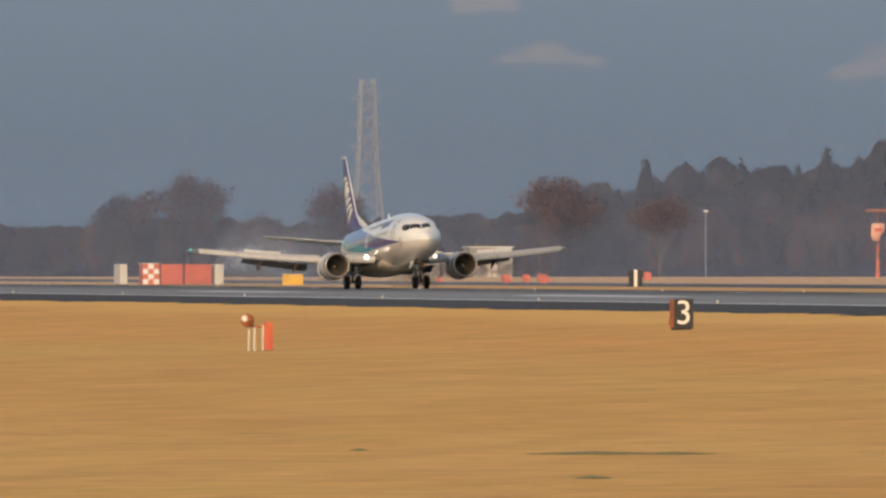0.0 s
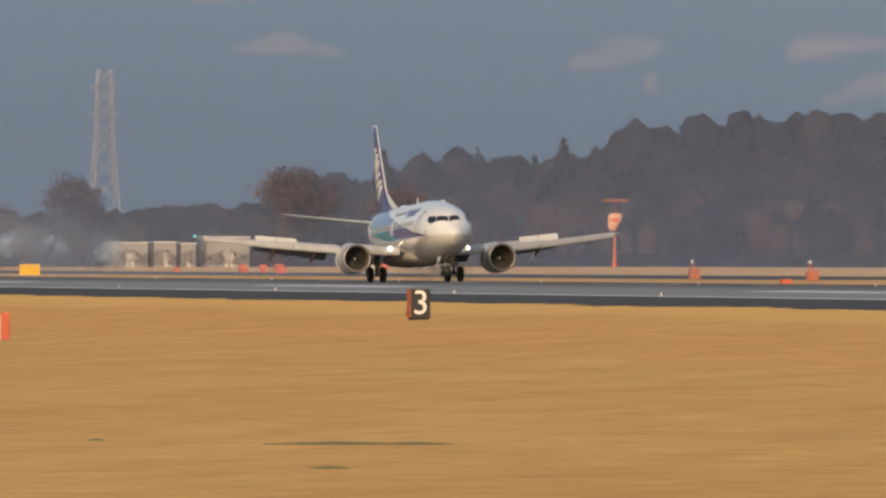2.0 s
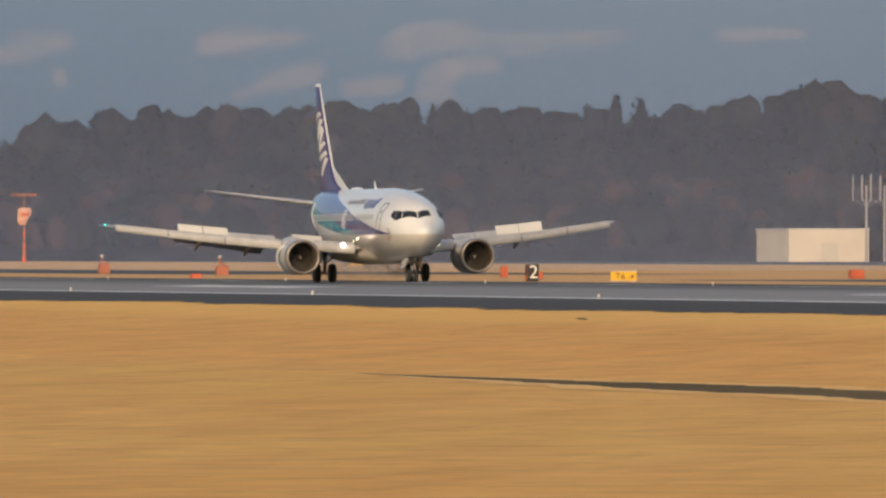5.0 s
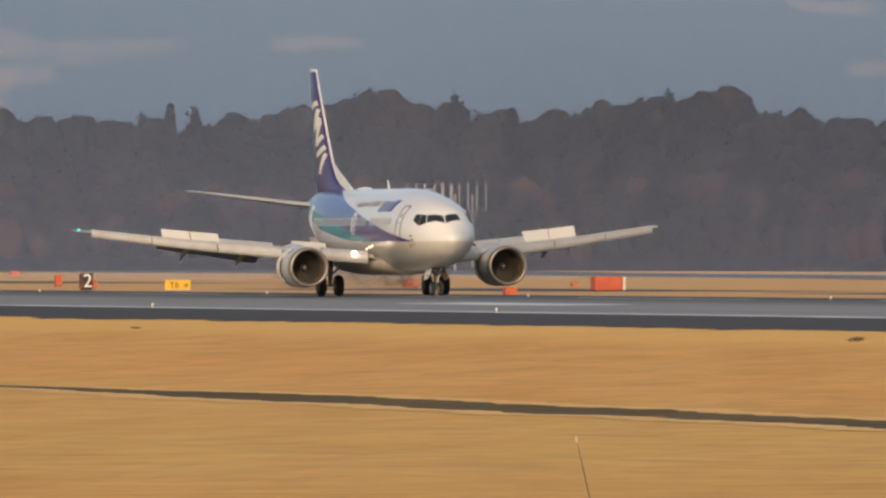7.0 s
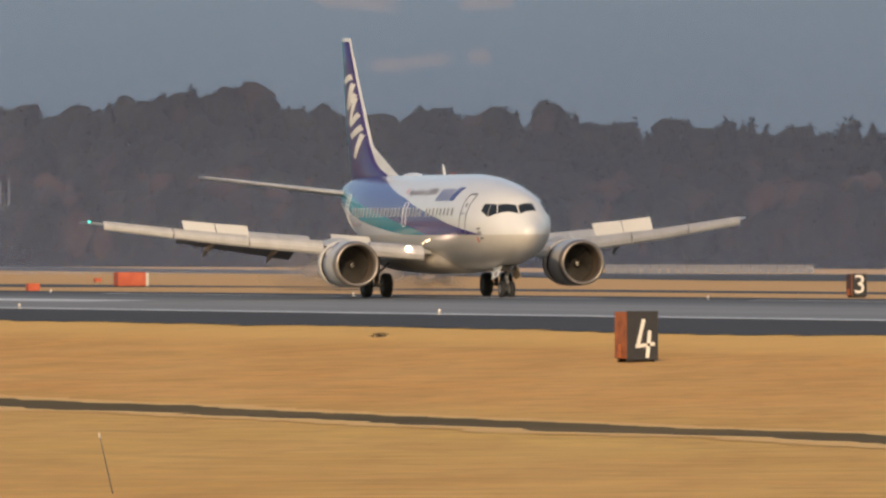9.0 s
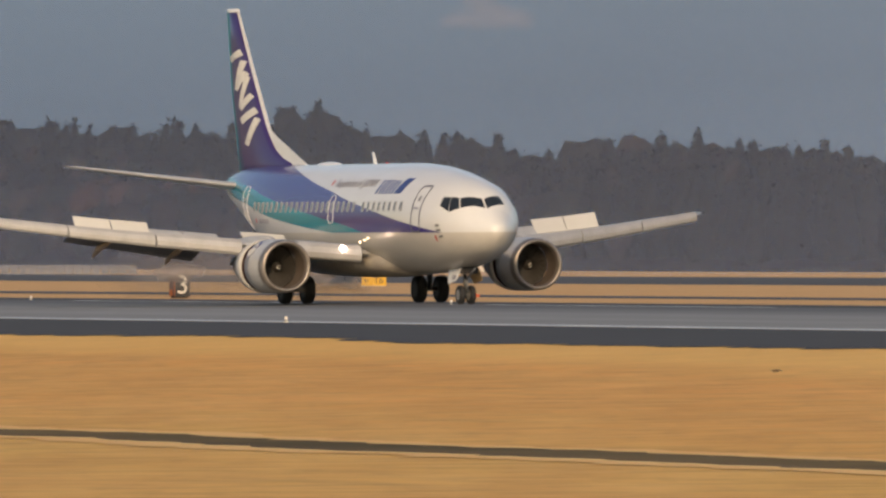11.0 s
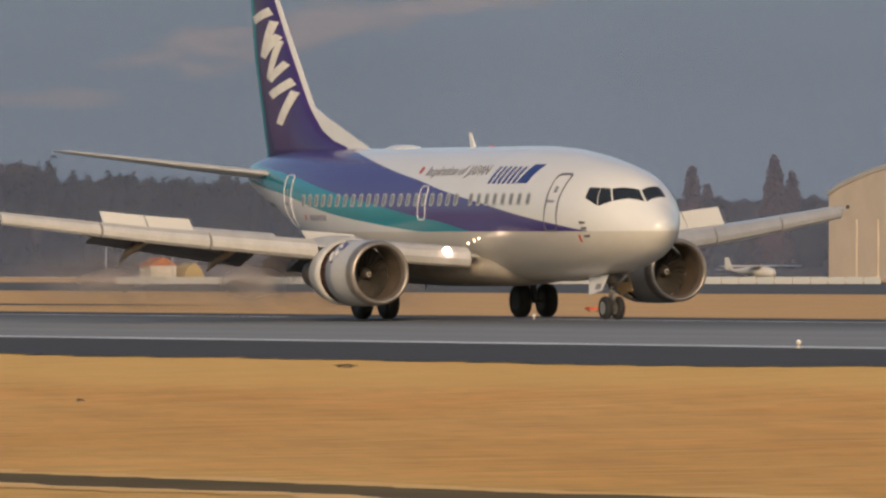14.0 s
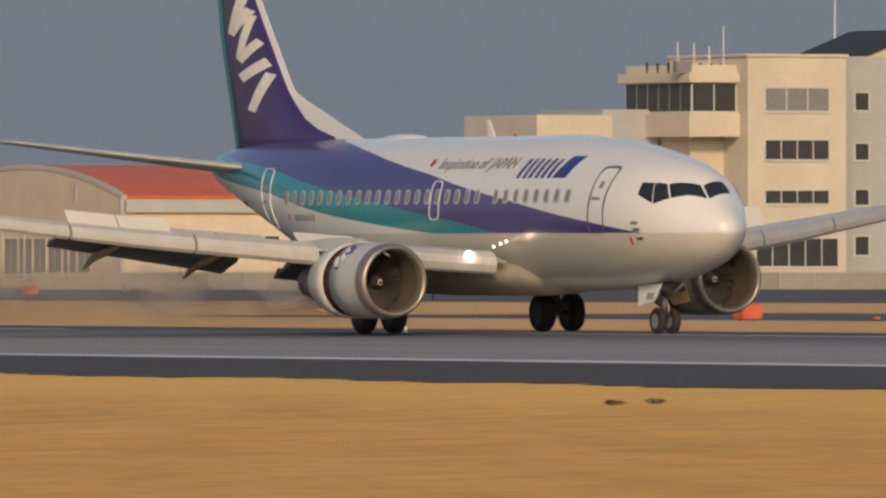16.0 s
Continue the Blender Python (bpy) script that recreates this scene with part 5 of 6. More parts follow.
def mesh_heap(name, pieces, material):
    """One mesh from many pieces of (points, triangles, normals)."""
    off, fs = 0, []
    for v, f, n in pieces:
        fs.append(f + off)
        off += len(v)
    v, f, n = np.concatenate([p[0] for p in pieces]), np.concatenate(fs), np.concatenate([p[2] for p in pieces])
    me = bpy.data.meshes.new(name)
    me.vertices.add(len(v))
    me.vertices.foreach_set("co", v.astype(np.float32).ravel())
    me.loops.add(len(f) * 3)
    me.loops.foreach_set("vertex_index", f.astype(np.int32).ravel())
    me.polygons.add(len(f))
    me.polygons.foreach_set("loop_start", np.arange(0, len(f) * 3, 3, dtype=np.int32))
    me.update(calc_edges=True)
    me.materials.append(material)
    me.polygons.foreach_set("use_smooth", np.ones(len(f), dtype=bool))
    me.normals_split_custom_set_from_vertices(n.astype(np.float32))
    return me


def full_tree(kind, h, rng, count):
    body = lumpy_crown(kind, h, rng)
    return [body, leafy(body[0], body[2], h, kind, rng, count)]


def build_woods():
    rng = np.random.default_rng(3)
    heaps = {k: [] for k in M_LEAF}

    def plant(kind, b, d, foot, h, count):
        p = np.array(at(b, d, foot), dtype=float)
        heaps[kind] += [(v + p, f, n) for v, f, n in full_tree(kind, h, rng, count)]
    b = 6.2
    while b < 27.5:
        dist, top = between(RANGE, b), between(SKYLINE, b)
        summit = EYE[2] + top / 1000 * dist
        rows = max(3, min(12, int(summit / 2.3)))
        for r in range(rows):
            bb = b + rng.normal() * 0.03
            f = r / (rows - 1)
            d = dist + 40 + 110 * f + rng.normal() * 4
            back = f > 0.85
            pick = rng.random()
            if b < 9.4:
                kind = "bare" if pick < 0.55 else ("red" if pick < 0.75 else "broad")
            elif b < 10.82:
                kind = ("bare" if pick < 0.35 else "broad" if pick < 0.6 else "pine") if f > 0.4 else ("red" if pick < 0.5 else "bare")
            elif b < 19:
                kind = ("broad" if pick < (0.7 if b < 16.5 else 0.35) else "pine" if pick < 0.92 else "bare") if f > 0.45 else ("broad" if pick < 0.5 else "bare" if pick < 0.85 else "red")
            elif b < 22.6:
                kind = "pine" if pick < 0.65 else "broad" if pick < 0.88 else "bare"
            else:
                kind = "bare" if pick < 0.5 else "pine" if pick < 0.7 else "broad"
            summit = EYE[2] + between(SKYLINE, bb) / 1000 * d
            h = min((9.5 + 4 * rng.random()) if kind == "pine" else (6.5 + 4.5 * rng.random()), summit)
            tip = summit * (0.91 + 0.13 * rng.random() ** 1.6) if back else h + (summit * 0.97 - h) * f * (0.9 + 0.15 * rng.random())
            plant(kind, bb, d, max(0.0, tip - h), min(h, tip), 110)
        b += 0.048 if b < 19 else 0.042
    for b, top in SPIRES:
        d = between(RANGE, b) + 125
        tip = EYE[2] + top / 1000 * d
        h = 11 + 3 * rng.random()
        plant("pine", b, d, max(0.0, tip - h), min(h, tip), 150)
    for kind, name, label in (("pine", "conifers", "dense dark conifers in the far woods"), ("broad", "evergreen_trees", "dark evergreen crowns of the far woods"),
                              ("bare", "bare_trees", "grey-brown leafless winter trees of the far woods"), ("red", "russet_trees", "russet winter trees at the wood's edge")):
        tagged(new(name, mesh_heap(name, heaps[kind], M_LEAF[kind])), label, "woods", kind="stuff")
    # wooded slope behind and under the trees
    bm = bmesh.new()
    prev = None
    for k in range(220):
        b = 6.0 + k * 0.1
        d, top = between(RANGE, b), between(SKYLINE, b)
        summit = EYE[2] + top / 1000 * d
        rise = max(2.0, summit - 9.0) if summit >= 16 else summit * 0.35
        v = [bm.verts.new(at(b, d + e, z)) for e, z in ((14, 0.0), (26, 1.0), (150, rise), (200, rise * 0.8), (290, -1))]
        if prev:
            for i in range(4):
                bm.faces.new((prev[i], v[i], v[i + 1], prev[i + 1]))
        prev = v
    tagged(part("wooded_hill", bm, M_LEAF["bare"], smooth=True), "brown undergrowth slope beneath the woods", "hill", kind="structure")


build_haze_sheets()
build_woods()


def limb_tree(name, x, y, h, spread, label, seed, kind):
    """A leafless tree with trunk, forking limbs and a haze of twigs."""
    rnd = random.Random(seed)
    tree = thing(name, x, y, 0, label, "tree", "trees at the field's edge")
    bm = bmesh.new()
    tips = []

    def grow(a, d, length, r, level):
        b = a + d * length
        rod(bm, a, b, r, r * 0.62, 6)
        if level == 0:
            tips.append(b)
            return
        for k in range(3):
            turn = Vector((rnd.gauss(0, 1), rnd.gauss(0, 1), rnd.gauss(0.25, 0.5))).normalized()
            grow(b, (d * 0.75 + turn * 0.75 * spread).normalized(), length * (0.62 + 0.2 * rnd.random()), r * 0.6, level - 1)
    grow(Vector((0, 0, -0.3)), Vector((rnd.gauss(0, 0.05), rnd.gauss(0, 0.05), 1)).normalized(), h * 0.26, h * 0.022, 4)
    part("trunk", bm, M_BARK, tree, "grey trunk and limbs")
    rng = np.random.default_rng(seed)
    pts = np.array([tuple(t) for t in tips])
    n = 44
    c = np.repeat(pts, n, 0) + rng.normal(size=(len(pts) * n, 3)) * h * 0.045
    tri = rng.normal(size=(len(c), 3, 3))
    tri[:, 2] *= 0.25
    tri = tri * h * 0.018 + c[:, None, :]
    top = tri[..., 2].max()
    tri *= h / top
    ob = new("crown", mesh_of("crown", tri, M_LEAF[kind]))
    ob.parent = tree
    ob["label"] = "fine leafless twigs"
    trunk = tree.children[0]
    trunk.data.transform(Matrix.Scale(h / top, 4))


for i, (b, d, h, sp, kind) in enumerate(((8.14, 2640, 17.2, 1.05, "red"), (7.92, 2650, 13.2, 1.1, "bare"), (8.66, 2630, 14.6, 1.0, "red"), (8.45, 2645, 11.0, 1.1, "red"), (9.52, 2600, 13.4, 1.1, "red"),
                                         (9.98, 2560, 12.6, 1.1, "red"), (22.93, 1640, 9.6, 0.9, "red"), (23.22, 1640, 8.8, 0.9, "red"))):
    p = at(b, d + 75)
    limb_tree("leafless_tree", p.x, p.y, h * 1.03, sp, "leafless russet-brown winter tree at the edge of the field", 20 + i, kind)


M_CONE = leaf_material("fine_russet_twigs", (0.27, 0.14, 0.12), (0.22, 0.12, 0.105))


def cone_tree(b, d, h, seed):
    """A russet, cone-shaped winter tree: straight tapering trunk, short limbs, fine twigs."""
    p = at(b, d)
    tree = thing("cone_tree", p.x, p.y, 0, "tall cone-shaped russet winter tree by the hangar", "tree", "cone-shaped trees")
    rng = np.random.default_rng(seed)
    bm = rod(bmesh.new(), (0, 0, -0.3), (0, 0, h * 0.97), h * 0.018, 0.03, 8)
    for k in range(26):
        z, a = h * (0.12 + 0.032 * k), 2.4 * k
        r = 0.2 * (h - z)
        rod(bm, (0, 0, z), (r * math.cos(a), r * math.sin(a), z + 0.35 * r), 0.06, 0.02, 5)
    part("trunk", bm, M_BARK, tree, "straight grey trunk with short limbs")
    tri = crown("pine", h, rng, 1300, 0.7)
    ob = new("crown", mesh_of("crown", tri, M_CONE, crown_normals(tri, h)))
    ob.parent = tree
    ob["label"] = "dense fine russet twigs"


for b, d, h in ((23.7, 1700, 12.6), (23.76, 1708, 10.6), (24.02, 1700, 13.8), (24.09, 1710, 12.0)):
    cone_tree(b, d, h, int(b * 100))


# ---------------- airfield furniture ----------------
def edge_light(x, y):
    z = ground_z(y) + 0.02
    ob = thing("runway_edge_light", x, y, z, "small white runway edge light on a short stem", "runway light", "runway edge lights")
    part("base", rod(bmesh.new(), (0, 0, 0), (0, 0, 0.04), 0.1, 0.08, 12), M_POST, ob)
    part("stem", rod(bmesh.new(), (0, 0, 0.04), (0, 0, 0.11), 0.025, 0.025, 8), M_POST, ob)
    bm = bmesh.new()
    loft(bm, [[(r * math.cos(a), r * math.sin(a), zz) for a in [2 * math.pi * k / 12 for k in range(12)]] for r, zz in ((0.04, 0.1), (0.06, 0.12), (0.06, 0.165), (0.04, 0.195), (0.01, 0.205))])
    part("lens", bm, M_EDGELAMP, ob, "glowing white lens", True)
    return ob


first = edge_light(-682.89 - 600, 144.54)
for k in range(-9, 13):
    copy_thing(first, pose(-682.89 + 60 * k, 144.54, ground_z(144.54) + 0.02))
for k in range(-14, 12):
    copy_thing(first, pose(-705 + 60 * k, 198.2, ground_z(198.2) + 0.02))


def distance_sign(x, y, digit, size, rust, label):
    """A box sign: its black face with the digit looks along +X."""
    w, dp, h = 0.86 * size, 1.2 * size, 1.37 * size
    z = ground_z(y)
    ob = thing("distance_sign", x, y, z, label, "runway sign", "distance signs")
    part("body", box(bmesh.new(), -dp, -0.02, -w / 2, w / 2, 0.1, h, 0.02), M_RUST if rust else M_RUSTY, ob, "weathered orange steel box" if rust else "dark red-brown box")
    part("face", box(bmesh.new(), -0.018, 0.02, -w / 2 - 0.01, w / 2 + 0.01, 0.06, h + 0.02, 0.01), M_BLACK, ob, "black panel")
    if digit == "4":
        # an open-topped four in three strokes
        stroke = bmesh.new()
        for (ya, za), (yb, zb), t in (((0.03, 1.17), (-0.13, 0.47), 0.05), ((-0.2, 0.43), (0.34, 0.5), 0.05), ((0.2, 0.86), (0.13, 0.12), 0.05)):
            run = Vector((yb - ya, zb - za)).normalized() * t * size
            loft(stroke, [[(xx, ya * size + run.y, za * size - run.x), (xx, yb * size + run.y, zb * size - run.x), (xx, yb * size - run.y, zb * size + run.x), (xx, ya * size - run.y, za * size + run.x)] for xx in (0.022, 0.035)])
        part("digit", stroke, M_SIGNWHITE, ob, "white numeral")
    else:
        text_part("digit", digit, 1.55 * size, M_SIGNWHITE, ob, pose(0.03, 0, h * 0.53, 90, 0, 90), "white numeral", 0.02)
    for dx in (-dp * 0.85, -dp * 0.15):
        part("foot", box(bmesh.new(), dx - 0.06, dx + 0.06, -w / 2 + 0.05, w / 2 - 0.05, -0.03, 0.12), M_DARK, ob)
    part("hinge_box", box(bmesh.new(), -dp * 0.7, -dp * 0.45, -w / 2 - 0.1, -w / 2 + 0.01, 0.12, 0.5 * size, 0.015), M_RUST, ob, "small side box")
    part("corner_trim", box(bmesh.new(), -0.1, -0.02, -w / 2 - 0.03, -w / 2 + 0.01, 0.1, h, 0.008), M_RUST, ob)
    return ob


distance_sign(-651.5, 115.75, "3", 1.0, True, "weathered orange box sign with white numeral 3 on black")
distance_sign(-381.6, 115.4, "4", 1.0, True, "weathered orange box sign with white numeral 4 on black")
distance_sign(-974.5, 221.6, "2", 0.83, False, "small box sign with white numeral 2 on black")
distance_sign(-700.3, 223.1, "3", 0.86, False, "small box sign with white numeral 3 on black")


def black_board(x, y):
    ob = thing("marker_board", x, y, 0, "tall black and white striped marker board", "marker board")
    for k, (a, b, m) in enumerate(((-0.7, -0.2, M_BLACK), (-0.19, 0.12, M_SIGNWHITE), (0.13, 0.62, M_BLACK))):
        part("panel", box(bmesh.new(), -0.06, 0.06, a, b, 0.12, 1.7, 0.01), m, ob)
    for yy in (-0.5, 0.45):
        part("leg", rod(bmesh.new(), (0, yy, -0.05), (0, yy, 0.2), 0.04), M_POST, ob)


black_board(-1364.7, 237.9)


def guidance_sign(x, y, w, h, words, label, size):
    ob = thing("guidance_sign", x, y, 0, label, "taxiway sign", "taxiway signs")
    part("panel", box(bmesh.new(), -0.12, 0.0, -w / 2, w / 2, 0.1, h, 0.015), M_YELLOW, ob, "yellow panel")
    part("rim", box(box(bmesh.new(), -0.14, 0.012, -w / 2 - 0.04, w / 2 + 0.04, h, h + 0.04), -0.14, 0.012, -w / 2 - 0.04, w / 2 + 0.04, 0.07, 0.1), M_POST, ob)
    if words:
        for off, wd in words:
            if wd in "<>":
                s = 1 if wd == ">" else -1
                bm = box(bmesh.new(), 0.0, 0.02, off - 0.18 * size, off + 0.16 * size, h * 0.52 - 0.035 * size, h * 0.52 + 0.035 * size)
                for k in (-1, 1):
                    tip = (0.01, off + s * 0.22 * size, h * 0.52)
                    rod(bm, tip, (0.01, off + s * 0.04 * size, h * 0.52 + k * 0.16 * size), 0.035 * size, n=4)
                part("arrow", bm, M_BLACK, ob, "black arrow")
            else:
                text_part("letters", wd, 0.85 * size, M_BLACK, ob, pose(0.006, off, h * 0.53, 90, 0, 90), "black lettering", 0.01)
    for yy in (-w * 0.35, w * 0.35):
        part("leg", rod(bmesh.new(), (-0.06, yy, -0.05), (-0.06, yy, 0.12), 0.03), M_POST, ob)


guidance_sign(-955.3, 223.4, 1.75, 0.7, [(-0.25, "T6"), (0.5, ">")], "yellow taxiway sign reading T6 with an arrow", 0.7)
guidance_sign(-928.0, 309.0, 1.72, 0.83, [(0.3, "T6"), (-0.5, "<")], "yellow taxiway sign reading T6 behind the runway", 0.75)
guidance_sign(-595.4, 288.2, 2.2, 1.06, [(-0.3, "T5"), (0.68, ">")], "yellow taxiway sign reading T5 with an arrow", 0.95)
guidance_sign(-1518.6, 228.4, 2.15, 1.2, [], "plain yellow sign board seen edge on in haze", 1.0)
guidance_sign(-1834.0, 394.0, 2.1, 1.0, [], "distant plain yellow sign board", 1.0)


def marker(x, y, w, h):
    ob = thing("orange_marker", x, y, 0, "small orange marker box on short legs in the grass", "marker", "orange markers")
    part("box", box(bmesh.new(), -w / 2, w / 2, -w / 2, w / 2, 0.06, h, min(w, h) * 0.08), M_ORANGE, ob)
    part("cap", box(bmesh.new(), -w * 0.42, w * 0.42, -w * 0.42, w * 0.42, h, h * 1.07), M_RUST, ob)
    for sx in (-1, 1):
        part("leg", rod(bmesh.new(), (0, sx * w * 0.35, -0.05), (0, sx * w * 0.35, 0.1), 0.03), M_DARK, ob)


for x, y, w, h in ((-2005, 331.3, 1.1, 0.8), (-2005, 334.1, 0.95, 0.8), (-1935, 324.6, 1.2, 0.9), (-2002, 350.6, 0.95, 1.15), (-1781, 286.1, 0.7, 0.62), (-1724, 287.4, 0.67, 0.55), (-1672, 280.6, 0.9, 0.8),
                   (-1064, 216.4, 0.75, 0.37), (-1775, 394.3, 1.1, 0.56), (-1738, 287.3, 0.95, 0.54), (-1737, 291.8, 1.1, 0.68), (-1036, 259.6, 1.0, 0.66), (-1022, 232.7, 0.65, 0.56), (-1091, 245.8, 0.5, 0.86),
                   (-824, 212.4, 0.7, 0.46), (-1081, 283.7, 0.5, 0.34), (-552, 237.9, 0.5, 0.18), (-502, 260.3, 0.88, 0.62), (-935, 428.4, 0.87, 0.63), (-496, 262.7, 0.26, 0.17), (-490, 262.3, 0.21, 0.13), (-574, 248.7, 0.3, 0.15), (-688, 234.1, 0.73, 0.22)):
    marker(x, y, w, h)


def long_orange_box(x, y):
    ob = thing("equipment_box", x, y, 0, "long orange equipment box with a pale end", "equipment box")
    part("body", box(bmesh.new(), -0.6, 0.6, -1.05, 0.85, 0.08, 0.98, 0.04), M_ORANGE, ob)
    part("end_panel", box(bmesh.new(), -0.58, 0.58, 0.85, 1.05, 0.08, 0.96, 0.02), M_POST, ob, "pale end panel")
    part("base", box(bmesh.new(), -0.55, 0.55, -0.95, 0.95, -0.05, 0.08), M_DARK, ob)


long_orange_box(-933.2, 247.2)


def small_aerial(x, y):
    """Orange cabinet with a thin aerial."""
    ob = thing("aerial_cabinet", x, y, 0, "orange cabinet with a short aerial mast in the grass", "cabinet", "aerial cabinets")
    part("cabinet", box(bmesh.new(), -0.4, 0.4, -0.5, 0.5, 0.0, 0.7, 0.04), M_HAZEORANGE, ob)
    part("mast", rod(bmesh.new(), (0, -0.2, 0.7), (0, -0.2, 1.5), 0.05, 0.03), M_HAZEORANGE, ob)
    part("head", box(bmesh.new(), -0.1, 0.1, -0.32, -0.08, 1.45, 1.65, 0.02), M_POST, ob)
    part("side_arm", rod(bmesh.new(), (0, -0.2, 1.1), (0, 0.35, 0.75), 0.04), M_HAZEORANGE, ob)


for x, y in ((-1202, 246.7), (-1292, 254.4), (-1290, 264.8), (-1545, 304.2)):
    small_aerial(x, y)


def approach_lamp(x, y):
    """Two boxes on posts: a round lamp head and a red cabinet."""
    z = ground_z(y)
    ob = thing("approach_light", x, y, z, "pale posts with an orange lamp head and red cabinet", "airfield light")
    ob.scale = (1.4, 1.4, 1.4)
    for yy in (-0.23, -0.07, 0.17):
        part("post", rod(bmesh.new(), (0, yy, -0.05), (0, yy, 0.72), 0.035, n=8), M_POST, ob)
    part("cabinet", box(bmesh.new(), -0.1, 0.12, 0.2, 0.44, 0.02, 0.8, 0.02), M_ORANGE, ob, "red cabinet")
    bm = bmesh.new()
    loft(bm, [ellipse(xx, -0.3, 0.86, r, r, 16) for xx, r in ((0.2, 0.19), (0.05, 0.17), (-0.15, 0.09), (-0.2, 0.02))])
    part("lamp_head", bm, M_RUST, ob, "round orange lamp head", True)
    bm = bmesh.new()
    bmesh.ops.create_uvsphere(bm, u_segments=10, v_segments=6, radius=0.1, matrix=Matrix.Translation((0.2, -0.38, 0.9)))
    part("lens", bm, M_EDGELAMP, ob, "bright lens", True)
    part("crossbar", rod(bmesh.new(), (0, -0.3, 0.72), (0, 0.25, 0.66), 0.03), M_RUST, ob)


approach_lamp(-576.7, 85.3)


def windsock(x, y):
    ob = thing("windsock_mast", x, y, 0, "tall red and white windsock mast before the woods", "windsock")
    for k in range(6):
        part("mast_section", rod(bmesh.new(), (0, 0, 1.05 * k - 0.1 * (k == 0)), (0, 0, 1.05 * (k + 1)), 0.38 - 0.045 * k, 0.335 - 0.045 * k, 8), M_ORANGE if k % 2 == 0 else M_RUST, ob)
    bm = bmesh.new()
    loft(bm, [[(0.3 * math.cos(a) * r, r * math.sin(a) + o, z) for a in [2 * math.pi * k / 14 for k in range(14)]] for z, r, o in ((6.2, 0.5, -0.3), (7.0, 0.85, -0.3), (7.9, 1.15, 0), (8.7, 1.2, 0.1), (9.1, 0.9, 0.1))])
    part("sock", bm, M_SOCK, ob, "white and orange sock", True)
    part("sock_band", box(bmesh.new(), 0.35, 0.45, -0.6, 0.7, 7.7, 8.3, 0.03), M_ORANGE, ob)
    part("top_arm", box(bmesh.new(), -0.1, 0.1, -2.2, 2.2, 11.0, 11.5, 0.1), M_RUST, ob, "rust red cross arm")
    part("pole", rod(bmesh.new(), (0, 0, 6.2), (0, 0, 11.2), 0.1, 0.06), M_RUST, ob)


windsock(-2410, 461)


def lattice_pylon(x, y):
    ob = thing("transmission_tower", x, y, 0, "tall pale lattice transmission tower fading into haze", "pylon")
    levels = [(0, 4.4), (8, 3.8), (15, 3.2), (21, 2.75), (26, 2.4), (31, 2.1), (35, 1.95), (39, 1.85), (43, 1.75), (47.6, 1.5)]
    for sx in (-1, 1):
        for sy in (-1, 1):
            bm = bmesh.new()
            for (z0, w0), (z1, w1) in zip(levels, levels[1:]):
                rod(bm, (sx * w0, sy * w0, z0), (sx * w1, sy * w1, z1), 0.25, n=5)
            part("leg", bm, M_LATTICE, ob)
    for s in (-1, 1):
        for ax in (0, 1):
            bm = bmesh.new()
            for (z0, w0), (z1, w1) in zip(levels, levels[1:]):
                for k in (-1, 1):
                    a, b = (k * w0, s * w0, z0), (-k * w1, s * w1, z1)
                    if ax:
                        a, b = (a[1], a[0], a[2]), (b[1], b[0], b[2])
                    rod(bm, a, b, 0.13, n=4)
            part("bracing", bm, M_LATTICE, ob)
    for z, w in ((31, 4.2), (36.5, 3.9), (43, 3.6)):
        bm = bmesh.new()
        for s in (-1, 1):
            rod(bm, (0, 0, z + 1.2), (0, s * w, z), 0.12, n=4)
            rod(bm, (0, 0, z - 0.4), (0, s * w, z), 0.12, n=4)
        part("cross_arm", bm, M_LATTICE, ob)


lattice_pylon(-3557, 553.4)


def aerial_array(x, y):
    ob = thing("aerial_array", x, y, 0.0, "row of tall grey aerial masts with rings of rods", "aerial array")
    for k, yy in enumerate((-4.75, -1.45, 1.5, 4.65)):
        mast = part("mast", rod(bmesh.new(), (0, yy, -0.4), (0, yy, 13.4), 0.27, 0.2, 8), M_MAST, ob, "pale grey mast")
        for a in range(6):
            dy = -1.95 + 0.78 * a
            dx = 1.9 * (1 if a % 2 else -1)
            hi = 15.1 + 0.3 * math.sin(a * 2.3 + k)
            part("rod_element", rod(bmesh.new(), (dx, yy + dy, 10.6), (dx, yy + dy, hi), 0.1, n=5), M_MAST, mast)
            part("strut", rod(bmesh.new(), (0, yy, 9.4), (dx, yy + dy, 11.2), 0.06, n=4), M_MAST, mast)
            part("spoke", rod(bmesh.new(), (0, yy, 12.6), (dx, yy + dy, 12.6), 0.05, n=4), M_MAST, mast)


aerial_array(-2500, 633.0)

def windowed(parent, name, x, y0, y1, z0, z1, panes, face="x", gap=0.12, material=None):
    """A window band on the face at x (or at y for face 'y'), with its frame and single panes."""
    def put(bm, a, b, c0, c1, out0, out1):
        if face == "x":
            return box(bm, x + out0, x + out1, a, b, c0, c1)
        return box(bm, a, b, x - out1, x - out0, c0, c1)
    frame_ob = part("window", put(bmesh.new(), y0 - 0.1, y1 + 0.1, z0 - 0.12, z1 + 0.1, -0.05, 0.02), M_POST, parent)
    part("sill", put(bmesh.new(), y0 - 0.15, y1 + 0.15, z0 - 0.2, z0 - 0.12, -0.05, 0.14), M_POST, frame_ob)
    w = (y1 - y0) / panes
    for k in range(panes):
        part("pane", put(bmesh.new(), y0 + k * w + gap / 2, y0 + (k + 1) * w - gap / 2, z0, z1, -0.02, 0.035), material or M_PANE, frame_ob)
    return frame_ob


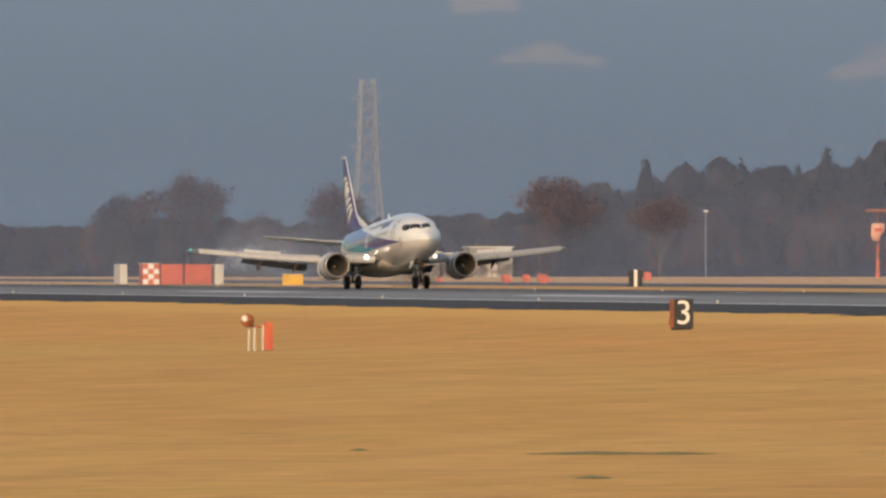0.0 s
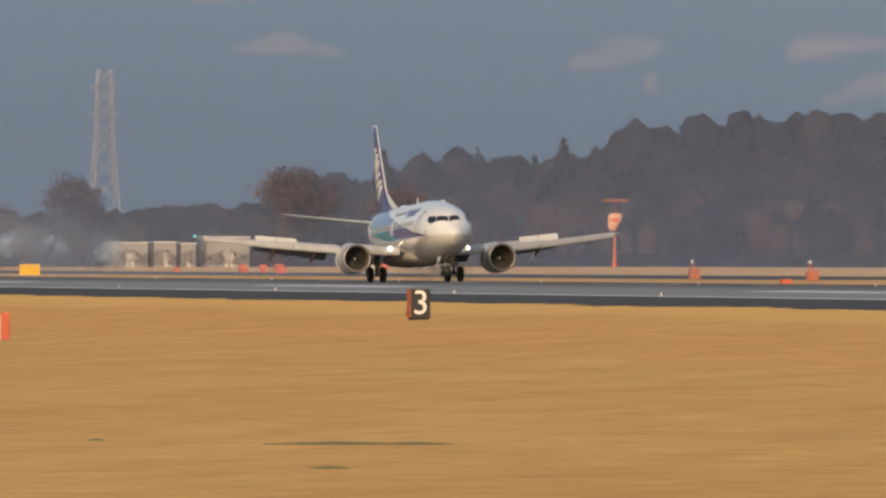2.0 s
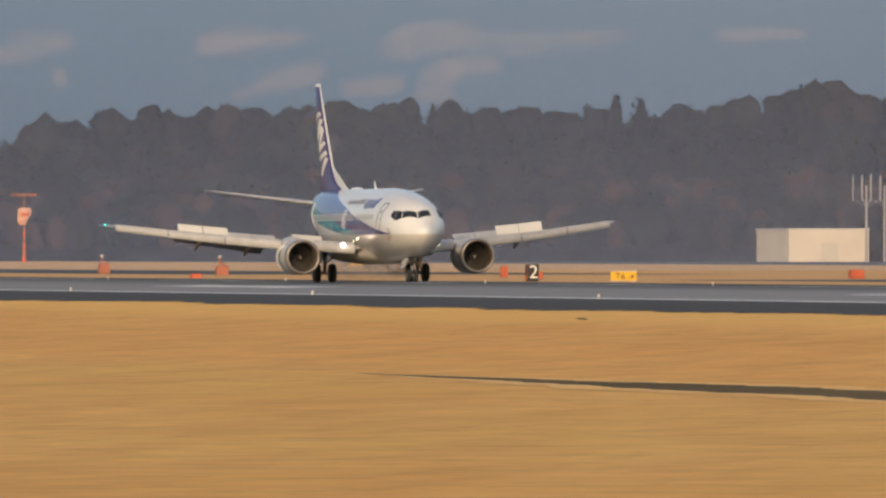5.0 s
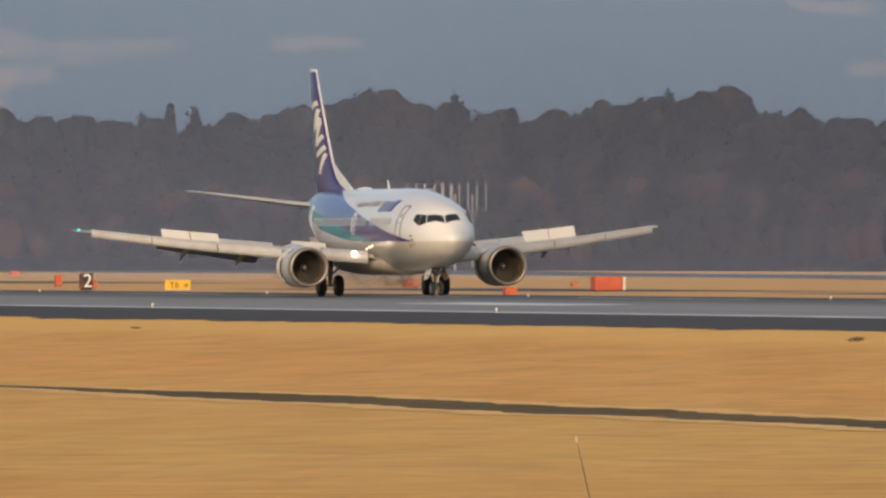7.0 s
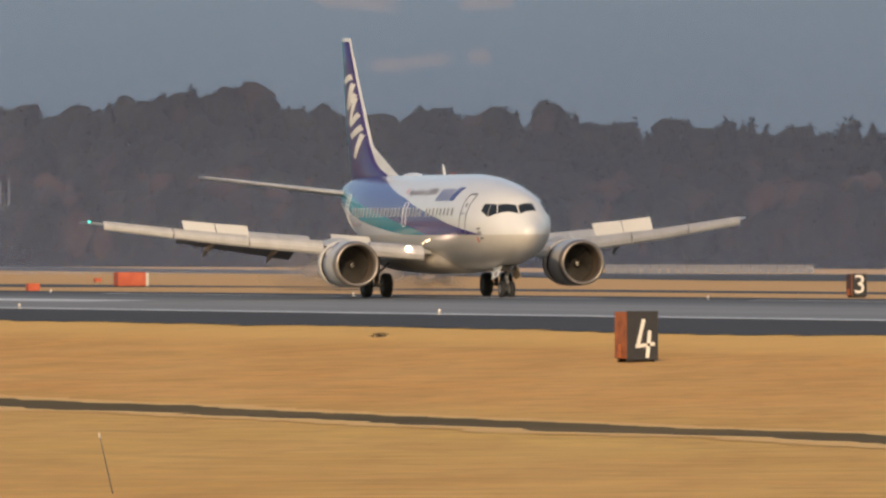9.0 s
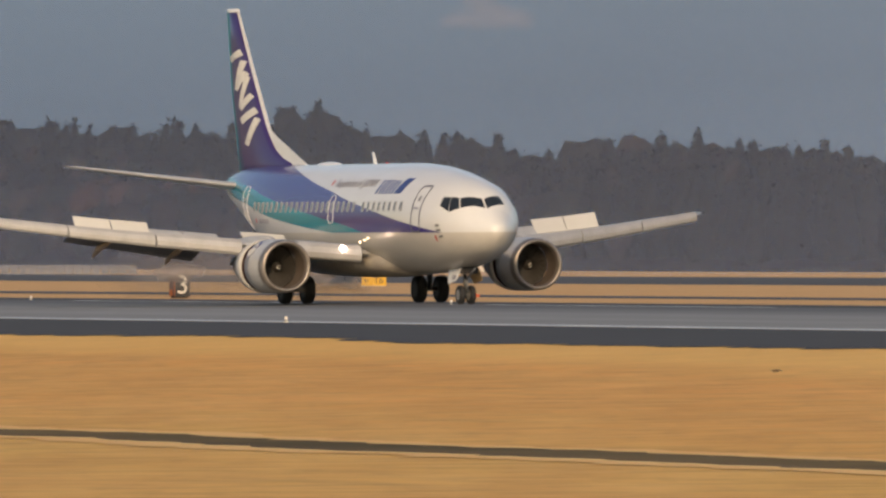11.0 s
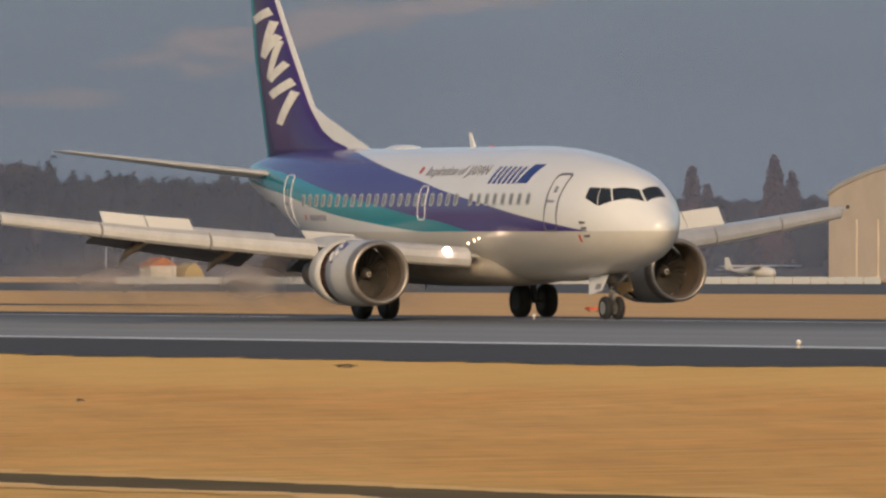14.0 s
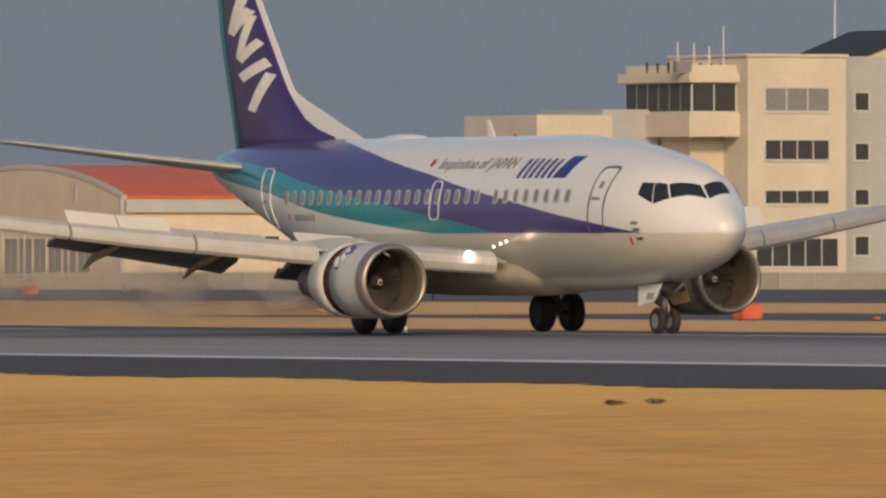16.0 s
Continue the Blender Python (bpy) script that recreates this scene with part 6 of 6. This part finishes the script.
def shed(x, y, w, h, label, depth=10.0, mat=None):
    ob = thing("shed", x, y, 0.0, label, "shed", "pale sheds")
    part("wall", box(bmesh.new(), -depth, 0, -w / 2, w / 2, -0.2, h, 0.05), mat or M_CREAM, ob)
    part("roof_edge", box(bmesh.new(), -depth - 0.2, 0.2, -w / 2 - 0.2, w / 2 + 0.2, h, h + 0.25, 0.03), M_POST, ob)
    part("door", box(bmesh.new(), 0.0, 0.08, -w * 0.1, w * 0.12, 0, h * 0.6), M_TAN, ob)
    return ob


shed(-2500, 621.5, 14.4, 5.6, "long cream shed in front of the woods", 24.0)
# concrete grey in place of cream: the sheds' haze is put into the colour
for x, y, w, h in ((-2570, 404.4, 6.6, 4.2), (-2569, 410.6, 4.0, 4.3), (-2568, 414.6, 2.6, 4.1), (-2566, 421.4, 7.6, 5.2)):
    shed(x, y, w, h, "pale cream building half hidden behind shrubs", 8.0, M_CONCRETE)


def shrub(x, y, h, seed):
    ob = thing("shrub", x, y, 0.0, "low spreading russet-brown shrub before the low sheds", "shrub", "shrubs by the sheds")
    rng = np.random.default_rng(seed)
    part("stems", rod(rod(bmesh.new(), (0, 0, -0.2), (0.2, 0.3, h * 0.5), 0.07, 0.03, 5), (0, 0, -0.2), (-0.2, -0.3, h * 0.5), 0.07, 0.03, 5), M_BARK, ob)
    tri = crown("bare", h * 0.72, rng, 260, 1.0) * np.array((1.2, 2.3, 1.0))
    c = new("crown", mesh_of("crown", tri, M_LEAF["red"], crown_normals(tri, h)))
    c.parent = ob


for k in range(16):
    shrub(-2552 + 1.3 * (k % 3), 399.5 + 1.95 * k, 3.3 + 0.9 * math.sin(k * 2.1), 60 + k)


def checker_store(x, y):
    ob = thing("store_hut", x, y, 0, "red and white chequered hut beside red containers", "hut")
    part("wall", box(bmesh.new(), -3, 0, -0.9, 0.9, 0, 2.3, 0.03), M_ORANGE, ob)
    for i in range(3):
        for j in range(4):
            if (i + j) % 2 == 0:
                part("white_square", box(bmesh.new(), -0.02, 0.04, -0.9 + 0.6 * i, -0.3 + 0.6 * i, 0.05 + 0.56 * j, 0.6 + 0.56 * j), M_SIGNWHITE, ob)
    part("roof", box(bmesh.new(), -3.1, 0.1, -1.0, 1.0, 2.3, 2.38), M_POST, ob)


checker_store(-1607.8, 226.0)


def container(x, y, w, mat, label):
    ob = thing("container", x, y, 0, label, "container", "containers")
    part("body", box(bmesh.new(), -5, 0, -w / 2, w / 2, 0.05, 2.25, 0.04), mat, ob)
    for k in range(int(w / 0.4)):
        yy = -w / 2 + 0.25 + 0.4 * k
        part("rib", box(bmesh.new(), 0.0, 0.05, yy - 0.06, yy + 0.06, 0.15, 2.15), mat, ob)
    part("skid", box(bmesh.new(), -4.8, -0.2, -w / 2 + 0.1, w / 2 - 0.1, -0.05, 0.05), M_DARK, ob)


container(-1608, 223.0, 0.8, M_POST, "narrow pale grey container")
container(-1607.5, 228.3, 2.4, M_ORANGE, "red steel shipping container on the grass")
container(-1607.3, 231.2, 3.0, M_ORANGE, "red steel shipping container on the grass")
container(-1607, 233.5, 1.0, M_POST, "narrow pale grey container")


# ---------------- apron buildings ----------------
def office_block():
    ob = thing("terminal_building", -1143, 587, 0, "cream flat-roofed airfield building with glazed tower storey", "building")
    def wall(name, x0, x1, y0, y1, z0, z1, mat, label=""):
        return part(name, box(bmesh.new(), x0 + 1143, x1 + 1143, y0 - 587, y1 - 587, z0, z1, 0.03), mat, ob, label)
    annex = wall("annex", -1163.4, -1149.1, 575.1, 582.5, 9.4, 15.2, M_CREAM, "cream upper annex")
    wall("annex_base", -1165, -1147.6, 575.0, 592, 0, 9.4, M_CREAM)
    # annex_side and side_block: grey in place of cream, shade put into the colour
    wall("annex_side", -1163.4, -1151.0, 582.5, 588, 9.4, 15.6, M_GREYWALL, "recessed wall with shade put into its grey colour")
    wall("roof_slab", -1163.4, -1151.0, 582.6, 587.1, 15.6, 15.75, M_GREYWALL)
    wall("tower_stem", -1153, -1145.5, 588.3, 592, 9.4, 13.5, M_CREAM)
    tower = wall("tower_storey", -1155.8, -1143, 587.2, 591.6, 13.4, 19.6, M_CREAM, "overhanging tower storey")
    wall("tower_sill", -1156.3, -1142.5, 586.7, 591.9, 13.3, 15.4, M_CREAM)
    wall("tower_roof", -1156.3, -1142.5, 586.7, 591.9, 18.05, 18.9, M_CREAM)
    main = wall("main_block", -1156, -1140.9, 591.6, 601.3, 0, 20.3, M_CREAM, "cream main block")
    wall("parapet", -1156.2, -1140.7, 591.4, 601.5, 20.3, 20.55, M_CREAM)
    side = wall("side_block", -1156, -1142.5, 601.3, 612, 0, 20.4, M_GREYWALL, "side block with shade put into its grey colour")
    # glazing
    windowed(tower, "band", 0.0, 0.2, 4.5, 15.55, 17.95, 2)
    windowed(tower, "band", 0.2, -12.7, -0.1, 15.55, 17.95, 6, "y")
    for z0, z1 in ((15.6, 17.55), (11.35, 13.0), (7.5, 8.6)):
        windowed(main, "row", 2.1, 6.3, 12.6, z0, z1, 4 if z0 < 15 else 3, material=M_PANE if z0 < 15 else M_WINDOW)
    for z0, z1 in ((15.7, 17.2), (11.35, 12.75), (7.4, 8.7), (3.0, 4.6)):
        windowed(side, "row", 0.5, 16.0, 17.4, z0, z1, 1)
    windowed(annex, "win", -6.1, -10.6, -8.6, 10.3, 12.2, 1)
    windowed(annex, "win", -8.0, -4.1, -2.0, 10.3, 12.2, 1)
    windowed(annex, "row", -4.6, -10.5, 4.2, 6.5, 8.0, 8)
    windowed(main, "row", 2.1, 5.4, 13.5, 2.0, 4.4, 5)
    # pediment, aerials
    bm = bmesh.new()
    loft(bm, [[(x, 17.2, 20.41), (x, 25.0, 20.41), (x, 25.0, 22.7), (x, 22.8, 22.7)] for x in (-12.9, 0.4)])
    part("roof_gable", bm, M_CREAM, ob, "sloping roof house")
    bm = bmesh.new()
    loft(bm, [[(x, 17.0, 20.6), (x, 17.3, 20.45), (x, 22.9, 22.66), (x, 22.7, 22.85)] for x in (-13, 0.6)])
    part("roof_slope", bm, M_DARK, ob, "dark roof slope")
    for y, h in ((-0.9, 2.0), (0.7, 1.9), (2.2, 1.6), (3.6, 3.4), (14.6, 9.0)):
        part("aerial", rod(bmesh.new(), (-0.6, y, 18.8 if y < 5 else 22), (-0.6, y, 19.6 + h if y < 5 else 26.5), 0.11, 0.08, 6), M_POST, ob, "pale roof aerial")
    for k in range(9):
        y = -3.6 + 1.05 * k
        part("roof_light", rod(bmesh.new(), (-1.2, y, 18.85), (-1.2, y, 19.75), 0.07, 0.15, 6), M_DARK, ob)
    part("roof_box", box(bmesh.new(), -0.9, -0.3, -1.2, 0.4, 18.9, 19.9), M_WINDOW, ob)
    for k in range(5):
        part("pier", box(bmesh.new(), -4.55, -3.6, -11.6 + 2.9 * k, -10.0 + 2.9 * k, 0, 4.4, 0.05), M_CREAM, ob, "cream pier of the porch")
    part("porch_slab", box(bmesh.new(), -4.6, -2.6, -12.0, 4.2, 4.4, 5.5, 0.05), M_GREYWALL, ob)


office_block()


def hangar():
    ob = thing("hangar", -1350.7, 629.1, 0, "barrel-roofed hangar with orange roof and cream side", "hangar")
    def arch(y, r=0.0):
        pts = [(0 + r, y, 0.0), (0 + r, y, 8.9 + r * 0.3)]
        for k in range(1, 16):
            f = k / 16
            pts.append((-47 * f, y, 8.9 + 3.1 * math.sin(math.pi * f) ** 0.9 + r))
        return pts + [(-47 - r, y, 8.9 + r * 0.3), (-47 - r, y, 0.0)]
    # tan against the cream side: the gable's shade is put into its colour
    part("gable", loft(bmesh.new(), [arch(0.0), arch(0.35)]), M_TAN, ob, "gable with shade put into its tan colour")
    part("body", loft(bmesh.new(), [arch(0.35, -0.1), arch(27.5, -0.1)]), M_CREAM, ob, "cream walls")
    rings = []
    for y in (0.4, 27.9):
        top = [(p[0], y, p[2] + 0.12) for p in arch(y, 0.25)[1:-1]]
        rings.append(top + [(p[0], p[1], p[2] - 0.3) for p in top[::-1]])
    part("roof", loft(bmesh.new(), rings), M_ROOF, ob, "orange barrel roof", False)
    rings = []
    for y in (-0.12, 0.39):
        top = [(p[0], y, p[2] + 0.14) for p in arch(y, 0.27)[1:-1]]
        rings.append(top + [(p[0], p[1], p[2] - 0.45) for p in top[::-1]])
    part("gable_rim", loft(bmesh.new(), rings), M_GREYWALL, ob, "grey rim along the gable's arch")
    # panes in a paler material: haze before the hangar put into their colour
    for k in range(6):
        windowed(ob, "glazing", 0.0, -28.6 + 3.6 * k, -25.5 + 3.6 * k, 1.2, 4.8, 2, "y", material=M_WINDOW)
    part("eave", box(bmesh.new(), -0.1, 0.5, 0.2, 27.8, 7.4, 8.75, 0.05), M_GREYWALL, ob, "grey eave band")
    for k in range(9):
        windowed(ob, "win", 0.0, 1.4 + 2.9 * k, 3.1 + 2.9 * k, 3.1, 5.0, 1)
    for k in range(7):
        part("door_rib", box(bmesh.new(), -40.0 + 5.4 * k, -39.85 + 5.4 * k, -0.12, 0.02, 0, 6.2), M_TAN, ob)
    part("louvre", box(bmesh.new(), -12.0, -11.0, -0.1, 0.02, 8.6, 10.2), M_GREYWALL, ob)
    part("gable_trim", box(bmesh.new(), -0.12, 0.25, -0.3, 0.02, 0, 8.9), M_GREYWALL, ob)


hangar()


def long_wall(name, x0, y0, x1, y1, h, mat, label, ribs):
    d = Vector((x1 - x0, y1 - y0, 0))
    ob = thing(name, x0, y0, 0, label, "barrier", rz=math.degrees(math.atan2(d.y, d.x)))
    n = max(2, int(d.length / ribs))
    w = d.length / n
    bm = box(bmesh.new(), 0.03, w - 0.03, -0.12, 0.12, 0.0, h, 0.02)
    me = part("panel", bm, mat, ob).data
    ob.children[0].matrix_basis = pose(0, 0, 0)
    for k in range(1, n):
        p = new("panel", me)
        p.parent = ob
        p.matrix_basis = pose(w * k, 0, 0)


long_wall("blast_wall", -1163.4, 457.3, -1138.0, 517.1, 0.62, M_GREYWALL, "low pale concrete blast wall of many panels", 1.5)
long_wall("apron_wall", -1135.0, 520.0, -1105.0, 600.0, 1.5, M_CONCRETE, "grey concrete wall along the apron", 3.0)
long_wall("fence", -1580.6, 473.6, -1573.7, 496.0, 1.0, M_FLAP, "grey airfield fence before the woods", 1.0)
long_wall("low_wall", -1796, 606.6, -1791, 619.7, 0.7, M_TAN, "pair of low cream slabs on the grass", 6.4)


def parked_plane(x, y, turn, scale, label):
    # nacelle grey in place of white: haze over the apron put into the colour
    ob = thing("light_aircraft", x, y, 0.02, label, "aircraft", "parked light aircraft", rz=turn)
    k = scale
    part("fuselage", loft(bmesh.new(), [ellipse(a * k, 0, (0.95 + c) * k, b * k, b * 1.05 * k, 14) for a, b, c in ((2.2, 0.1, 0), (1.9, 0.42, 0), (0.9, 0.55, 0.1), (-0.6, 0.55, 0.15), (-2.5, 0.25, 0.2), (-4.2, 0.1, 0.3))]), M_NACELLE, ob, "white fuselage", True)
    part("wing", loft(bmesh.new(), [airfoil(0.9 * k, -0.6 * k, yy * k, 1.62 * k, 0.17 * k) for yy in (-5.4, 0, 5.4)]), M_NACELLE, ob, "long white wing", True)
    part("fin", slab(bmesh.new(), [(-3.4 * k, 0.04, 1.3 * k), (-4.4 * k, 0.04, 1.3 * k), (-4.5 * k, 0.04, 2.5 * k), (-4.0 * k, 0.04, 2.5 * k)], 0.08), M_NACELLE, ob)
    part("tailplane", loft(bmesh.new(), [airfoil(-3.6 * k, -4.4 * k, yy * k, 1.3 * k, 0.04) for yy in (-1.7, 1.7)]), M_NACELLE, ob)
    for xx, yy in ((1.6, 0), (-0.2, -1.1), (-0.2, 1.1)):
        part("wheel_leg", rod(rod(bmesh.new(), (xx * k, yy * k, 0.2), (xx * 0.8 * k, yy * 0.4 * k, 0.8 * k), 0.06), (xx * k, yy * k - 0.08, 0.2), (xx * k, yy * k + 0.08, 0.2), 0.2, n=12), M_DARK, ob)


parked_plane(-1221, 505.6, 12, 0.72, "white light aircraft parked behind the low blast wall")
parked_plane(-1218, 511.8, 18, 0.8, "white light aircraft with its tail to the woods")
parked_plane(-1216, 515.5, 20, 0.8, "small white high-wing aircraft parked on the apron")
parked_plane(-1212, 522.5, -15, 0.95, "white high-wing light aircraft parked on the apron")
parked_plane(-1210, 527.5, 10, 0.85, "white light aircraft parked behind another")
parked_plane(-1205, 535.5, 25, 0.9, "white light aircraft parked apart on the apron")


def yard_things():
    ob = thing("bush", -1296.4, 528.5, 0, "dark rounded clipped bush on the apron edge", "bush")
    rng = np.random.default_rng(9)
    # lighter twig material on the clumps: haze put into their colour
    for k, (dx, dy, h) in enumerate(((0, -2.2, 3.2), (0.5, 0, 3.8), (0, 2.3, 3.3))):
        c = new("clump", mesh_heap("clump", [(v * np.array((1, 1.5, 1)) + np.array((dx, dy, -0.5)), f, n) for v, f, n in full_tree("broad", h, rng, 300)], M_LEAF["bare"]))
        c.parent = ob
    ob = thing("tent", -1300.4, 518.5, 0, "small yellow tent-like cover on the apron", "tent")
    part("cover", loft(bmesh.new(), [[(x, -1.1, 0), (x, -0.7, 1.3), (x, 0.1, 1.75), (x, 0.8, 1.2), (x, 1.2, 0)] for x in (-1.5, 1.5)]), M_TENT, ob)
    part("skirt", box(bmesh.new(), -1.55, 1.55, -1.15, 1.25, 0, 0.25), M_POST, ob)
    ob = thing("hut", -1301.3, 515.8, 0, "small hut with dull red roof", "hut")
    part("wall", box(bmesh.new(), -1.4, 1.4, -1.3, 1.3, 0, 1.5), M_POST, ob)
    part("roof", loft(bmesh.new(), [[(x, -1.5, 1.5), (x, 0, 2.3), (x, 1.5, 1.5)] for x in (-1.5, 1.5)]), M_RUST, ob)
    for b, d, h in ((21.42, 1330, 6.0), (21.68, 1335, 4.2), (10.16, 2300, 10.4), (25.2, 1250, 4.0)):
        p = at(b, d)
        ob = thing("lamp_post", p.x, p.y, 0, "thin pale lamp post on the far apron", "lamp post", "lamp posts")
        part("pole", rod(bmesh.new(), (0, 0, -0.1), (0, 0, h), 0.06, 0.045, 6), M_LATTICE, ob)
        part("head", box(bmesh.new(), -0.15, 0.15, -0.35, 0.35, h, h + 0.35, 0.04), M_POST, ob)


yard_things()


# ---------------- smoke and mist ----------------
def thin_smoke(name, colour, alpha):
    m, t, p = nodes_of(name)
    sep = t.nodes.new("ShaderNodeSeparateXYZ")
    t.links.new(t.nodes.new("ShaderNodeTexCoord").outputs["UV"], sep.inputs[0])
    n = noise_of(t, coords(t, (0.12, 0.3, 0.5)), 1.0, 5, 0.3, 0.7)
    f = math_node(t, "MULTIPLY", math_node(t, "ADD", math_node(t, "MULTIPLY", n, 0.9), 0.4), math_node(t, "MULTIPLY", sep.outputs[0], sep.outputs[0]))
    t.links.new(math_node(t, "MULTIPLY", f, alpha), p.inputs["Alpha"])
    p.inputs["Base Color"].default_value = (*colour, 1)
    p.inputs["Roughness"].default_value = 1.0
    p.inputs["Specular IOR Level"].default_value = 0.0
    return m


def puff(x, y, z, rx, ry, rz, seed):
    """A billow: an uneven dome bulging towards -Y, dense in its middle and thin at the rim (u: density)."""
    bm = bmesh.new()
    uv = bm.loops.layers.uv.new("density")
    rings, n = 9, 28
    dens, grid = {}, []
    for i in range(rings + 1):
        f = i / rings
        row = []
        for k in range(n):
            a = 2 * math.pi * k / n
            q = 1 + 0.3 * noise.noise((seed + math.cos(a) * 1.5, math.sin(a) * 1.5, f))
            v = bm.verts.new((x + rx * f * q * math.cos(a), y - ry * math.sqrt(max(0.0, 1 - f * f)) * (1 + 0.3 * noise.noise((f * 3 + seed, math.cos(a) * f, math.sin(a) * f))), max(0.05, z + rz * f * q * math.sin(a))))
            dens[v] = 1 - f
            row.append(v)
        grid.append(row)
    for p, q in zip(grid, grid[1:]):
        for k in range(n):
            face = bm.faces.new((p[k], p[(k + 1) % n], q[(k + 1) % n], q[k]))
            for loop in face.loops:
                loop[uv].uv = (dens[loop.vert], 0)
    return bm


def puff_cloud(name, label, puffs, material):
    ob = thing(name, 0, 0, 0, label, "smoke", "smoke and mist")
    for k, p in enumerate(puffs):
        part("puff", puff(*p, 3.7 * k), material, ob, smooth=True).visible_shadow = False
    return ob


touchdown_smoke = puff_cloud("tyre_smoke", "thin bluish tyre smoke drifting over the runway after touchdown",
                             [(-1116, 173, 1.6, 18, 1.5, 2.6), (-1146, 174, 2.3, 26, 2, 3.8), (-1178, 175, 2.4, 26, 2, 3.6)], thin_smoke("tyre_smoke", (0.36, 0.42, 0.52), 1.0))
engine_mist = puff_cloud("engine_mist", "thin tan mist blown up behind the engines on the runway",
                         [(-24, 8, 0.9, 10, 1.2, 1.3), (-37, 9, 1.1, 11, 1.2, 1.7), (-53, 11, 1.0, 14, 1.5, 1.5)], thin_smoke("engine_mist", (0.36, 0.31, 0.28), 1.1))


# ---------------- grass details ----------------
def field_details():
    rnd = random.Random(4)
    # a single dry stalk
    ob = thing("dry_stalk", -209.1, 55, ground_z(55), "single tall dry plant stalk leaning in the grass", "plant")
    part("stem", rod(bmesh.new(), (0, 0.12, -0.05), (-0.1, -0.06, 0.84), 0.012, 0.007, 6), M_BARK, ob)
    part("seed_head", rod(bmesh.new(), (-0.1, -0.06, 0.82), (-0.11, -0.07, 0.9), 0.018, 0.008, 6), M_POST, ob)
    # green patches
    for x, y, lx, ly in ((-272.5, 46.7, 1.6, 1.25), (-271.4, 48.0, 0.8, 0.8), (-278.7, 43.2, 0.4, 0.2), (-242.3, 41.5, 0.8, 0.35)):
        bm = bmesh.new()
        n = 30
        ring = []
        for k in range(n):
            a = 2 * math.pi * k / n
            f = 0.65 + 0.5 * rnd.random()
            px, py = lx * f * math.cos(a), ly * f * math.sin(a)
            ring.append(bm.verts.new((px, py, ground_z(y + py) - ground_z(y) - 0.012)))
        c = bm.verts.new((0, 0, 0.03))
        for k in range(n):
            bm.faces.new((ring[k], ring[(k + 1) % n], c))
        ob = part("green_patch", bm, M_GREEN)
        ob.matrix_basis = pose(x, y, ground_z(y) + 0.02)
        tagged(ob, "low patch of green grass in the dry field", "grass patch", kind="structure")
    # dark low tufts
    rng = np.random.default_rng(14)
    for x, y, w, h in ((-246.5, 125.0, 0.34, 0.1), (-246.2, 125.7, 0.32, 0.11), (-445.5, 126.0, 0.4, 0.09), (-540.2, 124.7, 0.35, 0.08), (-448.2, 126.9, 0.42, 0.1), (-314.2, 129.2, 0.4, 0.09), (-330, 120, 0.2, 0.06), (-287, 112, 0.15, 0.06)):
        tri = crown("broad", 1.0, rng, 160, 1.3) * np.array((w * 2.2, w * 2.2, h))
        ob = tagged(new("weed_clump", mesh_of("weed_clump", tri, M_BARK)), "low dark weed clump in the dry grass", "weeds", "weed clumps")
        ob.matrix_basis = pose(x, y, ground_z(y) - 0.01)


field_details()


def motions():
    walk(airliner, [(t, pose(x, RUNWAY_Y, CROWN, 0.45, -nose, turn)) for t, x, turn, nose in ROLL])
    walk(engine_mist, [(t, pose(x, RUNWAY_Y, CROWN)) for t, x, turn, nose in ROLL])
    walk(touchdown_smoke, [(0, pose(0, 0, CROWN)), (4, pose(3, 4, CROWN + 0.6)), (16, pose(12, 16, CROWN + 2.4))])


motions()
